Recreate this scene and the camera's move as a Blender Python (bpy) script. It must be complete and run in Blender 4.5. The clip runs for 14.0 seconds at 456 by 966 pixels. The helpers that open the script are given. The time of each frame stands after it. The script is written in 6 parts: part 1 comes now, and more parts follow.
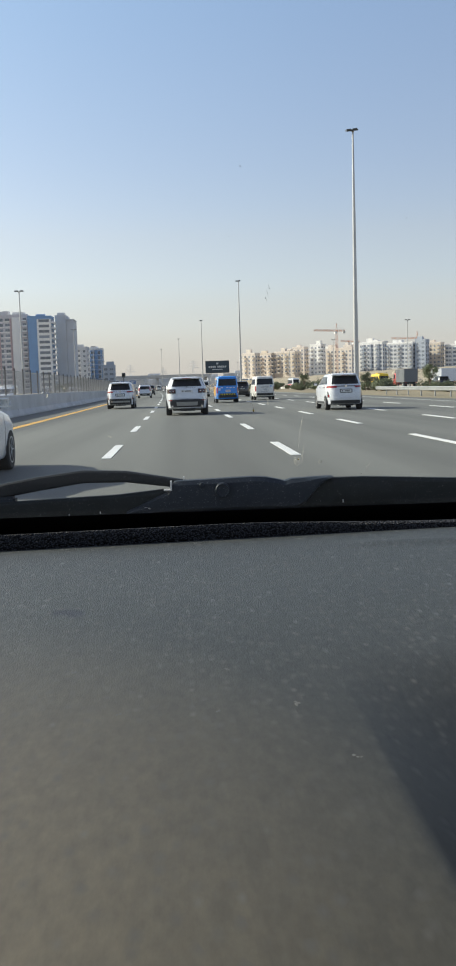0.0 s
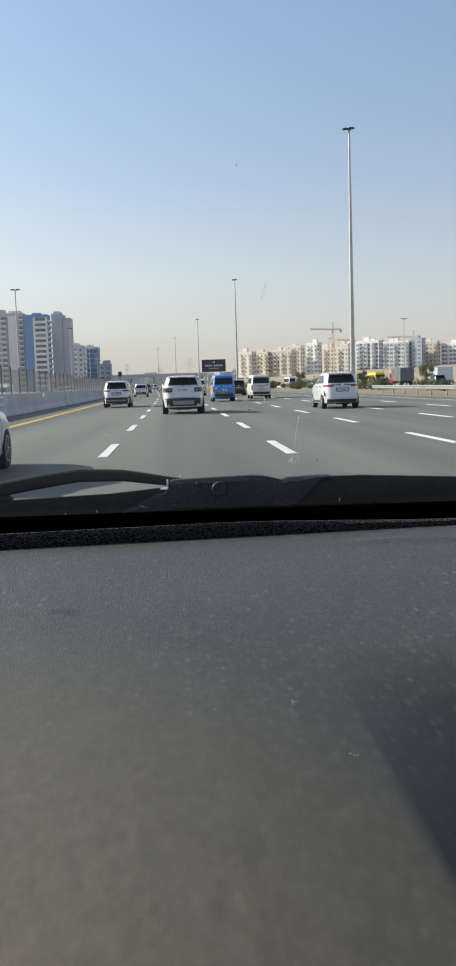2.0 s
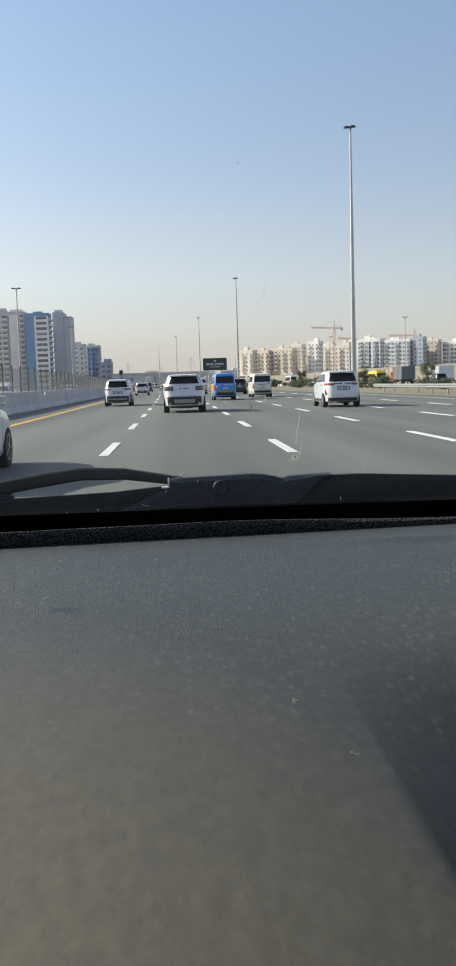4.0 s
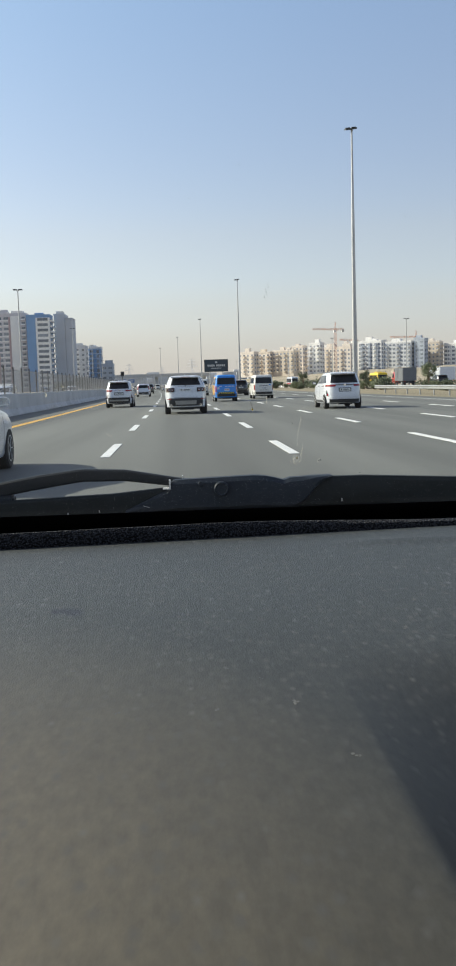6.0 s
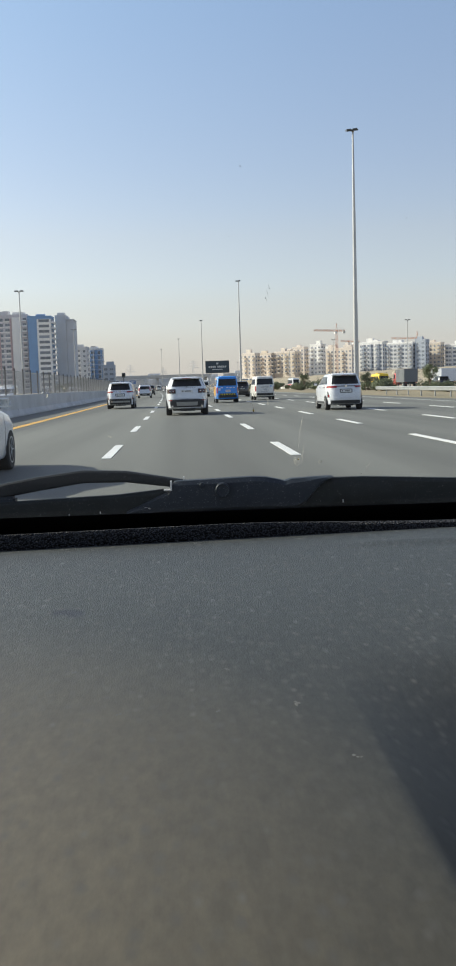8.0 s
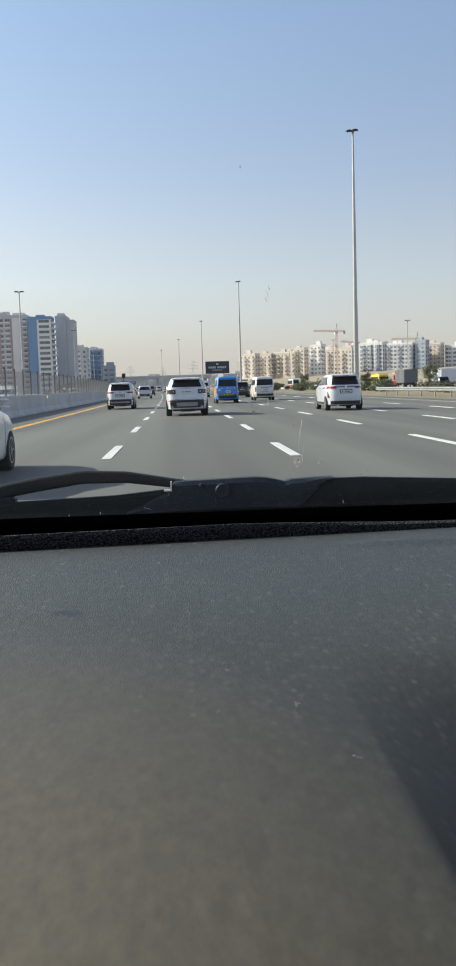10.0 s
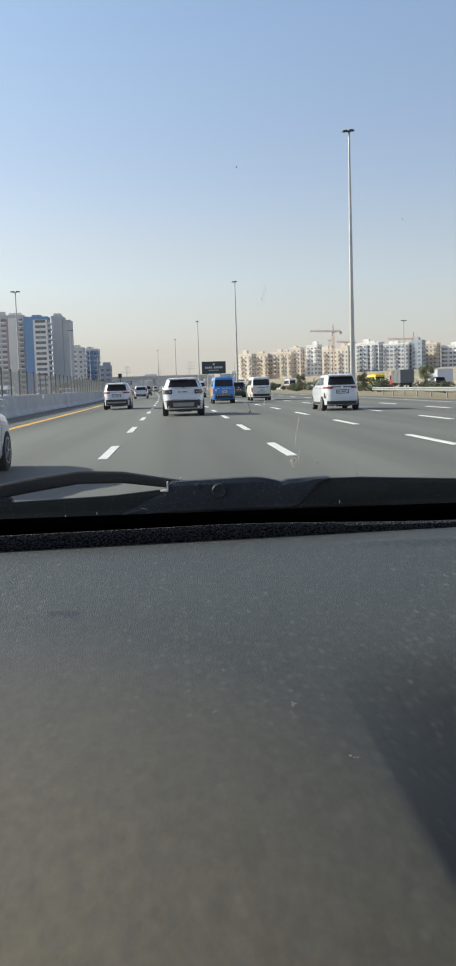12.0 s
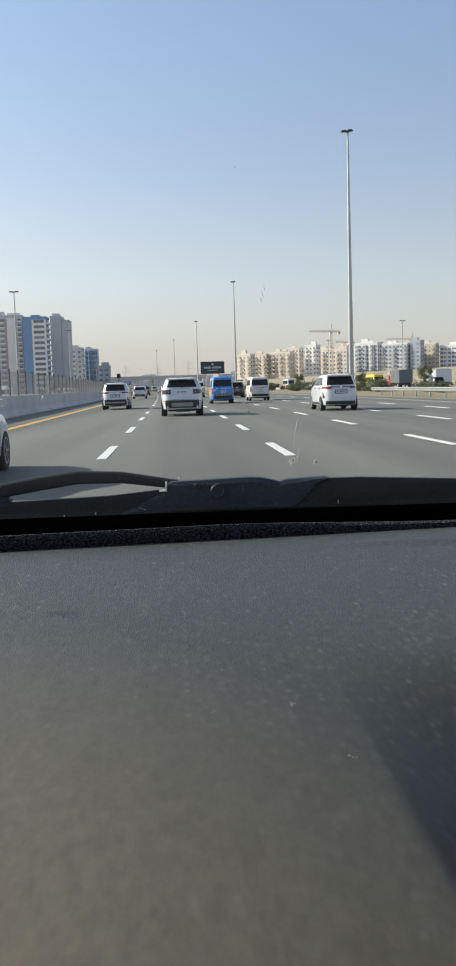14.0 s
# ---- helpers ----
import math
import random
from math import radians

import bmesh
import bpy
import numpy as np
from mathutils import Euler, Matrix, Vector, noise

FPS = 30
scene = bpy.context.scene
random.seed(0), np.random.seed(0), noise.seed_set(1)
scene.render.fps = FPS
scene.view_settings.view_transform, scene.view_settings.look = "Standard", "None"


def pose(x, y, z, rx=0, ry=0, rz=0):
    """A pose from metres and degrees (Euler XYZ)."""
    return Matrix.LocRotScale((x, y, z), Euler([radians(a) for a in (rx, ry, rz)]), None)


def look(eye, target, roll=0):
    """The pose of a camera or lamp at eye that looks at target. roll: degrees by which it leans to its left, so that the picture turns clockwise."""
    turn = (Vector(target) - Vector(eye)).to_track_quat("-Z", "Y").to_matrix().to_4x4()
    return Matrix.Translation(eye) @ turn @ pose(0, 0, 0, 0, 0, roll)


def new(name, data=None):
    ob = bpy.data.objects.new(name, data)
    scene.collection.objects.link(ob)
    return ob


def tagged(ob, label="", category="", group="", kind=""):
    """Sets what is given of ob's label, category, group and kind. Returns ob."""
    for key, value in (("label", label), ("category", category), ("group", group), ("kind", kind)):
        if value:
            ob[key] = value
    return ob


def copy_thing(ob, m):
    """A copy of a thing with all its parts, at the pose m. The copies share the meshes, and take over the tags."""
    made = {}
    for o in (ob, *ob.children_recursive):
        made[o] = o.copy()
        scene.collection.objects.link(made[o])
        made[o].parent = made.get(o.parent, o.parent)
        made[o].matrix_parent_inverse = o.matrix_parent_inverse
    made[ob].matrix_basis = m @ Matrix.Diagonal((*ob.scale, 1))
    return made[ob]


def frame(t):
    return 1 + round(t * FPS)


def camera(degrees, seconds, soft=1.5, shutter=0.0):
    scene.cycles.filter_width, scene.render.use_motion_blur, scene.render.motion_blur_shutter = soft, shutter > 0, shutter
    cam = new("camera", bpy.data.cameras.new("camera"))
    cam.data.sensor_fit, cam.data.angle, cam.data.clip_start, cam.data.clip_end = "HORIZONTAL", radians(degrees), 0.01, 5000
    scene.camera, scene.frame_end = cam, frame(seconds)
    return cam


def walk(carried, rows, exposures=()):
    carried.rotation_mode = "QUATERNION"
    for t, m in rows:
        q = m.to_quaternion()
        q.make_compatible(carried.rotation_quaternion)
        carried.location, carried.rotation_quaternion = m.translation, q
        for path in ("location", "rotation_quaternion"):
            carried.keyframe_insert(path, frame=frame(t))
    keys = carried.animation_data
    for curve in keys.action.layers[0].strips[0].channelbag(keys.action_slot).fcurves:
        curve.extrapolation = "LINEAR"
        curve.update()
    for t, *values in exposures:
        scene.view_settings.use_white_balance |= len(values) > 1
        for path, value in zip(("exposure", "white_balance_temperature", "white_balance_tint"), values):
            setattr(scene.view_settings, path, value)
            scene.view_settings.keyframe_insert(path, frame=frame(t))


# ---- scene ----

# ---------------------------------------------------------------- camera
cam = camera(27.71, 14.0, soft=2.2)
YAW, PITCH, ROLL = -2.78, -6.02, -1.7
# small sway of the hand: seconds, turn to the left, turn upwards (degrees)
SWAY = ((0.0, -0.11, 0.0), (0.5, -0.11, -0.08), (1.0, 0.0, 0.0), (1.5, 0.08, 0.0), (2.0, 0.11, -0.08),
        (2.5, 0.11, -0.11), (5.0, 0.0, -0.19), (5.5, 0.04, 0.04), (6.0, -0.04, -0.08), (6.5, -0.04, -0.08),
        (7.0, -0.11, -0.11), (7.5, -0.04, 0.04), (8.0, -0.11, 0.0), (10.5, -0.11, 0.04), (11.0, -0.04, 0.0),
        (11.5, 0.08, -0.08), (12.0, 0.11, 0.04), (12.5, 0.23, 0.11), (13.0, 0.23, 0.11), (13.5, 0.23, 0.0),
        (14.0, 0.19, 0.04))
walk(cam, [(t, pose(0, 0, 1.30, 90 + PITCH + b, 0, YAW - a) @ pose(0, 0, 0, 0, 0, ROLL)) for t, a, b in SWAY],
     exposures=((0.0, 0.64, 6600, 4.0), (14.0, 0.64, 6600, 4.0)))

# ---------------------------------------------------------------- sky, sun
SUN_EL, SUN_AZ = radians(29), radians(-66)      # azimuth clockwise from the road's direction
world = bpy.data.worlds.new("world")
scene.world = world
world.use_nodes = True
wn, wl = world.node_tree.nodes, world.node_tree.links
sky = wn.new("ShaderNodeTexSky")
sky.sky_type, sky.sun_disc = "NISHITA", False
sky.sun_elevation, sky.sun_rotation = SUN_EL, SUN_AZ
sky.air_density, sky.dust_density, sky.ozone_density, sky.altitude = 0.8, 1.4, 1.5, 0
haze = wn.new("ShaderNodeMix")                    # even desert haze over the clear sky
haze.data_type = "RGBA"
haze.inputs["Factor"].default_value = 0.12
haze.inputs["B"].default_value = (4.9, 3.3, 4.6, 1)
wl.new(sky.outputs[0], haze.inputs["A"])
rosy = wn.new("ShaderNodeMix")                    # dust in the air turns the whole sky slightly rosy
rosy.data_type, rosy.blend_type = "RGBA", "MULTIPLY"
rosy.inputs["Factor"].default_value = 1.0
rosy.inputs["B"].default_value = (1.038, 0.998, 0.955, 1)
wl.new(haze.outputs["Result"], rosy.inputs["A"])
# the haze thins with height: warm and even at the horizon, clearer blue above
s_dir, s_xyz, s_ramp, s_mul = (wn.new("ShaderNodeTexCoord"), wn.new("ShaderNodeSeparateXYZ"), wn.new("ShaderNodeValToRGB"),
                               wn.new("ShaderNodeMix"))
wl.new(s_dir.outputs["Generated"], s_xyz.inputs[0])
wl.new(s_xyz.outputs["Z"], s_ramp.inputs[0])
tone = s_ramp.color_ramp
tone.elements[0].position, tone.elements[0].color = 0.0, (0.90, 0.89, 0.98, 1)
tone.elements[1].position, tone.elements[1].color = 0.70, (0.94, 1.0, 1.02, 1)
for at, c in ((0.04, (0.91, 0.895, 0.95)), (0.093, (0.95, 0.905, 0.885)), (0.156, (0.97, 0.91, 0.86)), (0.225, (0.92, 0.93, 0.92)), (0.366, (0.86, 1.0, 1.04))):
    tone.elements.new(at).color = (*c, 1)
s_mul.data_type, s_mul.blend_type = "RGBA", "MULTIPLY"
s_mul.inputs["Factor"].default_value = 1.0
wl.new(rosy.outputs["Result"], s_mul.inputs["A"])
wl.new(s_ramp.outputs[0], s_mul.inputs["B"])
low_ramp, low_haze = wn.new("ShaderNodeValToRGB"), wn.new("ShaderNodeMix")   # the dusty layer near the ground hides the clear sky
low_haze.data_type = "RGBA"
low_haze.inputs["B"].default_value = (3.40, 3.12, 3.03, 1)
band = low_ramp.color_ramp
band.interpolation = "EASE"
band.elements[0].position, band.elements[0].color = 0.0, (0.85, 0.85, 0.85, 1)
band.elements[1].position, band.elements[1].color = 0.19, (0, 0, 0, 1)
for at, v in ((0.03, 0.74), (0.07, 0.42), (0.115, 0.13)):
    band.elements.new(at).color = (v, v, v, 1)
wl.new(s_xyz.outputs["Z"], low_ramp.inputs[0])
wl.new(low_ramp.outputs[0], low_haze.inputs["Factor"])
wl.new(s_mul.outputs["Result"], low_haze.inputs["A"])
wl.new(low_haze.outputs["Result"], wn["Background"].inputs[0])
wn["Background"].inputs[1].default_value = 0.13
sun = new("sun", bpy.data.lights.new("sun", "SUN"))
sun.data.energy, sun.data.angle, sun.data.color = 4.0, radians(0.6), (1.0, 0.93, 0.84)
sun_dir = Vector((math.sin(SUN_AZ) * math.cos(SUN_EL), math.cos(SUN_AZ) * math.cos(SUN_EL), math.sin(SUN_EL)))
sun.matrix_world = look(sun_dir * 50, (0, 0, 0))


# ---------------------------------------------------------------- materials
def mat(name, colour, rough=0.6, metal=0.0, grain=0.0, grain_size=0.02, stain=0.0, stain_size=1.0, bump=0.0,
        coat=0.0, spec=0.5, vary=0.0, tint=None):
    """A surface with fine grain, broad stains and relief; sizes in metres."""
    m = bpy.data.materials.new(name)
    m.use_nodes = True
    n, l = m.node_tree.nodes, m.node_tree.links
    p = n["Principled BSDF"]
    p.inputs["Roughness"].default_value, p.inputs["Metallic"].default_value = rough, metal
    p.inputs["Coat Weight"].default_value, p.inputs["Specular IOR Level"].default_value = coat, spec
    p.inputs["Coat Roughness"].default_value = 0.04
    p.inputs["Base Color"].default_value = (*colour, 1)
    if not (grain or stain or bump or vary):
        return m
    geo = n.new("ShaderNodeNewGeometry")
    last = None

    def noise_at(size, detail):
        t = n.new("ShaderNodeTexNoise")
        t.inputs["Scale"].default_value, t.inputs["Detail"].default_value = 1 / size, detail
        l.new(geo.outputs["Position"], t.inputs["Vector"])
        return t

    def mixed(fac, amount, a, other):
        r = n.new("ShaderNodeMapRange")
        r.inputs["From Min"].default_value, r.inputs["From Max"].default_value = 0.3, 0.7
        r.inputs["To Min"].default_value, r.inputs["To Max"].default_value = 0, amount
        l.new(fac, r.inputs["Value"])
        x = n.new("ShaderNodeMix")
        x.data_type = "RGBA"
        l.new(r.outputs[0], x.inputs["Factor"])
        if a is None:
            x.inputs["A"].default_value = (*colour, 1)
        else:
            l.new(a, x.inputs["A"])
        x.inputs["B"].default_value = (*other, 1)
        return x.outputs["Result"]

    if stain:
        last = mixed(noise_at(stain_size, 5).outputs[0], stain, last, tint or [c * 0.45 for c in colour])
    if grain:
        last = mixed(noise_at(grain_size, 3).outputs[0], grain, last, [min(1, c * 1.7 + 0.01) for c in colour])
    if vary:
        info = n.new("ShaderNodeObjectInfo")
        h = n.new("ShaderNodeHueSaturation")
        r = n.new("ShaderNodeMapRange")
        r.inputs["To Min"].default_value, r.inputs["To Max"].default_value = 1 - vary, 1 + vary
        l.new(info.outputs["Random"], r.inputs["Value"])
        l.new(r.outputs[0], h.inputs["Value"])
        if last is None:
            h.inputs["Color"].default_value = (*colour, 1)
        else:
            l.new(last, h.inputs["Color"])
        last = h.outputs[0]
    if last is not None:
        l.new(last, p.inputs["Base Color"])
    if bump:
        b = n.new("ShaderNodeBump")
        b.inputs["Strength"].default_value, b.inputs["Distance"].default_value = bump, grain_size * 0.5
        l.new(noise_at(grain_size, 2).outputs[0], b.inputs["Height"])
        l.new(b.outputs[0], p.inputs["Normal"])
    return m


ASPHALT = mat("asphalt", (0.128, 0.131, 0.116), 0.85, grain=0.35, grain_size=0.03, stain=0.35, stain_size=9, bump=0.15,
              tint=(0.092, 0.094, 0.084))
an, al = ASPHALT.node_tree.nodes, ASPHALT.node_tree.links
a_geo, a_map, a_tex, a_rng, a_mix = (an.new("ShaderNodeNewGeometry"), an.new("ShaderNodeMapping"), an.new("ShaderNodeTexNoise"),
                                     an.new("ShaderNodeMapRange"), an.new("ShaderNodeMix"))
a_map.inputs["Scale"].default_value = (0.55, 0.011, 1)
a_tex.inputs["Scale"].default_value, a_tex.inputs["Detail"].default_value = 1.0, 4
a_rng.inputs["From Min"].default_value, a_rng.inputs["From Max"].default_value = 0.35, 0.65
a_rng.inputs["To Min"].default_value, a_rng.inputs["To Max"].default_value = 0.70, 1.14
a_mix.data_type, a_mix.blend_type = "RGBA", "MULTIPLY"
a_mix.inputs["Factor"].default_value = 1.0
al.new(a_geo.outputs["Position"], a_map.inputs["Vector"])
al.new(a_map.outputs[0], a_tex.inputs["Vector"])
al.new(a_tex.outputs[0], a_rng.inputs["Value"])
a_old = an["Principled BSDF"].inputs["Base Color"].links[0].from_socket
al.new(a_old, a_mix.inputs["A"])
al.new(a_rng.outputs[0], a_mix.inputs["B"])
al.new(a_mix.outputs["Result"], an["Principled BSDF"].inputs["Base Color"])
ASPHALT_OLD = mat("worn_asphalt", (0.15, 0.147, 0.138), 0.9, grain=0.3, grain_size=0.05, stain=0.4, stain_size=6)
SAND = mat("sand", (0.36, 0.30, 0.215), 0.95, grain=0.3, grain_size=0.4, stain=0.75, stain_size=11, bump=0.3,
           tint=(0.17, 0.155, 0.095))
VERGE = mat("dry_verge", (0.245, 0.195, 0.125), 0.95, grain=0.5, grain_size=0.25, stain=0.75, stain_size=5, bump=0.4,
            tint=(0.125, 0.130, 0.062))
KERB_WHITE = mat("whitewashed_kerb", (0.68, 0.67, 0.64), 0.9, grain=0.2, grain_size=0.1, stain=0.35, stain_size=2)
RAIL_STEEL = mat("weathered_rail_zinc", (0.34, 0.35, 0.35), 0.6, 0.35, stain=0.4, stain_size=0.9)
ROCK = mat("pale_rock", (0.42, 0.36, 0.28), 0.95, grain=0.3, grain_size=0.2, stain=0.5, stain_size=1.5)
LINE_WHITE = mat("road_paint_white", (0.74, 0.74, 0.70), 0.6, grain=0.2, grain_size=0.04, stain=0.3, stain_size=0.4)
LINE_YELLOW = mat("road_paint_yellow", (0.80, 0.44, 0.06), 0.6, stain=0.25, stain_size=0.7)
CONCRETE = mat("concrete", (0.55, 0.545, 0.53), 0.9, grain=0.2, grain_size=0.05, stain=0.45, stain_size=1.6, bump=0.2,
               vary=0.05, tint=(0.20, 0.195, 0.18))
GALV = mat("galvanised_steel", (0.55, 0.56, 0.56), 0.45, 0.7, stain=0.3, stain_size=0.7)
FENCE_STEEL = mat("fence_steel", (0.46, 0.44, 0.41), 0.7, 0.1, stain=0.3, stain_size=0.5)
FENCE_POST = mat("fence_post_steel", (0.13, 0.12, 0.11), 0.7, 0.1, stain=0.3, stain_size=0.5)
POLE_GREY = mat("pole_paint", (0.50, 0.50, 0.49), 0.45, 0.35, stain=0.3, stain_size=1.5)
LAMP_DARK = mat("lamp_housing", (0.06, 0.065, 0.07), 0.5, 0.2, stain=0.2, stain_size=0.3)
LAMP_LENS = mat("floodlight_glass", (0.10, 0.11, 0.12), 0.2, coat=0.4)
WHITE_PAINT = mat("car_paint_white", (0.69, 0.71, 0.74), 0.3, coat=0.7, stain=0.06, stain_size=0.8)
SILVER_PAINT = mat("car_paint_silver", (0.62, 0.64, 0.67), 0.3, 0.25, coat=0.7, stain=0.05, stain_size=0.8)
BLACK_PAINT = mat("car_paint_black", (0.02, 0.021, 0.024), 0.25, coat=0.8, stain=0.1, stain_size=0.5)
CREAM_PAINT = mat("van_paint_cream", (0.74, 0.72, 0.66), 0.35, coat=0.4, stain=0.08, stain_size=0.7)
BLUE_PAINT = mat("van_paint_blue", (0.025, 0.25, 0.74), 0.35, coat=0.5, stain=0.1, stain_size=0.6)
ORANGE_PAINT = mat("van_paint_orange", (0.80, 0.40, 0.03), 0.35, coat=0.5, stain=0.1, stain_size=0.6)
YELLOW_PAINT = mat("bus_paint_yellow", (0.80, 0.55, 0.02), 0.4, coat=0.3, stain=0.1, stain_size=0.6)
RED_PAINT = mat("red_paint", (0.50, 0.04, 0.03), 0.4, coat=0.3, stain=0.1, stain_size=0.6)
GREY_PAINT = mat("truck_paint_grey", (0.16, 0.17, 0.18), 0.5, stain=0.2, stain_size=0.8)
TINT = mat("tinted_glass", (0.012, 0.014, 0.016), 0.05, spec=0.32, stain=0.2, stain_size=0.6)
TRIM = mat("black_plastic", (0.025, 0.026, 0.028), 0.55, grain=0.3, grain_size=0.01, stain=0.3, stain_size=0.4)
RUBBER = mat("tyre_rubber", (0.022, 0.022, 0.022), 0.85, grain=0.3, grain_size=0.02, stain=0.4, stain_size=0.2)
ALLOY = mat("alloy_rim", (0.42, 0.43, 0.44), 0.35, 0.7, stain=0.3, stain_size=0.2)
TAIL_RED = mat("tail_light_red", (0.28, 0.012, 0.016), 0.15, coat=0.6, stain=0.2, stain_size=0.1)
LENS_DARK = mat("smoked_lens", (0.06, 0.052, 0.052), 0.15, coat=0.6, stain=0.3, stain_size=0.15)
LAMP_RING = mat("dim_red_lens", (0.10, 0.012, 0.014), 0.15, coat=0.5)
LENS_CLEAR = mat("clear_lens", (0.55, 0.55, 0.56), 0.12, coat=0.6)
PLATE = mat("number_plate", (0.70, 0.70, 0.68), 0.4, stain=0.1, stain_size=0.1)
INK = mat("dark_ink", (0.05, 0.05, 0.06), 0.5)
CHROME = mat("chrome", (0.7, 0.7, 0.7), 0.15, 1.0)
CLIP_METAL = mat("scuffed_bare_metal", (0.62, 0.62, 0.60), 0.55, 0.3)
CHEVRON = mat("reflective_yellow", (0.85, 0.75, 0.05), 0.4)
DASH = mat("dashboard_vinyl", (0.0200, 0.0212, 0.0178), 0.55, spec=0.5, grain=0.8, grain_size=0.0045, stain=0.5, stain_size=0.14,
           tint=(0.029, 0.0280, 0.0205))
dn, dl = DASH.node_tree.nodes, DASH.node_tree.links
for node in list(dn):
    if node.bl_idname == "ShaderNodeTexNoise" and node.inputs["Scale"].default_value > 100:
        node.inputs["Detail"].default_value, node.inputs["Roughness"].default_value = 5.0, 0.72
        d_old_link = node.inputs["Vector"].links[0].from_socket
        d_long = dn.new("ShaderNodeMapping")         # the grain runs along the car
        d_long.inputs["Scale"].default_value = (1.0, 0.38, 1.0)
        dl.new(d_old_link, d_long.inputs["Vector"])
        dl.new(d_long.outputs[0], node.inputs["Vector"])
        break
d_geo, d_tex, d_bump = dn.new("ShaderNodeNewGeometry"), dn.new("ShaderNodeTexNoise"), dn.new("ShaderNodeBump")
d_tex.inputs["Scale"].default_value, d_tex.inputs["Detail"].default_value = 900.0, 5.0
d_bump.inputs["Strength"].default_value, d_bump.inputs["Distance"].default_value = 0.5, 0.0016
d_fine = dn.new("ShaderNodeMapping")
d_fine.inputs["Scale"].default_value = (1.0, 0.28, 1.0)
dl.new(d_geo.outputs["Position"], d_fine.inputs["Vector"])
dl.new(d_fine.outputs[0], d_tex.inputs["Vector"])
dl.new(d_tex.outputs[0], d_bump.inputs["Height"])
dl.new(d_bump.outputs[0], dn["Principled BSDF"].inputs["Normal"])
# the grain is fainter on the part nearest to the seats; towards the glass it stays crisp
d_pos, d_far = dn.new("ShaderNodeSeparateXYZ"), dn.new("ShaderNodeMapRange")
d_far.interpolation_type = "SMOOTHSTEP"
d_far.inputs["From Min"].default_value, d_far.inputs["From Max"].default_value = 0.40, 0.82
d_far.inputs["To Min"].default_value, d_far.inputs["To Max"].default_value = 0.06, 1.0
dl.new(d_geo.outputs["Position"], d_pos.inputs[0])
dl.new(d_pos.outputs["Y"], d_far.inputs["Value"])
d_soft = dn.new("ShaderNodeMath")
d_soft.operation = "MULTIPLY"
d_soft.inputs[1].default_value = 0.52
dl.new(d_far.outputs[0], d_soft.inputs[0])
dl.new(d_soft.outputs[0], d_bump.inputs["Strength"])
# warm bounce light from the cabin painted as tan on the near left, with a cloudy edge
d_map, d_ball, d_cloud, d_mul, d_bounce = (dn.new("ShaderNodeMapping"), dn.new("ShaderNodeTexGradient"), dn.new("ShaderNodeTexNoise"),
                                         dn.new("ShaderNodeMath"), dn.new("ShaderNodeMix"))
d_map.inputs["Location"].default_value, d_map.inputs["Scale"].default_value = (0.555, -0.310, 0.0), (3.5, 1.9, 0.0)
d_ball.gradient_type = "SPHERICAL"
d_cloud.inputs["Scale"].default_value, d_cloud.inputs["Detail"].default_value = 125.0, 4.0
d_even = dn.new("ShaderNodeMapRange")               # the tint lies fairly evenly
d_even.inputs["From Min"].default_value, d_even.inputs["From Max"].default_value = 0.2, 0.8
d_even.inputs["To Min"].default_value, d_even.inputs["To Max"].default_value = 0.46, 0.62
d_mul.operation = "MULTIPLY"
d_bounce.data_type = "RGBA"
d_bounce.inputs["B"].default_value = (0.294, 0.253, 0.196, 1)
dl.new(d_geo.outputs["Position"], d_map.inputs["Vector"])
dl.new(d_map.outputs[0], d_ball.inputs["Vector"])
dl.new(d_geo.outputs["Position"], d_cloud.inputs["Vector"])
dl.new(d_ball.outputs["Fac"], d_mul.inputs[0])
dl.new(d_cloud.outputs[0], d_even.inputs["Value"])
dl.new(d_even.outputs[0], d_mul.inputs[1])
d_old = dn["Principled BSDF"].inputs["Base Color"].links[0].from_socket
dl.new(d_mul.outputs[0], d_bounce.inputs["Factor"])
dl.new(d_old, d_bounce.inputs["A"])


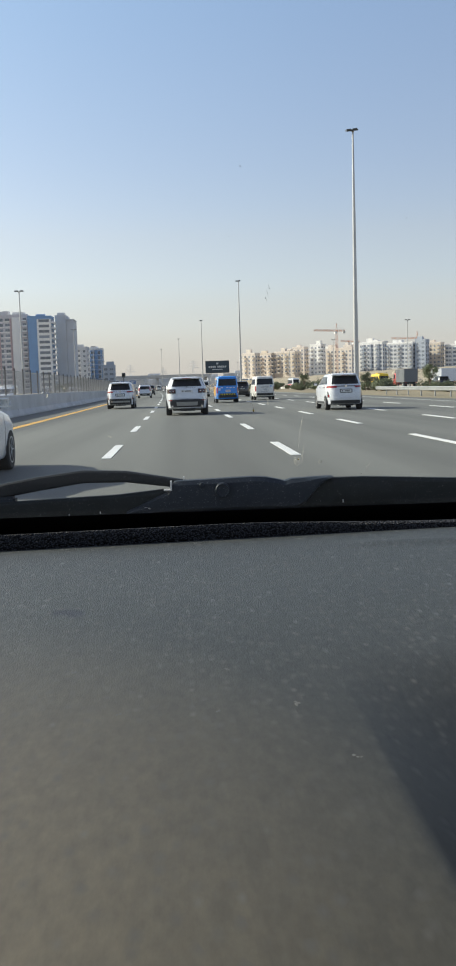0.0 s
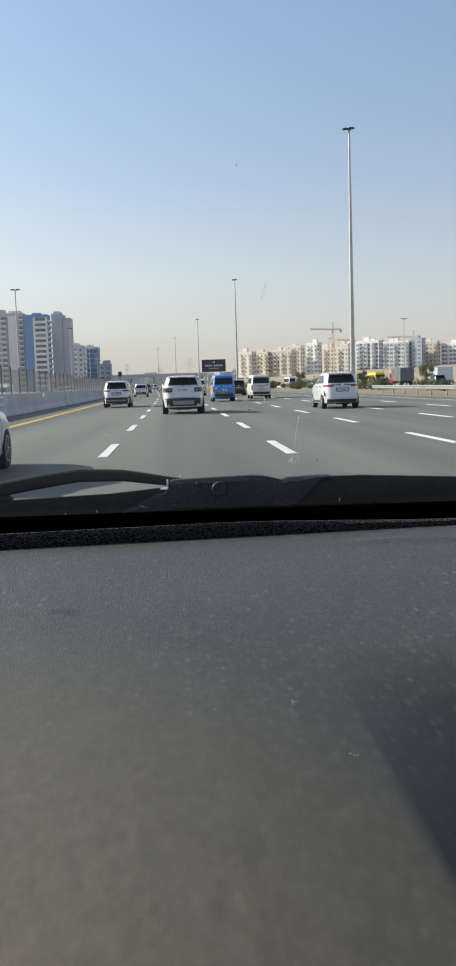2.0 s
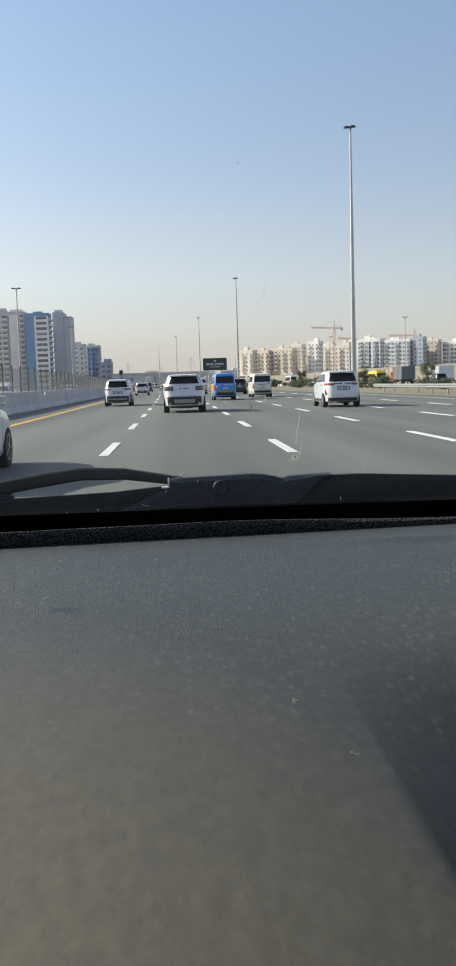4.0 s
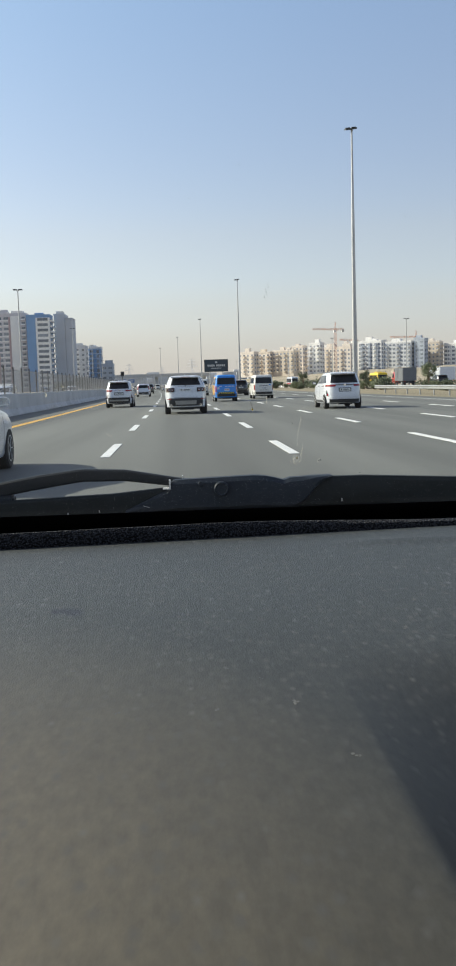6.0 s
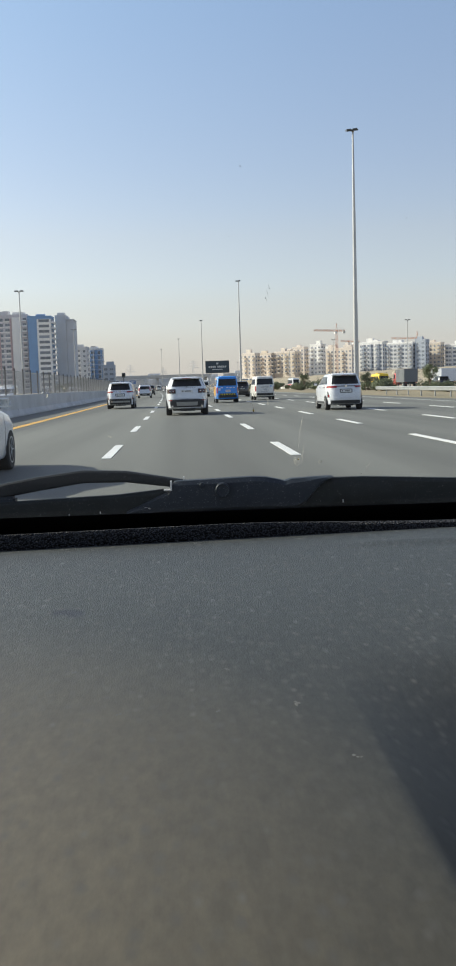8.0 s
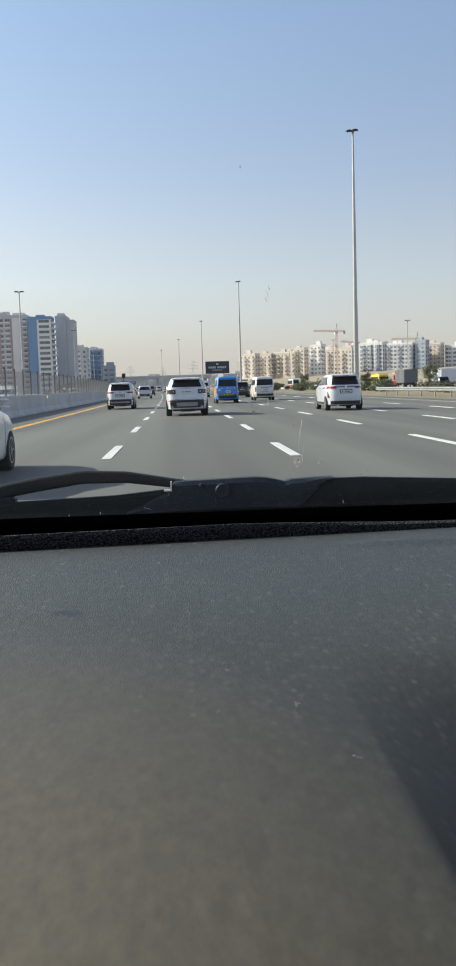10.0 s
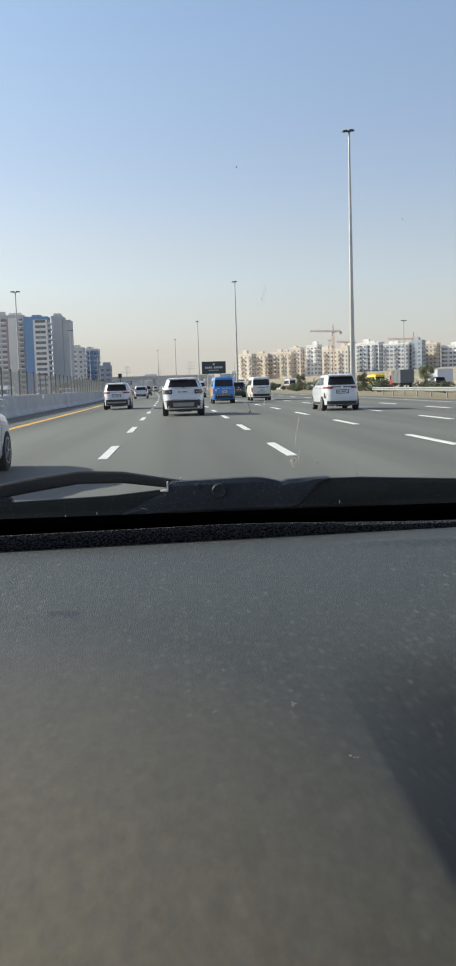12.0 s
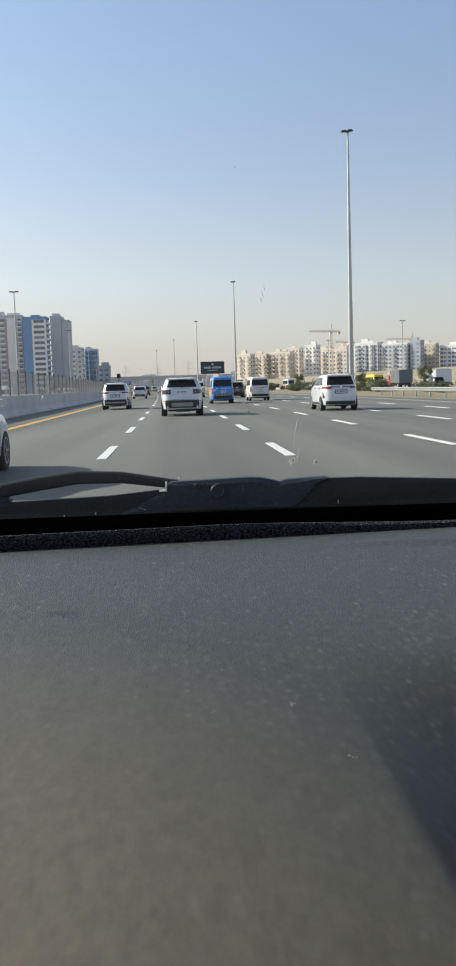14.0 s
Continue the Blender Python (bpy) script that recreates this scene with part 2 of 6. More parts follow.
def speckled(m, per_metre, small, large, rare, colour, flatten, amount=None):
    """Settled specks of uneven size over a material: cells per metre, radii as parts of a cell, how few cells hold one,
    and a socket that thins them out."""
    n, l = m.node_tree.nodes, m.node_tree.links
    geo, mp, cells, dot, pick = (n.new("ShaderNodeNewGeometry"), n.new("ShaderNodeMapping"), n.new("ShaderNodeTexVoronoi"),
                                 n.new("ShaderNodeMapRange"), n.new("ShaderNodeSeparateColor"))
    few, both, spots = n.new("ShaderNodeMapRange"), n.new("ShaderNodeMath"), n.new("ShaderNodeMix")
    mp.inputs["Scale"].default_value = flatten
    cells.voronoi_dimensions = "3D" if flatten[2] else "2D"
    cells.inputs["Scale"].default_value = per_metre
    dot.inputs["From Min"].default_value, dot.inputs["From Max"].default_value = small, large
    dot.inputs["To Min"].default_value, dot.inputs["To Max"].default_value = 1.0, 0.0
    few.inputs["From Min"].default_value, few.inputs["From Max"].default_value = rare, 1.0
    both.operation = "MULTIPLY"
    spots.data_type = "RGBA"
    spots.inputs["B"].default_value = (*colour, 1)
    base = n["Principled BSDF"].inputs["Base Color"]
    old = base.links[0].from_socket
    l.new(geo.outputs["Position"], mp.inputs["Vector"])
    l.new(mp.outputs[0], cells.inputs["Vector"])
    l.new(cells.outputs["Distance"], dot.inputs["Value"])
    l.new(cells.outputs["Color"], pick.inputs[0])
    l.new(pick.outputs[0], few.inputs["Value"])
    l.new(dot.outputs[0], both.inputs[0])
    l.new(few.outputs[0], both.inputs[1])
    if amount:
        thin = n.new("ShaderNodeMath")
        thin.operation = "MULTIPLY"
        l.new(both.outputs[0], thin.inputs[0])
        l.new(amount, thin.inputs[1])
        both = thin
    l.new(both.outputs[0], spots.inputs["Factor"])
    l.new(old, spots.inputs["A"])
    l.new(spots.outputs["Result"], base)


d_last = d_bounce.outputs["Result"]
# cloudy handling marks about a centimetre across
d_mot, d_rng, d_dim = dn.new("ShaderNodeTexNoise"), dn.new("ShaderNodeMapRange"), dn.new("ShaderNodeMix")
d_mot.inputs["Scale"].default_value, d_mot.inputs["Detail"].default_value = 210.0, 4.0
d_rng.inputs["From Min"].default_value, d_rng.inputs["From Max"].default_value = 0.3, 0.7
d_rng.inputs["To Min"].default_value, d_rng.inputs["To Max"].default_value = 0.84, 1.16
d_dim.data_type, d_dim.blend_type = "RGBA", "MULTIPLY"
d_dim.inputs["Factor"].default_value = 1.0
d_stretch = dn.new("ShaderNodeMapping")
d_stretch.inputs["Scale"].default_value = (1.0, 0.45, 1.0)
dl.new(d_geo.outputs["Position"], d_stretch.inputs["Vector"])
dl.new(d_stretch.outputs[0], d_mot.inputs["Vector"])
dl.new(d_stretch.outputs[0], d_cloud.inputs["Vector"])
dl.new(d_mot.outputs[0], d_rng.inputs["Value"])
dl.new(d_last, d_dim.inputs["A"])
dl.new(d_rng.outputs[0], d_dim.inputs["B"])
d_last = d_dim.outputs["Result"]
# two faint blue-black rubbed marks: centre, reach across and along, strength
for mx, my, rx, ry, much in ((-0.095, 0.698, 0.016, 0.012, 3.6), (-0.003, 0.674, 0.018, 0.010, 1.2), (-0.086, 0.690, 0.008, 0.013, 5.0)):
    m_map, m_ball, m_tex, m_mul, m_amt, m_mix = (dn.new("ShaderNodeMapping"), dn.new("ShaderNodeTexGradient"), dn.new("ShaderNodeTexNoise"),
                                                 dn.new("ShaderNodeMath"), dn.new("ShaderNodeMath"), dn.new("ShaderNodeMix"))
    m_map.inputs["Scale"].default_value, m_map.inputs["Location"].default_value = (1 / rx, 1 / ry, 0), (-mx / rx, -my / ry, 0)
    m_ball.gradient_type = "SPHERICAL"
    m_tex.inputs["Scale"].default_value, m_tex.inputs["Detail"].default_value = 260.0, 3.0
    m_mul.operation, m_amt.operation, m_amt.use_clamp = "MULTIPLY", "MULTIPLY", True
    m_amt.inputs[1].default_value = much
    m_mix.data_type = "RGBA"
    m_mix.inputs["B"].default_value = (0.0065, 0.0085, 0.013, 1)
    dl.new(d_geo.outputs["Position"], m_map.inputs["Vector"])
    dl.new(m_map.outputs[0], m_ball.inputs["Vector"])
    dl.new(d_geo.outputs["Position"], m_tex.inputs["Vector"])
    dl.new(m_ball.outputs["Fac"], m_mul.inputs[0])
    dl.new(m_tex.outputs[0], m_mul.inputs[1])
    dl.new(m_mul.outputs[0], m_amt.inputs[0])
    dl.new(m_amt.outputs[0], m_mix.inputs["Factor"])
    dl.new(d_last, m_mix.inputs["A"])
    d_last = m_mix.outputs["Result"]
# reflected sky painted in: cool and lighter by the glass, warm near the seats
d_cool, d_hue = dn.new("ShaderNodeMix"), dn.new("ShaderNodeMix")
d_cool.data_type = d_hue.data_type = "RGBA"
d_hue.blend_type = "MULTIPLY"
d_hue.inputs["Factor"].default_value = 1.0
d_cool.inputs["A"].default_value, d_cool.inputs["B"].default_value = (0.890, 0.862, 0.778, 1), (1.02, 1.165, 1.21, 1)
dl.new(d_far.outputs[0], d_cool.inputs["Factor"])
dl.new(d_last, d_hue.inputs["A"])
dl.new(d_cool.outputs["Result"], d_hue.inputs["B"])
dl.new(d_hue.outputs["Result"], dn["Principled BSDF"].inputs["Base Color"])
d_amount = d_far.outputs[0]
speckled(DASH, 105.0, 0.0, 0.24, 0.80, (0.155, 0.163, 0.160), (1, 0.30, 0), d_amount)
speckled(DASH, 70.0, 0.0, 0.16, 0.72, (0.100, 0.097, 0.087), (1, 0.5, 0))
speckled(DASH, 560.0, 0.04, 0.52, 0.20, (0.068, 0.074, 0.078), (1, 0.26, 0), d_amount)
speckled(DASH, 620.0, 0.05, 0.48, 0.25, (0.014, 0.015, 0.016), (1, 0.20, 0), d_amount)
speckled(DASH, 240.0, 0.0, 0.36, 0.72, (0.086, 0.092, 0.094), (1, 0.34, 0), d_amount)
speckled(DASH, 150.0, 0.0, 0.50, 0.62, (0.068, 0.066, 0.058), (1, 0.55, 0))
LIP = mat("padded_vinyl_black", (0.0125, 0.0135, 0.0138), 0.6, spec=0.25, grain=0.4, grain_size=0.0024, bump=1.0)
ln_, ll_ = LIP.node_tree.nodes, LIP.node_tree.links
l_geo, l_tex, l_bump = ln_.new("ShaderNodeNewGeometry"), ln_.new("ShaderNodeTexVoronoi"), ln_.new("ShaderNodeBump")
l_tex.inputs["Scale"].default_value = 480.0
l_bump.inputs["Strength"].default_value, l_bump.inputs["Distance"].default_value = 1.0, 0.0022
ll_.new(l_geo.outputs["Position"], l_tex.inputs["Vector"])
ll_.new(l_tex.outputs["Distance"], l_bump.inputs["Height"])
ll_.new(l_bump.outputs[0], ln_["Principled BSDF"].inputs["Normal"])
l_rng, l_peb = ln_.new("ShaderNodeMapRange"), ln_.new("ShaderNodeMix")      # pebbles lightened to carry their glints, between black grooves
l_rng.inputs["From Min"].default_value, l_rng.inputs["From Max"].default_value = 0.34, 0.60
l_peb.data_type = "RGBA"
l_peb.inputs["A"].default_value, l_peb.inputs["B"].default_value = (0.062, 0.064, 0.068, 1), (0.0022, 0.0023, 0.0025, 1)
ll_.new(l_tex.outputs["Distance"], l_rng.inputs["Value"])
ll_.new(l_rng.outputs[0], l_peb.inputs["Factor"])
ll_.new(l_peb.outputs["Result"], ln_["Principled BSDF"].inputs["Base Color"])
FRIT = mat("black_ceramic_band", (0.009, 0.0095, 0.0115), 0.7, stain=0.3, stain_size=0.1)
WIPER = mat("wiper_plastic", (0.0185, 0.0250, 0.0335), 0.5, spec=0.16, grain=0.35, grain_size=0.0012, stain=0.4, stain_size=0.05, bump=0.2)
speckled(WIPER, 560.0, 0.06, 0.26, 0.30, (0.36, 0.37, 0.39), (1, 1, 1))
WIPER_RUBBER = mat("wiper_rubber", (0.0140, 0.0180, 0.0190), 0.6, spec=0.14, grain=0.35, grain_size=0.0012, stain=0.5, stain_size=0.04, bump=0.2)
speckled(WIPER_RUBBER, 480.0, 0.05, 0.22, 0.45, (0.30, 0.31, 0.31), (1, 1, 1))
WIPER_ARM = mat("wiper_arm_paint", (0.0200, 0.0228, 0.0245), 0.5, spec=0.16, grain=0.35, grain_size=0.0012, stain=0.4, stain_size=0.05, bump=0.2)
speckled(WIPER_ARM, 480.0, 0.05, 0.22, 0.45, (0.30, 0.31, 0.31), (1, 1, 1))
DUST = mat("pale_dust", (0.116, 0.120, 0.120), 0.9)
BUG = bpy.data.materials.new("dried_splash")        # thin dried smears that let the light through
BUG.use_nodes = True
BUG.node_tree.nodes.remove(BUG.node_tree.nodes["Principled BSDF"])
b_thin, b_skin, b_both = (BUG.node_tree.nodes.new("ShaderNodeBsdfTranslucent"), BUG.node_tree.nodes.new("ShaderNodeBsdfTransparent"),
                          BUG.node_tree.nodes.new("ShaderNodeMixShader"))
b_thin.inputs[0].default_value = (0.62, 0.58, 0.46, 1)
b_both.inputs[0].default_value = 0.34
BUG.node_tree.links.new(b_skin.outputs[0], b_both.inputs[1])
BUG.node_tree.links.new(b_thin.outputs[0], b_both.inputs[2])
BUG.node_tree.links.new(b_both.outputs[0], BUG.node_tree.nodes["Material Output"].inputs[0])
BUG_AMBER = mat("dried_amber_drop", (0.48, 0.36, 0.10), 0.6)
BUG_DARK = mat("dark_grit", (0.22, 0.22, 0.22), 0.9)
LINING = mat("grey_headlining", (0.30, 0.29, 0.27), 0.95, grain=0.3, grain_size=0.004)
LEAF = mat("shrub_leaves", (0.115, 0.142, 0.072), 0.7, stain=0.6, stain_size=0.7, vary=0.25, tint=(0.135, 0.138, 0.082))
BARK = mat("shrub_wood", (0.14, 0.10, 0.07), 0.9, grain=0.4, grain_size=0.03)
CRANE_PAINT = mat("crane_paint", (0.60, 0.28, 0.17), 0.6, stain=0.2, stain_size=2)
PYLON = mat("pylon_steel", (0.62, 0.63, 0.65), 0.6, 0.1)
BOARD = mat("billboard_face", (0.035, 0.055, 0.075), 0.5, stain=0.2, stain_size=2)
BOARD_TEXT = mat("billboard_lettering", (0.55, 0.56, 0.56), 0.5)
SIGN_BLUE = mat("road_sign_blue", (0.03, 0.12, 0.35), 0.5)
# building colours paled to stand in for distant haze, the panes for reflected sky
PANE = mat("building_glass", (0.20, 0.225, 0.26), 0.25, spec=0.8, vary=0.35)
W_WHITE = mat("render_white", (0.84, 0.82, 0.79), 0.9, grain=0.1, grain_size=0.3, stain=0.2, stain_size=6)
W_CREAM = mat("render_cream", (0.78, 0.69, 0.60), 0.9, grain=0.1, grain_size=0.3, stain=0.2, stain_size=6)
W_TAN = mat("render_tan", (0.70, 0.60, 0.49), 0.9, grain=0.1, grain_size=0.3, stain=0.2, stain_size=6)
W_GREY = mat("render_grey", (0.60, 0.61, 0.63), 0.9, grain=0.1, grain_size=0.3, stain=0.2, stain_size=6)
W_BLUE = mat("cladding_blue", (0.22, 0.36, 0.58), 0.45, stain=0.2, stain_size=4)
W_SLATE = mat("cladding_slate", (0.42, 0.46, 0.52), 0.6, stain=0.2, stain_size=4)
W_MAUVE = mat("render_mauve", (0.57, 0.55, 0.57), 0.9, grain=0.1, grain_size=0.3, stain=0.2, stain_size=5)
W_PINK = mat("render_rose", (0.50, 0.38, 0.38), 0.9, stain=0.2, stain_size=5)
TOWN_GREY = mat("dusty_grey_render", (0.47, 0.48, 0.49), 0.95, stain=0.6, stain_size=9, vary=0.35)
# far walls lightened and blued so that the colour carries the haze
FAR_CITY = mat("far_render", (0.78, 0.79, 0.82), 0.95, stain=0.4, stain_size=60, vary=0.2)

GLASS = bpy.data.materials.new("windscreen_glass")
GLASS.use_nodes = True
gn, gl = GLASS.node_tree.nodes, GLASS.node_tree.links
gn.remove(gn["Principled BSDF"])
g_clear, g_gloss, g_mix, g_fres = (gn.new("ShaderNodeBsdfTransparent"), gn.new("ShaderNodeBsdfGlossy"),
                                   gn.new("ShaderNodeMixShader"), gn.new("ShaderNodeFresnel"))
g_clear.inputs[0].default_value = (0.93, 0.955, 0.945, 1)
g_gloss.inputs["Roughness"].default_value = 0.02
g_fres.inputs[0].default_value = 1.16
gl.new(g_fres.outputs[0], g_mix.inputs[0])
gl.new(g_clear.outputs[0], g_mix.inputs[1])
gl.new(g_gloss.outputs[0], g_mix.inputs[2])
# a thin film of road dust on the outside, thicker in patches, that catches the sun
g_dust, g_film, g_geo, g_tex, g_rng = (gn.new("ShaderNodeBsdfTranslucent"), gn.new("ShaderNodeMixShader"), gn.new("ShaderNodeNewGeometry"),
                                       gn.new("ShaderNodeTexNoise"), gn.new("ShaderNodeMapRange"))
g_dust.inputs[0].default_value = (0.80, 0.78, 0.74, 1)
g_tex.inputs["Scale"].default_value, g_tex.inputs["Detail"].default_value = 9.0, 5.0
g_rng.inputs["From Min"].default_value, g_rng.inputs["From Max"].default_value = 0.3, 0.7
g_rng.inputs["To Min"].default_value, g_rng.inputs["To Max"].default_value = 0.0008, 0.0024
gl.new(g_geo.outputs["Position"], g_tex.inputs["Vector"])
gl.new(g_tex.outputs[0], g_rng.inputs["Value"])
gl.new(g_rng.outputs[0], g_film.inputs[0])
gl.new(g_mix.outputs[0], g_film.inputs[1])
gl.new(g_dust.outputs[0], g_film.inputs[2])
gl.new(g_film.outputs[0], gn["Material Output"].inputs[0])


SIDE_GLASS = bpy.data.materials.new("tinted_side_glass")
SIDE_GLASS.use_nodes = True
tn, tl = SIDE_GLASS.node_tree.nodes, SIDE_GLASS.node_tree.links
tn.remove(tn["Principled BSDF"])
t_clear, t_gloss, t_mix = tn.new("ShaderNodeBsdfTransparent"), tn.new("ShaderNodeBsdfGlossy"), tn.new("ShaderNodeMixShader")
t_clear.inputs[0].default_value = (0.22, 0.21, 0.19, 1)
t_gloss.inputs["Roughness"].default_value = 0.02
t_mix.inputs[0].default_value = 0.05
tl.new(t_clear.outputs[0], t_mix.inputs[1])
tl.new(t_gloss.outputs[0], t_mix.inputs[2])
tl.new(t_mix.outputs[0], tn["Material Output"].inputs[0])


# ---------------------------------------------------------------- mesh helpers
def part(name, bm, material, parent=None, label="", smooth=False):
    """Links a bmesh as one mesh object under a thing or a part."""
    bmesh.ops.recalc_face_normals(bm, faces=bm.faces)
    if smooth:
        for f in bm.faces:
            f.smooth = True
        for e in bm.edges:
            e.smooth = len(e.link_faces) == 2 and e.calc_face_angle(0) < 0.6
    me = bpy.data.meshes.new(name)
    bm.to_mesh(me)
    bm.free()
    for m in (material if isinstance(material, (list, tuple)) else [material]):
        me.materials.append(m)
    ob = new(name, me)
    ob.parent = parent
    if label:
        ob["label"] = label
    return ob


def again(ob, parent, m):
    """A further piece on the same mesh."""
    o = new(ob.name.split(".")[0], ob.data)
    o.parent, o.matrix_basis = parent, m
    return o


def thing(name, m, label, category, group="", kind=""):
    ob = new(name)
    ob.matrix_basis = m
    return tagged(ob, label, category, group, kind)


def box(bm, x0, x1, y0, y1, z0, z1, bevel=0.0, mi=0):
    r = bmesh.ops.create_cube(bm, size=1)
    for v in r["verts"]:
        v.co = Vector(((x0 + x1) / 2 + v.co.x * (x1 - x0), (y0 + y1) / 2 + v.co.y * (y1 - y0),
                       (z0 + z1) / 2 + v.co.z * (z1 - z0)))
    faces = {f for v in r["verts"] for f in v.link_faces}
    for f in faces:
        f.material_index = mi
    if bevel:
        edges = {e for v in r["verts"] for e in v.link_edges}
        bmesh.ops.bevel(bm, geom=list(edges), offset=bevel, segments=2, affect="EDGES", material=-1)
    return bm


def boxed(*a, **k):
    return box(bmesh.new(), *a, **k)


def bar(bm, a, b, r0, r1=None, sides=6):
    """A tapered rod from a to b."""
    a, b = Vector(a), Vector(b)
    r1 = r0 if r1 is None else r1
    q = (b - a).to_track_quat("Z", "Y")
    rings = []
    for p, r in ((a, r0), (b, r1)):
        rings.append([bm.verts.new(p + q @ Vector((r * math.cos(2 * math.pi * i / sides), r * math.sin(2 * math.pi * i / sides), 0)))
                      for i in range(sides)])
    for i in range(sides):
        j = (i + 1) % sides
        bm.faces.new((rings[0][i], rings[0][j], rings[1][j], rings[1][i]))
    bm.faces.new(rings[0][::-1])
    bm.faces.new(rings[1])
    return bm


def lathe(bm, profile, steps=24):
    """Spins (radius, x) pairs round the x axis."""
    rings = [[bm.verts.new((x, r * math.cos(2 * math.pi * i / steps), r * math.sin(2 * math.pi * i / steps))) for i in range(steps)]
             for r, x in profile]
    for a, b in zip(rings, rings[1:]):
        for i in range(steps):
            j = (i + 1) % steps
            bm.faces.new((a[i], a[j], b[j], b[i]))
    bm.faces.new(rings[0])
    bm.faces.new(rings[-1][::-1])
    return bm


BEND = 13000.0


def bent(x, y):
    """The road bears gently to the left."""
    return x - y * abs(y) / BEND


def ground_z(x, y):
    """Flat by the road, a sandy rise beyond the service road."""
    def step(a, b, v):
        u = min(1, max(0, (v - a) / (b - a)))
        return u * u * (3 - 2 * u)
    s = x + max(0, min(y, 900)) ** 2 / BEND
    up = 6.5 * step(55, 130, s) * step(60, 260, y)
    if up > 0:
        up += (1.3 * noise.noise((x / 30, y / 45, 0)) + 0.6 * noise.noise((x / 9, y / 16, 3))) * step(58, 80, s)
    return up


def strip(name, x0, x1, y0, y1, z, material, label, category, step=20, kind="structure", parent=None):
    bm = bmesh.new()
    n = max(1, int((y1 - y0) / step))
    rows = []
    for i in range(n + 1):
        y = y0 + (y1 - y0) * i / n
        rows.append((bm.verts.new((bent(x0, y), y, z)), bm.verts.new((bent(x1, y), y, z))))
    for a, b in zip(rows, rows[1:]):
        bm.faces.new((a[0], a[1], b[1], b[0]))
    ob = part(name, bm, material, parent)
    return tagged(ob, label, category, kind=kind) if label else ob


# ---------------------------------------------------------------- ground and roads
bm = bmesh.new()
xs = [-4400, -2600, -1400, -800, -450, -250, -140, -80, -40, -15, 10, 25, 40, 50, 58, 66, 74, 82, 90, 98, 106, 114, 124, 134, 150, 175,
      210, 260, 330, 420, 600, 900, 1500, 2600, 4400]
ys = [-4400, -1500, -500, -150, -40, 20, 60, 90] + list(range(110, 640, 18)) + [700, 800, 950, 1200, 1700, 2600, 4400]
grid = [[bm.verts.new((x, y, ground_z(x, y))) for x in xs] for y in ys]
for i in range(len(ys) - 1):
    for j in range(len(xs) - 1):
        bm.faces.new((grid[i][j], grid[i][j + 1], grid[i + 1][j + 1], grid[i + 1][j]))
tagged(part("ground", bm, SAND, smooth=True), "pale sandy desert ground with dry patches", "ground", kind="structure")

LANE = 3.45
LINES = [-1.42 + LANE * k for k in range(5)]          # dashed lane lines
ROAD_L, ROAD_R = -8.3, 18.0
strip("road", ROAD_L, ROAD_R, -120, 1900, 0.02, ASPHALT, "grey asphalt motorway carriageway with faint tyre bands", "road")
strip("road_opposite", -34, -9.6, -120, 1900, 0.02, ASPHALT_OLD, "opposite motorway carriageway beyond the fence", "road")
strip("verge", ROAD_R, 31, -120, 900, 0.012, VERGE, "dry grassy sand verge beside the motorway", "verge")
strip("service_road", 35, 45, -60, 700, 0.016, ASPHALT_OLD, "worn asphalt service road on the far side of the verge", "road")
strip("edge_line_yellow", -6.02, -5.72, -60, 1200, 0.026, LINE_YELLOW, "solid yellow edge line along the inner lane", "road marking", 12)
strip("edge_line_white", 15.8, 15.96, -60, 900, 0.026, LINE_WHITE, "solid white edge line along the outer lane", "road marking", 12)

markings = tagged(new("lane_markings"), "worn white dashed lane lines painted on asphalt", "road marking", kind="structure")
DASH_STEP = 10.2
near_dashes, far_bm = 0, bmesh.new()
dash_mesh = None
for k, lx in enumerate(LINES):
    i = 0
    y = 6.3 + (0.6, 0.0, 1.4, 3.0, 4.4)[k] - 20.4
    while y < 760:
        x, a = bent(lx, y), math.degrees(math.atan(2 * y / BEND))
        if 0 < y < 330:
            if dash_mesh is None:
                first = part("dash", boxed(-0.09, 0.09, 0, 3.9, -0.004, 0.004), LINE_WHITE, markings)
                dash_mesh = first.data
                first.matrix_basis = pose(x, y, 0.026, 0, 0, a)
            else:
                again(first, markings, pose(x, y, 0.026, 0, 0, a))
        else:
            v = [far_bm.verts.new(c) for c in ((x - 0.075, y, 0.028), (x + 0.075, y, 0.028), (bent(lx, y + 3.9) + 0.075, y + 3.9, 0.028),
                                               (bent(lx, y + 3.9) - 0.075, y + 3.9, 0.028))]
            far_bm.faces.new(v)
        y += DASH_STEP
far_dash = part("far_dashes", far_bm, LINE_WHITE, markings)
far_dash["kind"] = "stuff"


# ---------------------------------------------------------------- barriers and fences
barrier = tagged(new("concrete_barrier"), "grey cast concrete median barrier with stained panels", "barrier", kind="structure")
PROFILE = [(0.30, 0.0), (0.30, 0.09), (0.12, 0.36), (0.075, 1.10), (0.055, 1.13), (-0.055, 1.13), (-0.075, 1.10), (-0.12, 0.36), (-0.30, 0.09), (-0.30, 0)]
SEG = 6.0
bm = bmesh.new()
ends = [[bm.verts.new((px_, py_, pz_)) for px_, pz_ in PROFILE] for py_ in (0.012, SEG - 0.012)]
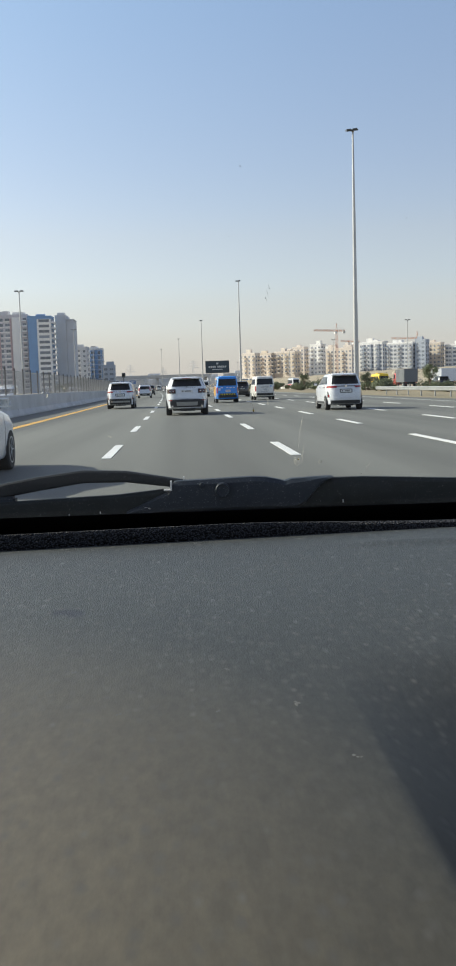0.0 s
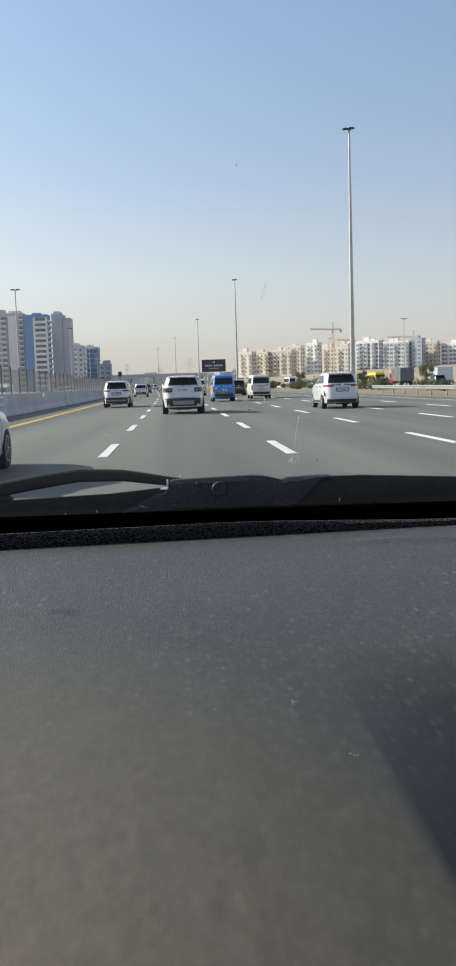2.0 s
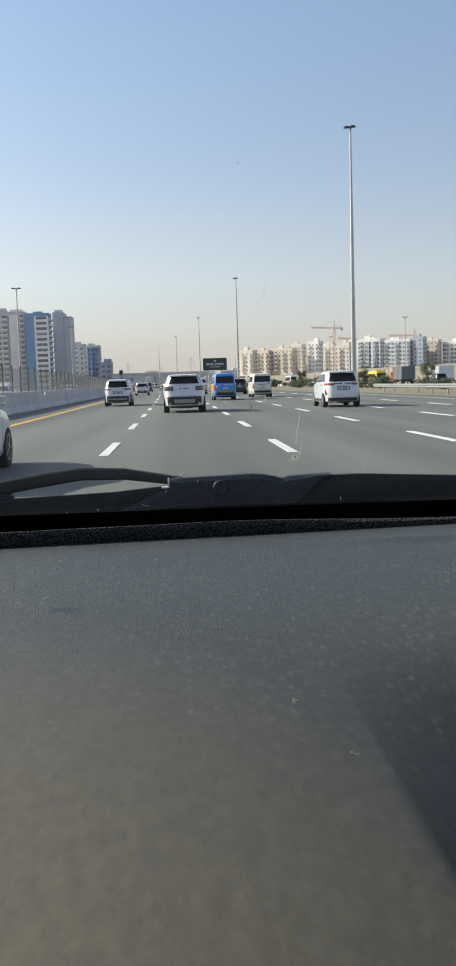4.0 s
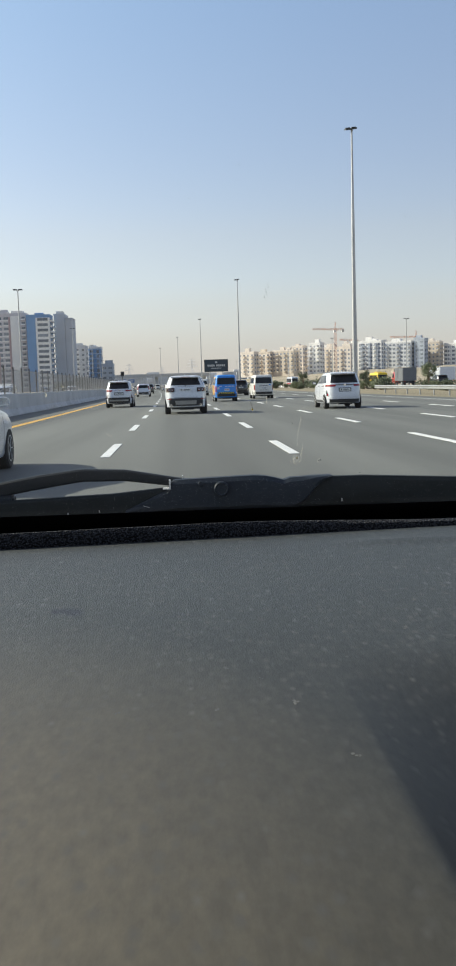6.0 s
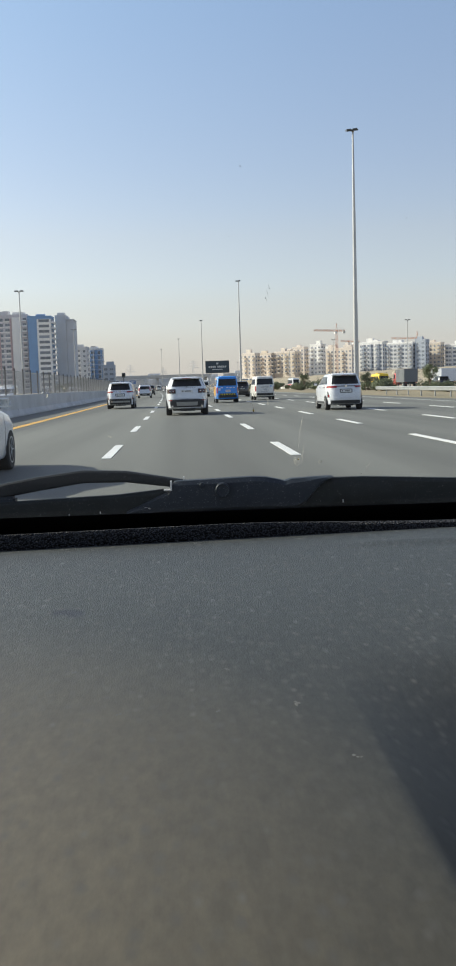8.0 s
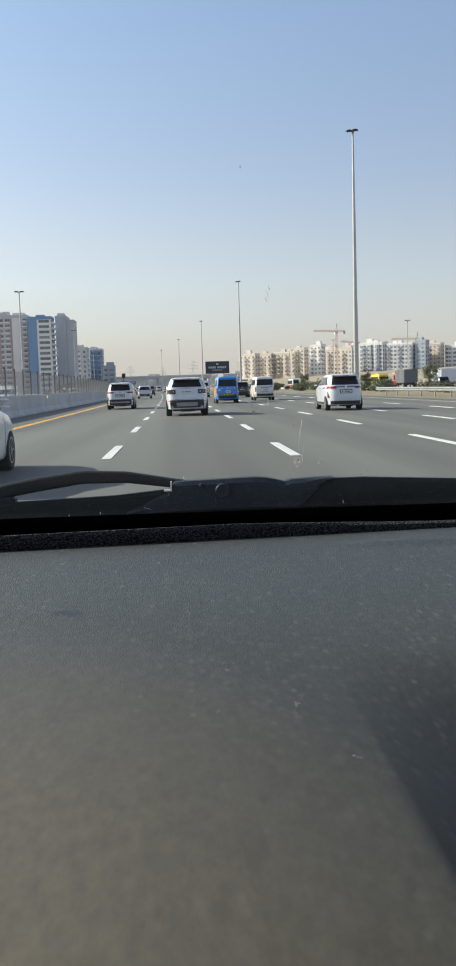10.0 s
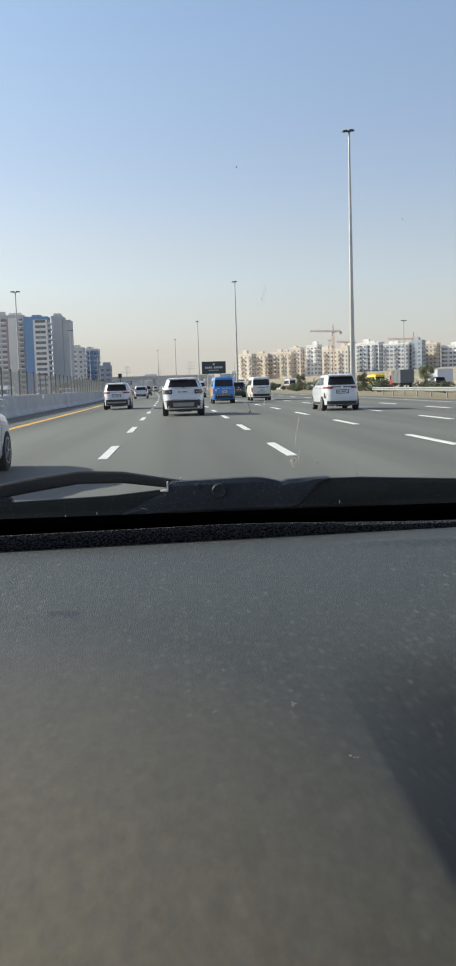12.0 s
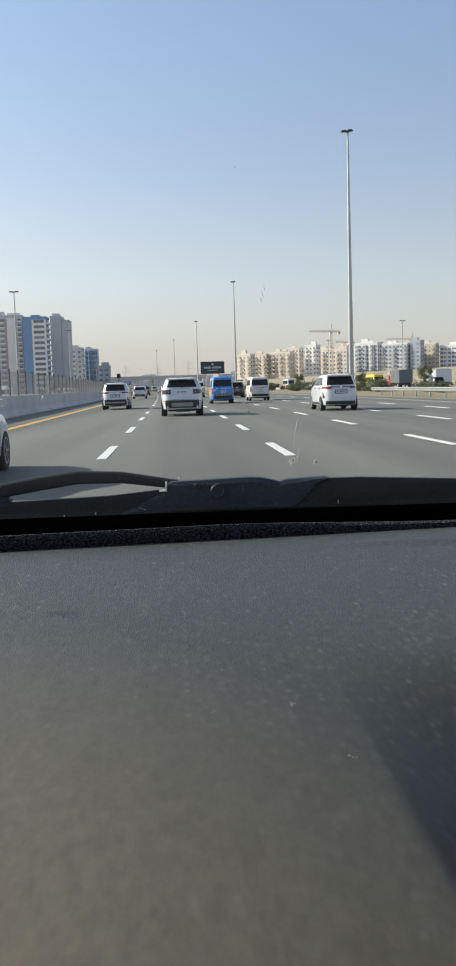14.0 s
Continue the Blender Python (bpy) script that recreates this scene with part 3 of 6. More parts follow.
for i in range(len(PROFILE) - 1):
    bm.faces.new((ends[0][i], ends[0][i + 1], ends[1][i + 1], ends[1][i]))
bm.faces.new(ends[0])
bm.faces.new(ends[1][::-1])
segment = part("barrier_panel", bm, CONCRETE, barrier)
segment.matrix_basis = pose(bent(-8.65, -18), -18, 0.0)
for i in range(1, 130):
    y = -18 + SEG * i
    again(segment, barrier, pose(bent(-8.65, y), y, 0.0, 0, 0, math.degrees(math.atan(2 * (y + 3) / BEND))))

fence = tagged(new("median_fence"), "tall steel mesh fence on posts behind the concrete barrier", "fence", kind="structure")
bm = bmesh.new()
for i in range(25):
    x = 0.09 + i * 0.1175
    box(bm, -0.004, 0.004, x - 0.004, x + 0.004, 1.0, 2.5)
for z in (1.05, 2.46):
    box(bm, -0.010, 0.010, 0.02, 2.98, z - 0.010, z + 0.010)
panel = part("fence_panel", bm, FENCE_STEEL, fence)
bm = boxed(-0.04, 0.04, -0.04, 0.04, 0, 2.62, 0.006)
box(bm, -0.034, 0.034, -0.034, 0.034, 2.62, 2.65)
post = part("fence_post", bm, FENCE_POST, fence)
for i in range(150):
    y = 9 + 3.0 * i
    a = math.degrees(math.atan(2 * y / BEND))
    m = pose(bent(-9.35, y), y, 0.0, 0, 0, a)
    if i == 0:
        panel.matrix_basis = post.matrix_basis = m
    else:
        again(panel, fence, m)
        again(post, fence, m)

rail_thing = tagged(new("guardrail"), "galvanised steel crash barrier on short posts", "guardrail", kind="structure")
bm = bmesh.new()
W_BEAM = [(0.0, 0.44), (-0.07, 0.50), (-0.07, 0.55), (0.0, 0.60), (-0.07, 0.66), (-0.07, 0.71), (0.0, 0.77), (0.012, 0.77), (0.012, 0.44)]
ends = [[bm.verts.new((a, c, b)) for a, b in W_BEAM] for c in (0.0, 4.0)]
for i in range(len(W_BEAM)):
    j = (i + 1) % len(W_BEAM)
    bm.faces.new((ends[0][i], ends[0][j], ends[1][j], ends[1][i]))
bm.faces.new(ends[0])
bm.faces.new(ends[1][::-1])
beam = part("rail_beam", bm, RAIL_STEEL, rail_thing)
bm = boxed(0.02, 0.10, -0.07, 0.07, 0, 0.76)
box(bm, 0.012, 0.03, -0.1, 0.1, 0.46, 0.74)
rail_post = part("rail_post", bm, RAIL_STEEL, rail_thing)
for i in range(26):
    y = -14 + 4.0 * i
    m = pose(bent(19.6, y), y, 0.012, 0, 0, math.degrees(math.atan(2 * y / BEND)))
    if i == 0:
        beam.matrix_basis = rail_post.matrix_basis = m
    else:
        again(beam, rail_thing, m)
        again(rail_post, rail_thing, m)

rail_far = tagged(new("service_road_barrier"), "low white kerb blocks between dark posts beside the service road", "barrier", kind="structure")
kerb_block = part("kerb_block", boxed(-0.12, 0.12, 0.0, 2.9, 0.0, 0.42, 0.03), KERB_WHITE, rail_far)
kerb_post = part("kerb_post", boxed(-0.24, -0.10, 2.9, 3.2, 0.0, 0.86, 0.02), LAMP_DARK, rail_far)
for i in range(104):
    y = 116 + 3.2 * i
    m = pose(bent(32.5, y), y, 0.0, 0, 0, math.degrees(math.atan(2 * y / BEND)))
    if i == 0:
        kerb_block.matrix_basis = kerb_post.matrix_basis = m
    else:
        again(kerb_block, rail_far, m)
        again(kerb_post, rail_far, m)



# ---------------------------------------------------------------- street lamps
def high_mast(x, y, h, first=None):
    m = pose(bent(x, y), y, 0.0, 0, 0, 0)
    if first:
        return copy_thing(first, m)
    t = thing("street_lamp", m, "tall tapered grey steel lamp post with a flat floodlight head", "street lamp", "lamps along the verge")
    bm = bar(bmesh.new(), (0, 0, 0), (0, 0, h * 0.36), 0.29, 0.23, 14)
    bar(bm, (0, 0, h * 0.36), (0, 0, h * 0.70), 0.215, 0.165, 14)
    bar(bm, (0, 0, h * 0.70), (0, 0, h), 0.15, 0.09, 14)
    part("pole", bm, POLE_GREY, t, smooth=True)
    bm = bar(bmesh.new(), (0, 0, 0), (0, 0, 0.05), 0.42, 0.42, 12)
    part("base_plate", bm, GALV, t)
    part("arm", bar(bmesh.new(), (0.15, 0, h - 0.1), (-0.5, 0, h + 0.05), 0.05, 0.05, 8), POLE_GREY, t)
    head = new("lamp_head")
    head.parent, head.matrix_basis = t, pose(-0.10, 0, h + 0.06, 14, -6, 0)
    for a in (-0.62, 0.02):
        bm = boxed(a, a + 0.58, -0.46, 0.46, -0.06, 0.09, 0.03)
        box(bm, a + 0.06, a + 0.52, -0.2, 0.2, 0.09, 0.17, 0.02)
        lamp = part("floodlight", bm, LAMP_DARK, head, smooth=False)
    part("lens", boxed(-0.58, 0.56, -0.38, 0.38, -0.085, -0.064), LAMP_LENS, head)
    return t


MAST_Y = [100, 239, 378, 517, 656]
mast = high_mast(19.7, MAST_Y[0], 27.6)
for y in MAST_Y[1:]:
    high_mast(19.7, y, 27.6, mast)


def twin_lamp(x, y, h, first=None):
    m = pose(bent(x, y), y, 0.0)
    if first:
        return copy_thing(first, m)
    t = thing("street_lamp", m, "slender grey lamp post with two arms in the median", "street lamp", "twin lamps in the median")
    part("pole", bar(bmesh.new(), (0, 0, 0), (0, 0, h), 0.15, 0.07, 10), POLE_GREY, t, smooth=True)
    part("base_plate", bar(bmesh.new(), (0, 0, 0), (0, 0, 0.05), 0.3, 0.3, 10), GALV, t)
    for s in (-1, 1):
        part("arm", bar(bmesh.new(), (0, 0, h - 0.15), (s * 0.25, 0, h), 0.04, 0.04, 6), POLE_GREY, t)
        part("lamp_head", boxed(min(s * 0.10, s * 0.68), max(s * 0.10, s * 0.68), -0.24, 0.24, h - 0.02, h + 0.13, 0.03), LAMP_DARK, t)
    return t


twin = twin_lamp(-22.0, 140, 16)
for k in range(1, 9):
    twin_lamp(-22.0, 140 + 92 * k, 16, twin)


def side_lamp(x, y, h, first=None):
    m = pose(bent(x, y), y, 0.0)
    if first:
        return copy_thing(first, m)
    t = thing("street_lamp", m, "slim pale lamp post beside the service road", "street lamp", "service road lamps")
    part("pole", bar(bmesh.new(), (0, 0, 0), (0, 0, h), 0.13, 0.06, 10), POLE_GREY, t, smooth=True)
    part("base_plate", bar(bmesh.new(), (0, 0, 0), (0, 0, 0.05), 0.28, 0.28, 10), GALV, t)
    for s in (-1, 1):
        part("arm", bar(bmesh.new(), (0, 0, h - 0.3), (s * 0.2, 0, h), 0.035, 0.035, 6), POLE_GREY, t)
        part("lamp_head", boxed(min(s * 0.1, s * 0.55), max(s * 0.1, s * 0.55), -0.2, 0.2, h - 0.02, h + 0.1, 0.03), LAMP_DARK, t)
    return t


slim = side_lamp(47, 181, 13)
for y in (255, 330, 405, 480):
    side_lamp(47, y, 13, slim)


# ---------------------------------------------------------------- vehicles
class Shell:
    """A vehicle body as a stack of rounded outlines: (z, rear y, front y, half width)."""

    def __init__(self, levels, n=6.0):
        self.levels, self.n = levels, n

    def at(self, z):
        L = self.levels
        z = min(max(z, L[0][0]), L[-1][0])
        for a, b in zip(L, L[1:]):
            if z <= b[0]:
                u = (z - a[0]) / max(1e-6, b[0] - a[0])
                return tuple(a[i] + (b[i] - a[i]) * u for i in (1, 2, 3))
        return L[-1][1:]

    def rear(self, x, z):
        r, f, w = self.at(z)
        c, h = (r + f) / 2, (f - r) / 2
        return Vector((x, c - h * max(0, 1 - min(1, abs(x) / w) ** self.n) ** (1 / self.n), z))

    def front(self, x, z):
        r, f, w = self.at(z)
        c, h = (r + f) / 2, (f - r) / 2
        return Vector((x, c + h * max(0, 1 - min(1, abs(x) / w) ** self.n) ** (1 / self.n), z))

    def side(self, s, y, z):
        r, f, w = self.at(z)
        c, h = (r + f) / 2, (f - r) / 2
        return Vector((s * w * max(0, 1 - min(1, abs(y - c) / h) ** self.n) ** (1 / self.n), y, z))

    def mesh(self, steps=48):
        bm = bmesh.new()
        rings = []
        for z, r, f, w in self.levels:
            ring = []
            for i in range(steps):
                t = 2 * math.pi * (i + 0.5) / steps
                c, s = math.cos(t), math.sin(t)
                ring.append(bm.verts.new((w * math.copysign(abs(c) ** (2 / self.n), c),
                                          (r + f) / 2 + (f - r) / 2 * math.copysign(abs(s) ** (2 / self.n), s), z)))
            rings.append(ring)
        for a, b in zip(rings, rings[1:]):
            for i in range(steps):
                j = (i + 1) % steps
                bm.faces.new((a[i], a[j], b[j], b[i]))
        bm.faces.new(rings[0][::-1])
        bm.faces.new(rings[-1])
        return bm


def patch(points, out, thick, nu=8, nv=4):
    """A slightly proud panel over a surface; points(u, v) in 0..1, out: its outward way."""
    bm = bmesh.new()
    out = Vector(out)
    top = [[bm.verts.new(points(i / nu, j / nv) + out * thick) for i in range(nu + 1)] for j in range(nv + 1)]
    low = [[bm.verts.new(points(i / nu, j / nv) - out * 0.02) for i in range(nu + 1)] for j in range(nv + 1)]
    for j in range(nv):
        for i in range(nu):
            bm.faces.new((top[j][i], top[j][i + 1], top[j + 1][i + 1], top[j + 1][i]))
            bm.faces.new((low[j][i], low[j + 1][i], low[j + 1][i + 1], low[j][i + 1]))
    for i in range(nu):
        bm.faces.new((top[0][i], low[0][i], low[0][i + 1], top[0][i + 1]))
        bm.faces.new((top[nv][i], top[nv][i + 1], low[nv][i + 1], low[nv][i]))
    for j in range(nv):
        bm.faces.new((top[j][0], top[j + 1][0], low[j + 1][0], low[j][0]))
        bm.faces.new((top[j][nu], low[j][nu], low[j + 1][nu], top[j + 1][nu]))
    return bm


def rear_panel(sh, name, x0, x1, z0, z1, material, parent, thick=0.008, label="", top=None):
    """A panel on the tail; top: its half extents at the upper edge where it narrows."""
    t0, t1 = top or (x0, x1)
    return part(name, patch(lambda u, v: sh.rear((x0 + (x1 - x0) * u) * (1 - v) + (t0 + (t1 - t0) * u) * v, z0 + (z1 - z0) * v),
                            (0, -1, 0.15), thick, 10, 4), material, parent, label, smooth=True)


def front_panel(sh, name, x0, x1, z0, z1, material, parent, thick=0.008, label="", top=None):
    t0, t1 = top or (x0, x1)
    return part(name, patch(lambda u, v: sh.front((x0 + (x1 - x0) * u) * (1 - v) + (t0 + (t1 - t0) * u) * v, z0 + (z1 - z0) * v),
                            (0, 1, 0.15), thick, 10, 4), material, parent, label, smooth=True)


def side_panel(sh, s, name, y0, y1, z0, z1, material, parent, thick=0.006, label="", top=None):
    t0, t1 = top or (y0, y1)
    return part(name, patch(lambda u, v: sh.side(s, (y0 + (y1 - y0) * u) * (1 - v) + (t0 + (t1 - t0) * u) * v, z0 + (z1 - z0) * v),
                            (s, 0, 0.1), thick, 8, 3), material, parent, label, smooth=True)


def wheels(parent, half, y_rear, y_front, r, width=0.22, rim_mat=ALLOY):
    """Four wheels, each with a tyre and a spoked rim, in dark arches."""
    made = None
    for s in (-1, 1):
        for y in (y_rear, y_front):
            w = new("wheel")
            w.parent, w.matrix_basis = parent, pose(s * (half - width / 2), y, r, 0, 0, 0 if s > 0 else 180)
            if made is None:
                h = width / 2
                tyre = part("tyre", lathe(bmesh.new(), [(r * 0.62, -h), (r * 0.93, -h), (r, -h * 0.75), (r, h * 0.75), (r * 0.93, h), (r * 0.64, h)], 28),
                            RUBBER, w, smooth=True)
                bm = lathe(bmesh.new(), [(r * 0.66, h * 0.2), (r * 0.66, h * 1.02), (r * 0.60, h * 1.02), (r * 0.58, h * 0.5), (r * 0.1, h * 0.5)], 24)
                for k in range(5):
                    a = 2 * math.pi * k / 5
                    d = Vector((0, math.cos(a), math.sin(a)))
                    bar(bm, Vector((h * 0.75, 0, 0)), d * r * 0.61 + Vector((h * 0.8, 0, 0)), r * 0.11, r * 0.08, 6)
                lathe(bm, [(r * 0.14, h * 0.4), (r * 0.14, h * 0.95), (r * 0.08, h * 1.0)], 12)
                rim = part("rim", bm, rim_mat, w)
                made = (tyre, rim)
            else:
                again(made[0], w, Matrix())
                again(made[1], w, Matrix())


def arches(sh, parent, y_rear, y_front, r, cladding=False):
    for s in (-1, 1):
        for y in (y_rear, y_front):
            bm = bmesh.new()
            x = abs(sh.side(1, y, r * 1.3).x)
            ring = []
            for i in range(13):
                t = math.pi * i / 12
                ring.append([bm.verts.new((s * xx, y + rr * math.cos(t), r + rr * math.sin(t) * 1.02))
                             for rr, xx in ((r * 1.10, x + 0.010), (r * 1.22, x + 0.010), (r * 1.22, x - 0.05), (r * 1.10, x - 0.30))])
            for a, b in zip(ring, ring[1:]):
                for k in range(4):
                    bm.faces.new((a[k], a[(k + 1) % 4], b[(k + 1) % 4], b[k]))
            if cladding:
                part("wheel_arch", bm, TRIM, parent, "black wheel arch cladding")
            else:
                bm.free()
            bm = bmesh.new()
            disc = [bm.verts.new((s * (x + 0.004), y + r * 1.12 * math.cos(math.pi * i / 12), r + r * 1.12 * math.sin(math.pi * i / 12))) for i in range(13)]
            inner = [bm.verts.new((s * (x - 0.25), v.co.y, v.co.z)) for v in disc]
            bm.faces.new(disc)
            for i in range(12):
                bm.faces.new((disc[i], disc[i + 1], inner[i + 1], inner[i]))
            part("wheel_well", bm, TRIM, parent)


def plate_on(sh, parent, z, w=0.46, h=0.12, x=0.0):
    p = sh.rear(x, z)
    pl = part("number_plate", boxed(x - w / 2, x + w / 2, p.y - 0.03, p.y + 0.02, z - h / 2, z + h / 2, 0.006), PLATE, parent)
    bm = bmesh.new()
    for a, b in ((-0.40, -0.28), (-0.14, -0.08), (-0.05, 0.02), (0.05, 0.12), (0.15, 0.22), (0.25, 0.32)):
        box(bm, x + a * w, x + b * w, p.y - 0.033, p.y - 0.028, z - h * 0.22, z + h * 0.22)
    part("plate_bars", bm, INK, pl)["kind"] = "stuff"
    return pl


def mirrors(sh, parent, y, z, material, size=0.2):
    for s in (-1, 1):
        p = sh.side(s, y, z)
        x0 = p.x
        bm = boxed(min(x0 + s * 0.04, x0 + s * (0.04 + size)), max(x0 + s * 0.04, x0 + s * (0.04 + size)), y - 0.06, y + 0.08, z - 0.02, z + 0.14, 0.035)
        m = part("mirror", bm, material, parent)
        part("mirror_stalk", boxed(min(x0 - s * 0.02, x0 + s * 0.08), max(x0 - s * 0.02, x0 + s * 0.08), y - 0.02, y + 0.04, z - 0.03, z + 0.02, 0.008), TRIM, m)
        part("mirror_glass", boxed(min(x0 + s * 0.06, x0 + s * (0.02 + size)), max(x0 + s * 0.06, x0 + s * (0.02 + size)), y - 0.066, y - 0.058, z, z + 0.12), CHROME, m)


def doors(sh, parent, ys_, z0, z1):
    """Thin dark shut lines and handles along the sides."""
    for s in (-1, 1):
        for k, y in enumerate(ys_):
            part("shut_line", patch(lambda u, v: sh.side(s, y - 0.006 + 0.012 * u, z0 + (z1 - z0) * v), (s, 0, 0), 0.002, 1, 6), TRIM, parent)
        for y in ys_[:2]:
            p = sh.side(s, y + 0.16, z1 - 0.12)
            part("door_handle", boxed(min(p.x, p.x + s * 0.035), max(p.x, p.x + s * 0.035), y + 0.07, y + 0.26, z1 - 0.135, z1 - 0.105, 0.01), TRIM, parent)


def underbody(parent, half, length):
    """The dark floor pan, silencer and axle seen below the bumper."""
    bm = boxed(-half, half, 0.22, length - 0.3, 0.22, 0.36, 0.03)
    bar(bm, (-half - 0.1, 0.88, 0.34), (half + 0.1, 0.88, 0.34), 0.045, 0.045, 8)
    bar(bm, (-0.30, 0.16, 0.27), (0.34, 0.16, 0.27), 0.075, 0.075, 10)
    return part("underbody", bm, TRIM, parent)


def suv_rover(m, label):
    t = thing("suv", m, label, "car")
    sh = Shell([(0.30, 0.12, 4.40, 0.90), (0.34, 0.05, 4.50, 0.925), (0.60, 0.0, 4.58, 0.945), (0.72, 0.02, 4.58, 0.95), (0.98, 0.05, 4.56, 0.955),
                (1.14, 0.08, 4.30, 0.95), (1.22, 0.11, 3.75, 0.935), (1.29, 0.15, 3.50, 0.90), (1.45, 0.26, 3.05, 0.825), (1.60, 0.35, 2.70, 0.750),
                (1.66, 0.38, 2.50, 0.712), (1.70, 0.46, 2.30, 0.650), (1.725, 0.75, 2.05, 0.48)], 5.2)
    part("body", sh.mesh(56), WHITE_PAINT, t, smooth=True)
    rear_panel(sh, "rear_window", -0.80, 0.80, 1.295, 1.615, TINT, t, 0.012, top=(-0.665, 0.665))
    rear_panel(sh, "bumper", -0.935, 0.935, 0.37, 0.72, TRIM, t, 0.03, "black plastic lower bumper")
    rear_panel(sh, "skid_plate", -0.46, 0.46, 0.43, 0.60, ALLOY, t, 0.05, "silver skid plate", top=(-0.48, 0.48))
    rear_panel(sh, "tailgate_recess", -0.47, 0.47, 1.01, 1.17, WHITE_PAINT, t, 0.018, top=(-0.44, 0.44))
    rear_panel(sh, "tailgate_seam", -0.86, 0.86, 0.745, 0.757, TRIM, t, 0.004)
    bm = bmesh.new()
    for k in range(9):
        x = -0.36 + k * 0.085
        p = sh.rear(x, 1.235)
        box(bm, x, x + 0.055, p.y - 0.012, p.y + 0.01, 1.225, 1.247)
    part("badge_bars", bm, ALLOY, t)["kind"] = "stuff"
    for s in (-1, 1):
        a = rear_panel(sh, "tail_light", min(s * 0.50, s * 0.90), max(s * 0.50, s * 0.90), 0.99, 1.185, LENS_DARK, t, 0.03, "smoked rear lamp")
        for k in (0.60, 0.76):
            p = sh.rear(s * k, 1.09)
            bm = lathe(bmesh.new(), [(0.07, 0), (0.07, 0.05), (0.04, 0.055)], 14)
            bmesh.ops.transform(bm, matrix=pose(p.x, p.y - 0.025, 1.09, 0, 0, -90), verts=bm.verts)
            part("lamp_ring", bm, LAMP_RING, a)
            bm = lathe(bmesh.new(), [(0.028, 0), (0.028, 0.06), (0.012, 0.066)], 12)
            bmesh.ops.transform(bm, matrix=pose(p.x, p.y - 0.025, 1.09, 0, 0, -90), verts=bm.verts)
            part("lamp_core", bm, LENS_CLEAR, a)
        p = sh.rear(s * 0.66, 0.42)
        bm = lathe(bmesh.new(), [(0.06, -0.02), (0.06, 0.05), (0.045, 0.05), (0.045, 0.0)], 14)
        bmesh.ops.transform(bm, matrix=pose(p.x, p.y - 0.01, 0.40, 0, 0, -90), verts=bm.verts)
        part("exhaust", bm, CHROME, t)
        rear_panel(sh, "reflector", min(s * 0.66, s * 0.84), max(s * 0.66, s * 0.84), 0.655, 0.685, TAIL_RED, t, 0.036)
        side_panel(sh, s, "side_window", 0.62, 3.30, 1.30, 1.59, TINT, t, top=(0.80, 2.70))
        side_panel(sh, s, "sill", 0.16, 4.40, 0.34, 0.60, TRIM, t, 0.012, "black plastic side cladding")
    plate_on(sh, t, 1.085, 0.54, 0.115)
    part("spoiler", boxed(-0.655, 0.655, 0.22, 0.60, 1.625, 1.675, 0.02), WHITE_PAINT, t)
    part("brake_light", boxed(-0.2, 0.2, 0.212, 0.23, 1.64, 1.66), TAIL_RED, t)
    part("rear_wiper", bar(bar(bmesh.new(), (0, 0.13, 1.30), (0.30, 0.16, 1.33), 0.012), (0, 0.15, 1.28), (0, 0.11, 1.31), 0.025), TRIM, t)
    part("roof_fin", boxed(-0.03, 0.03, 0.75, 0.95, 1.70, 1.79, 0.015), WHITE_PAINT, t)
    front_panel(sh, "windscreen", -0.82, 0.82, 1.24, 1.58, TINT, t, 0.01, top=(-0.7, 0.7))
    underbody(t, 0.66, 4.4)
    arches(sh, t, 0.90, 3.66, 0.36, True)
    wheels(t, 0.948, 0.90, 3.66, 0.36, 0.25)
    mirrors(sh, t, 3.1, 1.20, TRIM)
    doors(sh, t, (1.1, 2.1, 3.2), 0.62, 1.22)
    return t


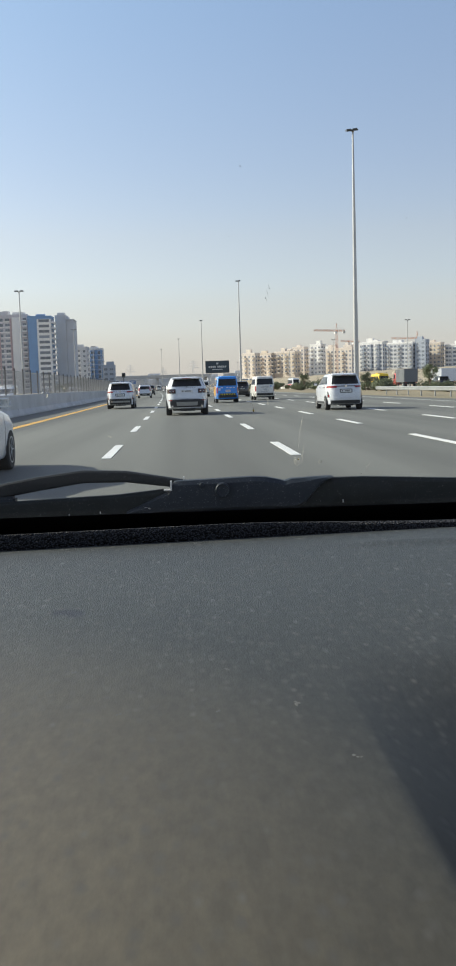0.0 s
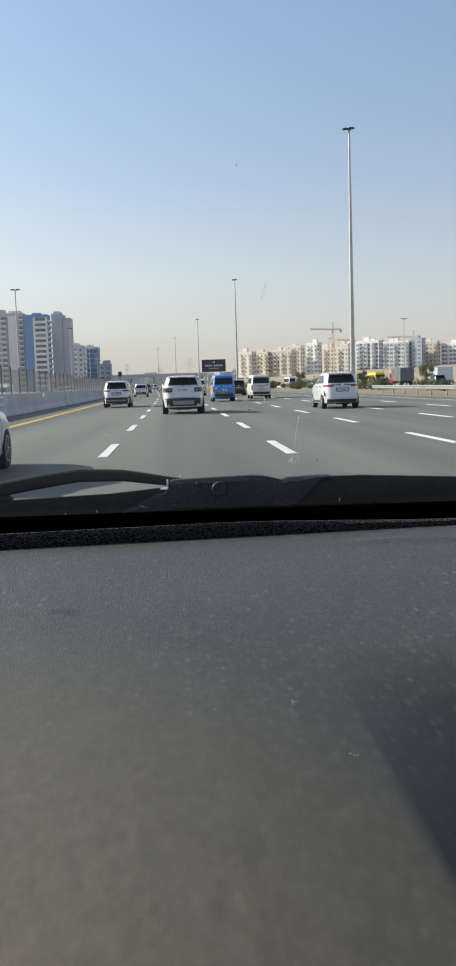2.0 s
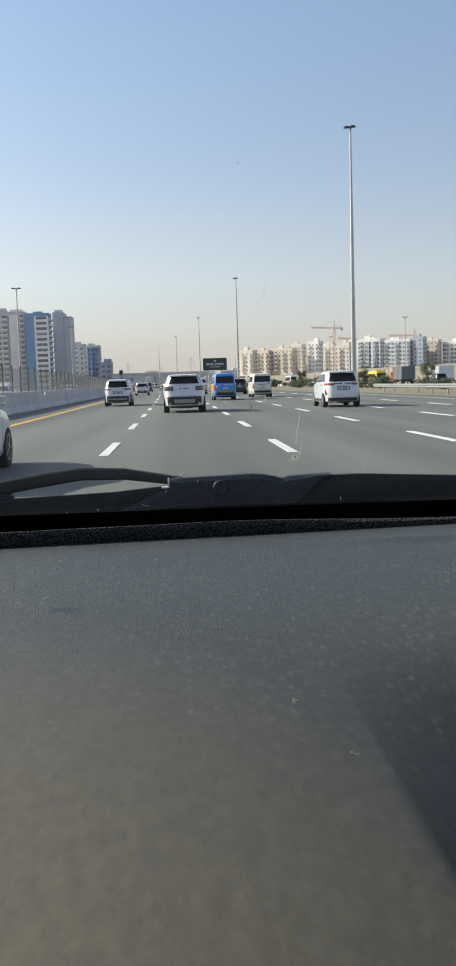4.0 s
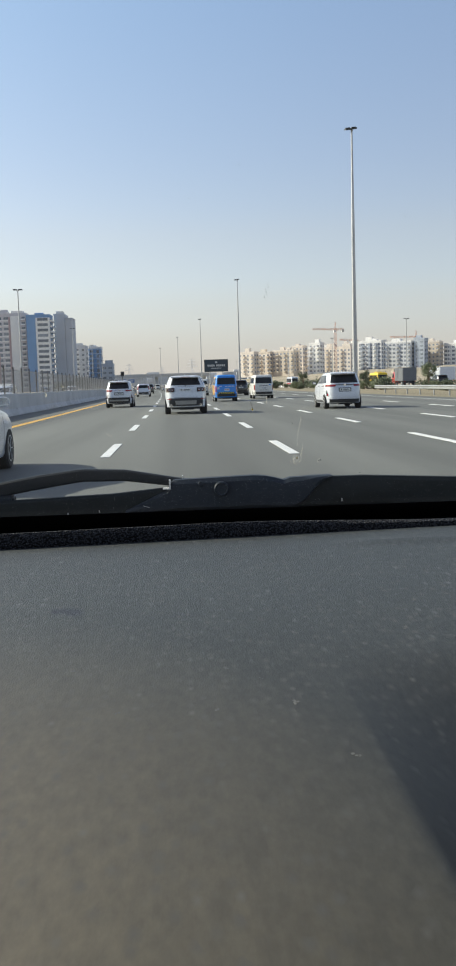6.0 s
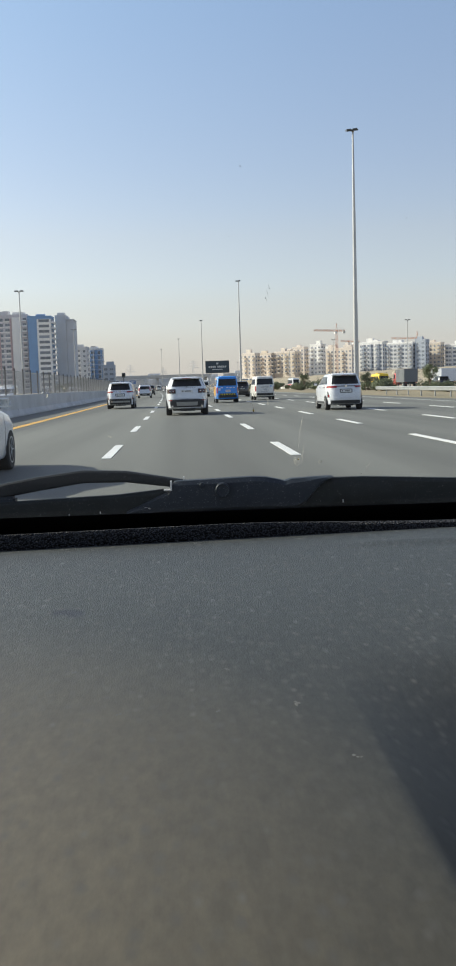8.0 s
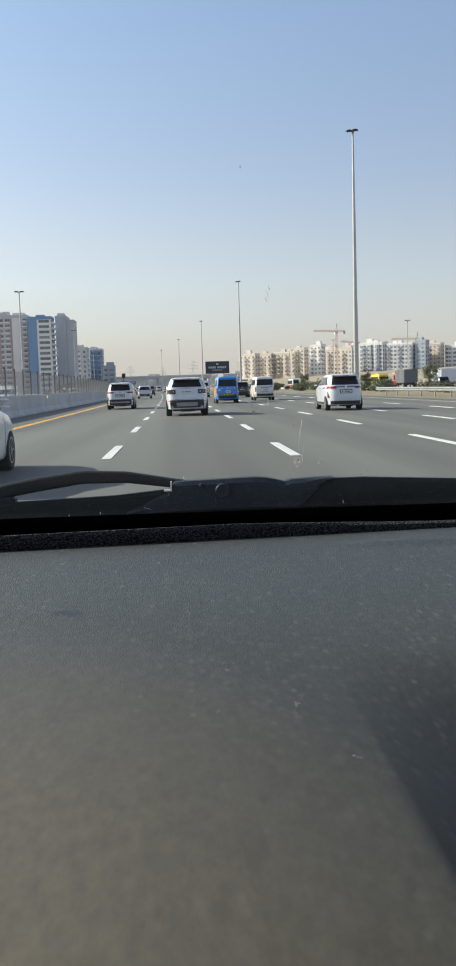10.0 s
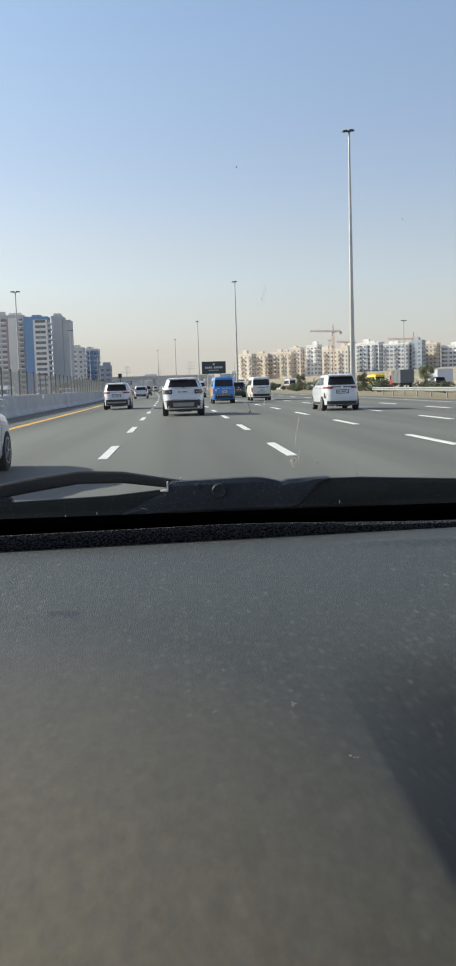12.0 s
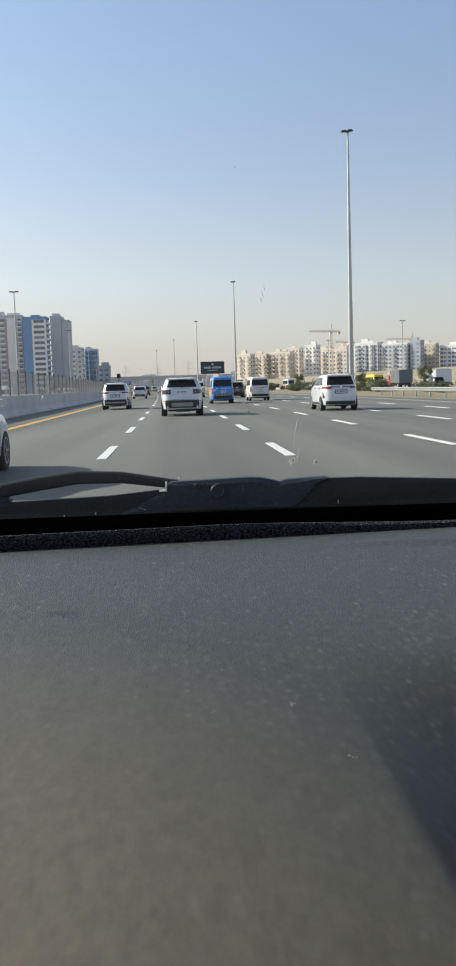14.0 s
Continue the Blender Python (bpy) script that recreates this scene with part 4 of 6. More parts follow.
def suv_mpv(m, label, paint=WHITE_PAINT, lamp=TAIL_RED, group="", cladding=False):
    """A tall family car with a sloping tail and slim lamps across it."""
    t = thing("suv", m, label, "car", group)
    sh = Shell([(0.25, 0.12, 4.28, 0.825), (0.29, 0.05, 4.36, 0.855), (0.56, 0.0, 4.42, 0.868), (0.85, 0.02, 4.42, 0.874), (1.00, 0.05, 4.30, 0.870),
                (1.12, 0.09, 3.80, 0.858), (1.18, 0.12, 3.48, 0.842), (1.38, 0.25, 3.02, 0.785), (1.56, 0.37, 2.62, 0.722), (1.62, 0.40, 2.44, 0.685),
                (1.67, 0.50, 2.2, 0.61), (1.70, 0.80, 1.9, 0.46)], 4.6)
    part("body", sh.mesh(56), paint, t, smooth=True)
    rear_panel(sh, "rear_window", -0.785, 0.785, 1.19, 1.565, TINT, t, 0.012, top=(-0.66, 0.66))
    rear_panel(sh, "bumper", -0.86, 0.86, 0.29, 0.64 if cladding else 0.44, TRIM, t, 0.03, "black plastic lower bumper")
    if cladding:
        rear_panel(sh, "skid_plate", -0.60, 0.60, 0.40, 0.50, ALLOY, t, 0.05, "silver skid plate")
    else:
        rear_panel(sh, "bumper_crease", -0.72, 0.72, 0.45, 0.57, paint, t, 0.035, top=(-0.80, 0.80))
    rear_panel(sh, "lamp_strip", -0.46, 0.46, 1.08, 1.115, CHROME if cladding else LENS_DARK, t, 0.02)
    for s in (-1, 1):
        rear_panel(sh, "tail_light", min(s * 0.44, s * 0.855), max(s * 0.44, s * 0.855), 1.02, 1.12, lamp, t, 0.025, "slim red rear lamp",
                   top=(min(s * 0.40, s * 0.845), max(s * 0.40, s * 0.845)))
        side_panel(sh, s, "lamp_wing", 0.10, 0.52, 1.03, 1.12, lamp, t, 0.012)
        rear_panel(sh, "bumper_vent", min(s * 0.73, s * 0.80), max(s * 0.73, s * 0.80), 0.58, 0.86, TRIM, t, 0.02,
                   top=(min(s * 0.785, s * 0.80), max(s * 0.785, s * 0.80)))
        rear_panel(sh, "reflector", min(s * 0.745, s * 0.78), max(s * 0.745, s * 0.78), 0.60, 0.70, TAIL_RED, t, 0.026)
        side_panel(sh, s, "side_window", 0.55, 2.0, 1.20, 1.55, TINT, t, top=(0.86, 2.0))
        side_panel(sh, s, "side_window", 2.07, 3.26, 1.20, 1.55, TINT, t, top=(2.07, 2.62))
        side_panel(sh, s, "belt_trim", 0.50, 3.30, 1.178, 1.198, CHROME, t, 0.01, "chrome strip below the side glass")
        side_panel(sh, s, "sill", 0.2, 4.2, 0.29, 0.46 if cladding else 0.40, TRIM, t, 0.015)
        part("roof_rail", bar(bmesh.new(), (s * 0.55, 0.8, 1.685), (s * 0.55, 2.1, 1.69), 0.02), TRIM, t)
    back = sh.rear(0, 0.88)
    part("plate_recess", boxed(-0.29, 0.29, back.y - 0.02, back.y + 0.03, 0.79, 0.97, 0.01), TRIM, t)
    plate_on(sh, t, 0.88, 0.50, 0.12)
    p = sh.rear(0, 1.10)
    part("badge", boxed(-0.07, 0.07, p.y - 0.035, p.y + 0.01, 1.055, 1.145, 0.02), CHROME, t)
    part("spoiler", boxed(-0.62, 0.62, 0.20, 0.62, 1.585, 1.64, 0.02), paint, t)
    part("brake_light", boxed(-0.16, 0.16, 0.212, 0.23, 1.59, 1.61), TAIL_RED, t)
    part("rear_wiper", bar(bmesh.new(), (0, 0.11, 1.20), (0.30, 0.14, 1.23), 0.012), TRIM, t)
    part("roof_fin", boxed(-0.025, 0.025, 0.8, 0.98, 1.68, 1.76, 0.012), paint, t)
    front_panel(sh, "windscreen", -0.75, 0.75, 1.14, 1.54, TINT, t, 0.01, top=(-0.64, 0.64))
    underbody(t, 0.58, 4.2)
    arches(sh, t, 0.85, 3.55, 0.335, cladding)
    wheels(t, 0.862, 0.85, 3.55, 0.335, 0.22)
    mirrors(sh, t, 3.05, 1.15, TRIM)
    doors(sh, t, (1.0, 2.03, 3.1), 0.5, 1.16)
    return t


def box_hatch(m, label):
    """An upright silver hatchback with tall lamps beside the rear window."""
    t = thing("hatchback", m, label, "car")
    sh = Shell([(0.26, 0.10, 3.95, 0.84), (0.32, 0.04, 4.04, 0.87), (0.55, 0.0, 4.1, 0.885), (0.80, 0.04, 4.1, 0.885), (0.95, 0.08, 3.98, 0.875),
                (1.0, 0.09, 3.35, 0.865), (1.06, 0.10, 3.2, 0.855), (1.5, 0.22, 2.6, 0.73), (1.57, 0.26, 2.4, 0.69), (1.62, 0.5, 2.0, 0.52)], 6)
    part("body", sh.mesh(), SILVER_PAINT, t, smooth=True)
    rear_panel(sh, "rear_window", -0.58, 0.58, 1.09, 1.47, TINT, t, 0.012, top=(-0.56, 0.56))
    rear_panel(sh, "bumper", -0.62, 0.62, 0.34, 0.58, TRIM, t, 0.03, "black plastic lower bumper")
    rear_panel(sh, "tailgate", -0.55, 0.55, 0.68, 1.05, SILVER_PAINT, t, 0.012)
    for s in (-1, 1):
        rear_panel(sh, "tail_light", min(s * 0.64, s * 0.80), max(s * 0.64, s * 0.80), 0.90, 1.36, TAIL_RED, t, 0.02, "tall red rear lamp",
                   top=(min(s * 0.60, s * 0.73), max(s * 0.60, s * 0.73)))
        rear_panel(sh, "reflector", min(s * 0.62, s * 0.80), max(s * 0.62, s * 0.80), 0.60, 0.66, TAIL_RED, t, 0.02)
        side_panel(sh, s, "side_window", 0.55, 3.0, 1.09, 1.46, TINT, t, top=(0.6, 2.55))
    plate_on(sh, t, 0.50, 0.5, 0.11)
    arches(sh, t, 0.72, 3.27, 0.32)
    wheels(t, 0.888, 0.72, 3.27, 0.32)
    mirrors(sh, t, 2.85, 1.04, TRIM)
    front_panel(sh, "windscreen", -0.76, 0.76, 1.04, 1.46, TINT, t, 0.01, top=(-0.66, 0.66))
    return t


def sedan(m, label):
    t = thing("sedan", m, label, "car")
    sh = Shell([(0.22, 0.15, 4.66, 0.85), (0.28, 0.06, 4.78, 0.885), (0.5, 0.0, 4.85, 0.91), (0.72, 0.03, 4.84, 0.92), (0.90, 0.06, 4.55, 0.90),
                (0.98, 0.12, 3.95, 0.88), (1.03, 0.55, 3.6, 0.86), (1.08, 0.75, 3.5, 0.84), (1.34, 1.45, 2.75, 0.70), (1.40, 1.6, 2.6, 0.65),
                (1.435, 1.85, 2.4, 0.5)], 5)
    part("body", sh.mesh(), WHITE_PAINT, t, smooth=True)
    rear_panel(sh, "rear_window", -0.72, 0.72, 1.06, 1.35, TINT, t, 0.012, top=(-0.58, 0.58))
    for s in (-1, 1):
        rear_panel(sh, "tail_light", min(s * 0.50, s * 0.88), max(s * 0.50, s * 0.88), 0.74, 0.88, TAIL_RED, t, 0.02, "wide red rear lamp")
        side_panel(sh, s, "side_window", 1.25, 2.25, 1.06, 1.33, TINT, t, top=(1.6, 2.25))
        side_panel(sh, s, "side_window", 2.31, 3.35, 1.06, 1.33, TINT, t, top=(2.31, 2.80))
        front_panel(sh, "headlight", min(s * 0.55, s * 0.86), max(s * 0.55, s * 0.86), 0.66, 0.80, LENS_CLEAR, t, 0.015, "clear headlamp")
        p = sh.rear(s * 0.5, 0.32)
        bm = lathe(bmesh.new(), [(0.055, -0.02), (0.055, 0.05), (0.04, 0.05), (0.04, 0.0)], 14)
        bmesh.ops.transform(bm, matrix=pose(p.x, p.y - 0.01, 0.30, 0, 0, -90), verts=bm.verts)
        part("exhaust", bm, CHROME, t)
    plate_on(sh, t, 0.76, 0.5, 0.11)
    part("spoiler", boxed(-0.62, 0.62, 0.10, 0.28, 1.02, 1.045, 0.01), WHITE_PAINT, t)
    front_panel(sh, "windscreen", -0.74, 0.74, 1.05, 1.34, TINT, t, 0.01, top=(-0.6, 0.6))
    front_panel(sh, "grille", -0.4, 0.4, 0.45, 0.66, TRIM, t, 0.015)
    arches(sh, t, 0.98, 3.76, 0.335)
    wheels(t, 0.918, 0.98, 3.76, 0.335, 0.23)
    mirrors(sh, t, 3.15, 1.05, WHITE_PAINT)
    doors(sh, t, (1.5, 2.28, 3.3), 0.4, 1.02)
    return t


def van(m, label, paint, side_paint=None, decals=False, group=""):
    """A tall boxy minibus with a wide rear window."""
    t = thing("minibus", m, label, "van", group)
    sh = Shell([(0.30, 0.08, 4.58, 0.81), (0.36, 0.03, 4.66, 0.835), (0.55, 0.0, 4.70, 0.845), (1.0, 0.02, 4.65, 0.845), (1.15, 0.04, 4.35, 0.84),
                (1.22, 0.05, 4.25, 0.835), (1.80, 0.14, 3.55, 0.755), (1.90, 0.17, 3.40, 0.73), (1.96, 0.25, 3.2, 0.68), (1.985, 0.5, 2.9, 0.52)], 9)
    part("body", sh.mesh(), paint, t, smooth=True)
    rear_panel(sh, "rear_window", -0.68, 0.68, 1.27, 1.76, TINT, t, 0.012, top=(-0.64, 0.64))
    rear_panel(sh, "bumper", -0.80, 0.80, 0.38, 0.56, TRIM, t, 0.05, "dark rear bumper")
    rear_panel(sh, "tailgate", -0.70, 0.70, 0.66, 1.22, paint, t, 0.012)
    underbody(t, 0.60, 4.5)
    if not decals:
        rear_panel(sh, "handle_strip", -0.34, 0.34, 1.045, 1.085, TRIM, t, 0.025, "dark strip with the tailgate handle")
        for x in (-0.33, -0.20, -0.07, 0.06, 0.19):
            rear_panel(sh, "lettering_bar", x, x + 0.09, 0.70, 0.74, INK, t, 0.02)
        rear_panel(sh, "sticker", 0.42, 0.60, 1.10, 1.17, BLUE_PAINT, t, 0.02)
    for s in (-1, 1):
        rear_panel(sh, "tail_light", min(s * 0.73, s * 0.81), max(s * 0.73, s * 0.81), 0.72, 1.14, TAIL_RED, t, 0.02, "upright red rear lamp")
        if side_paint:
            side_panel(sh, s, "side_stripe", 0.12, 4.3, 0.50, 1.22, side_paint, t, 0.006, "orange side panel")
            side_panel(sh, s, "roof_stripe", 0.22, 3.4, 1.74, 1.84, side_paint, t, 0.006, "orange side panel")
        side_panel(sh, s, "side_window", 0.35, 1.6, 1.28, 1.72, TINT, t, top=(0.4, 1.6))
        side_panel(sh, s, "side_window", 1.66, 2.9, 1.28, 1.72, TINT, t)
        side_panel(sh, s, "side_window", 2.97, 3.95, 1.28, 1.72, TINT, t, top=(2.97, 3.5))
    if decals:
        rear_panel(sh, "warning_panel", -0.60, 0.60, 0.565, 0.70, TRIM, t, 0.02, "black strip with yellow chevron bars")
        for k in range(9):
            x = -0.54 + 0.13 * k
            rear_panel(sh, "chevron", x, x + 0.05, 0.585, 0.68, CHEVRON, t, 0.028, top=(x + (0.04 if k < 4 else -0.04), x + 0.05 + (0.04 if k < 4 else -0.04)))
        for x in (-0.5, -0.1, 0.15, 0.4):
            rear_panel(sh, "lettering_bar", x, x + 0.18, 1.10, 1.15, PLATE, t, 0.02)
        rear_panel(sh, "notice", -0.66, -0.52, 0.92, 1.08, PLATE, t, 0.02)
    plate_on(sh, t, 0.88, 0.36, 0.16, 0.05)
    front_panel(sh, "windscreen", -0.76, 0.76, 1.22, 1.78, TINT, t, 0.01, top=(-0.68, 0.68))
    arches(sh, t, 0.95, 3.50, 0.32)
    wheels(t, 0.858, 0.95, 3.50, 0.32, 0.2, GALV)
    mirrors(sh, t, 3.9, 1.25, TRIM)
    doors(sh, t, (1.63, 2.93), 0.5, 1.2)
    return t


def coach(m, label, paint, stripe, length=7.0, h=2.65):
    """A bus with a row of side windows."""
    t = thing("bus", m, label, "bus")
    w = 1.05 if length < 8 else 1.22
    sh = Shell([(0.35, 0.05, length - 0.1, w - 0.06), (0.45, 0.0, length, w), (1.2, 0.0, length, w), (h - 0.35, 0.08, length - 0.25, w - 0.05),
                (h - 0.1, 0.15, length - 0.4, w - 0.12), (h, 0.4, length - 0.7, w - 0.3)], 12)
    part("body", sh.mesh(), paint, t, smooth=True)
    rear_panel(sh, "rear_window", -w * 0.75, w * 0.75, 1.4, h - 0.45, TINT, t, 0.012)
    rear_panel(sh, "bumper", -w * 0.92, w * 0.92, 0.38, 0.6, TRIM, t, 0.05)
    n = int((length - 1.2) / 1.0)
    for s in (-1, 1):
        for k in range(n):
            y = 0.5 + k * (length - 1.2) / n
            side_panel(sh, s, "side_window", y, y + (length - 1.2) / n - 0.1, 1.3, h - 0.5, TINT, t)
        side_panel(sh, s, "stripe", 0.2, length - 0.3, 0.75, 1.05, stripe, t)
        rear_panel(sh, "tail_light", min(s * w * 0.82, s * w * 0.92), max(s * w * 0.82, s * w * 0.92), 0.8, 1.15, TAIL_RED, t, 0.02)
    plate_on(sh, t, 0.85)
    front_panel(sh, "windscreen", -w * 0.85, w * 0.85, 1.2, h - 0.45, TINT, t, 0.012)
    part("roof_unit", boxed(-0.6, 0.6, length * 0.35, length * 0.6, h - 0.03, h + 0.14, 0.04), paint, t)
    arches(sh, t, length * 0.2, length * 0.78, 0.40)
    wheels(t, w - 0.02, length * 0.2, length * 0.78, 0.40, 0.26, GALV)
    return t


def truck(m, label, cab_paint, box_paint, length=8.0, h=3.2):
    t = thing("truck", m, label, "truck")
    cab = Shell([(0.5, length - 2.0, length - 0.05, 1.0), (0.6, length - 2.05, length, 1.1), (1.6, length - 2.05, length, 1.1),
                 (2.4, length - 2.0, length - 0.3, 1.02), (2.6, length - 1.9, length - 0.5, 0.9)], 9)
    part("cab", cab.mesh(), cab_paint, t, smooth=True)
    front_panel(cab, "windscreen", -0.9, 0.9, 1.6, 2.35, TINT, t, 0.012)
    for s in (-1, 1):
        side_panel(cab, s, "side_window", length - 1.4, length - 0.4, 1.6, 2.3, TINT, t, 0.012)
    bm = boxed(-1.18, 1.18, 0, length - 2.3, 0.95, h, 0.03)
    for k in range(7):
        y = 0.3 + k * (length - 2.9) / 6
        for s in (-1, 1):
            box(bm, min(s * 1.18, s * 1.22), max(s * 1.18, s * 1.22), y - 0.04, y + 0.04, 1.0, h - 0.05)
    part("cargo_box", bm, box_paint, t)
    bm = boxed(-0.45, 0.45, 0.1, length - 0.6, 0.6, 0.95)
    part("chassis", bm, TRIM, t)
    for s in (-1, 1):
        part("tail_light", boxed(s * 0.9 - 0.12, s * 0.9 + 0.12, -0.03, 0.05, 0.80, 0.93), TAIL_RED, t)
    part("rear_beam", boxed(-1.1, 1.1, -0.01, 0.12, 0.55, 0.78, 0.01), TRIM, t)
    wheels(t, 1.1, 1.4, length - 1.1, 0.48, 0.3, GALV)
    return t


def stand(x, y):
    """A place on the carriageway, headed along it."""
    return pose(bent(x, y), y, 0.02, 0, 0, math.degrees(math.atan(2 * y / BEND)))


suv_rover(stand(0.35, 41.5), "white compact SUV with black lower bumper and smoked lamps, driving ahead")
suv_mpv(stand(7.7, 42.5), "white seven-seat family SUV with slim red rear lamps")
suv_mpv(stand(-3.65, 59), "white tall SUV with dark rear glass in the inner lane", WHITE_PAINT, TAIL_RED, cladding=True)
box_hatch(stand(-3.65, 118), "silver boxy hatchback with tall red rear lamps beside a dark window")
sedan(stand(-3.75, 11.7), "white saloon car with wide red rear lamps and alloy rims")
van(stand(3.75, 69), "blue and orange minibus with yellow chevrons above its rear bumper", BLUE_PAINT, ORANGE_PAINT, True)
hi = van(stand(7.35, 77), "cream-white minibus with dark rear window and black bumper", CREAM_PAINT, group="white minibuses")
truck(stand(7.5, 123), "pale grey lorry behind the black SUV", GREY_PAINT, WHITE_PAINT, 6.0, 2.5)
suv_mpv(stand(7.35, 101), "black SUV with dark windows far ahead", BLACK_PAINT, LENS_DARK)
for x, y in ((3.5, 112), (3.8, 150), (7.2, 215), (0.3, 330), (10.6, 178)):
    copy_thing(hi, stand(x, y))
far_white = suv_mpv(stand(-3.6, 205), "white car small in the distance", WHITE_PAINT, TAIL_RED, "distant cars")
for x, y in ((0.4, 240), (-3.6, 310), (3.8, 290), (0.2, 420), (-3.6, 480), (7.2, 380), (3.7, 520), (0.3, 560), (-3.5, 620), (10.6, 340), (7.1, 600), (0.2, 700)):
    copy_thing(far_white, stand(x, y))
far_dark = suv_mpv(stand(-3.5, 165), "dark car small in the distance", BLACK_PAINT, TAIL_RED, "distant cars")
for x, y in ((0.3, 190), (-3.6, 260), (0.3, 370), (3.8, 430), (-3.5, 400), (-3.6, 545), (3.7, 610), (7.2, 470), (0.4, 640), (10.6, 520)):
    copy_thing(far_dark, stand(x, y))
for x, y, src in ((-14.5, 82, far_white), (-18, 104, hi), (-14.5, 140, far_white), (-22, 170, far_dark), (-14.5, 215, far_white), (-18, 66, far_white),
                  (-22, 122, hi), (-18, 188, far_white), (-14.5, 262, far_dark), (-18, 300, far_white)):
    copy_thing(src, stand(x, y) @ pose(0, 0, 0, 0, 0, 180))

coach(stand(40, 172), "yellow minibus on the service road with dark side windows", YELLOW_PAINT, INK)
coach(stand(44, 300), "white and red bus on the service road with dark windows", WHITE_PAINT, RED_PAINT, 10.5, 3.0)
truck(stand(41, 157), "lorry with red cab and grey covered load on the service road", RED_PAINT, GREY_PAINT)
truck(stand(41, 136), "white box lorry on the service road", WHITE_PAINT, WHITE_PAINT, 6.5, 2.9)
suv_mpv(stand(36.7, 124), "black SUV on the service road beside the white lorry", BLACK_PAINT, LENS_DARK)


# ---------------------------------------------------------------- buildings
def window_mesh(w, h, frame_mat, name):
    """One window: a proud frame round a dark pane, seen along +y, centred at its foot."""
    bm = bmesh.new()
    f = 0.09
    for a in ((-w / 2 - f, w / 2 + f, -0.06, 0.02, -f, 0), (-w / 2 - f, w / 2 + f, -0.06, 0.02, h, h + f),
              (-w / 2 - f, -w / 2, -0.06, 0.02, 0, h), (w / 2, w / 2 + f, -0.06, 0.02, 0, h), (-0.03, 0.03, -0.03, 0.02, 0, h)):
        box(bm, *a)
    box(bm, -w / 2, w / 2, -0.012, 0.01, 0, h, mi=1)
    me = bpy.data.meshes.new(name)
    bm.to_mesh(me)
    bm.free()
    me.materials.append(frame_mat)
    me.materials.append(PANE)
    return me


def balcony_mesh(w, d, slab_mat, rail_mat):
    bm = boxed(-w / 2, w / 2, -d, 0.02, -0.18, 0.0)
    box(bm, -w / 2, w / 2, -d, -d + 0.08, 0, 0.95, mi=1)
    box(bm, -w / 2, -w / 2 + 0.08, -d + 0.08, 0.02, 0, 0.95, mi=1)
    box(bm, w / 2 - 0.08, w / 2, -d + 0.08, 0.02, 0, 0.95, mi=1)
    me = bpy.data.meshes.new("balcony")
    bm.to_mesh(me)
    bm.free()
    me.materials.append(slab_mat)
    me.materials.append(rail_mat)
    return me


WIN = {"plain": window_mesh(1.5, 1.5, W_WHITE, "window"), "tall": window_mesh(1.7, 2.2, W_WHITE, "window"),
       "wide": window_mesh(2.5, 1.6, W_GREY, "window"), "door": window_mesh(2.0, 2.2, W_CREAM, "window"),
       "broad": window_mesh(2.9, 1.6, W_WHITE, "window"), "strip": window_mesh(6.4, 1.7, W_WHITE, "window")}
BALC = {"cream": balcony_mesh(2.9, 1.3, W_CREAM, W_TAN), "white": balcony_mesh(2.9, 1.3, W_WHITE, W_WHITE),
        "slate": balcony_mesh(2.9, 1.2, W_WHITE, W_SLATE), "rose": balcony_mesh(3.0, 1.4, W_PINK, W_WHITE)}


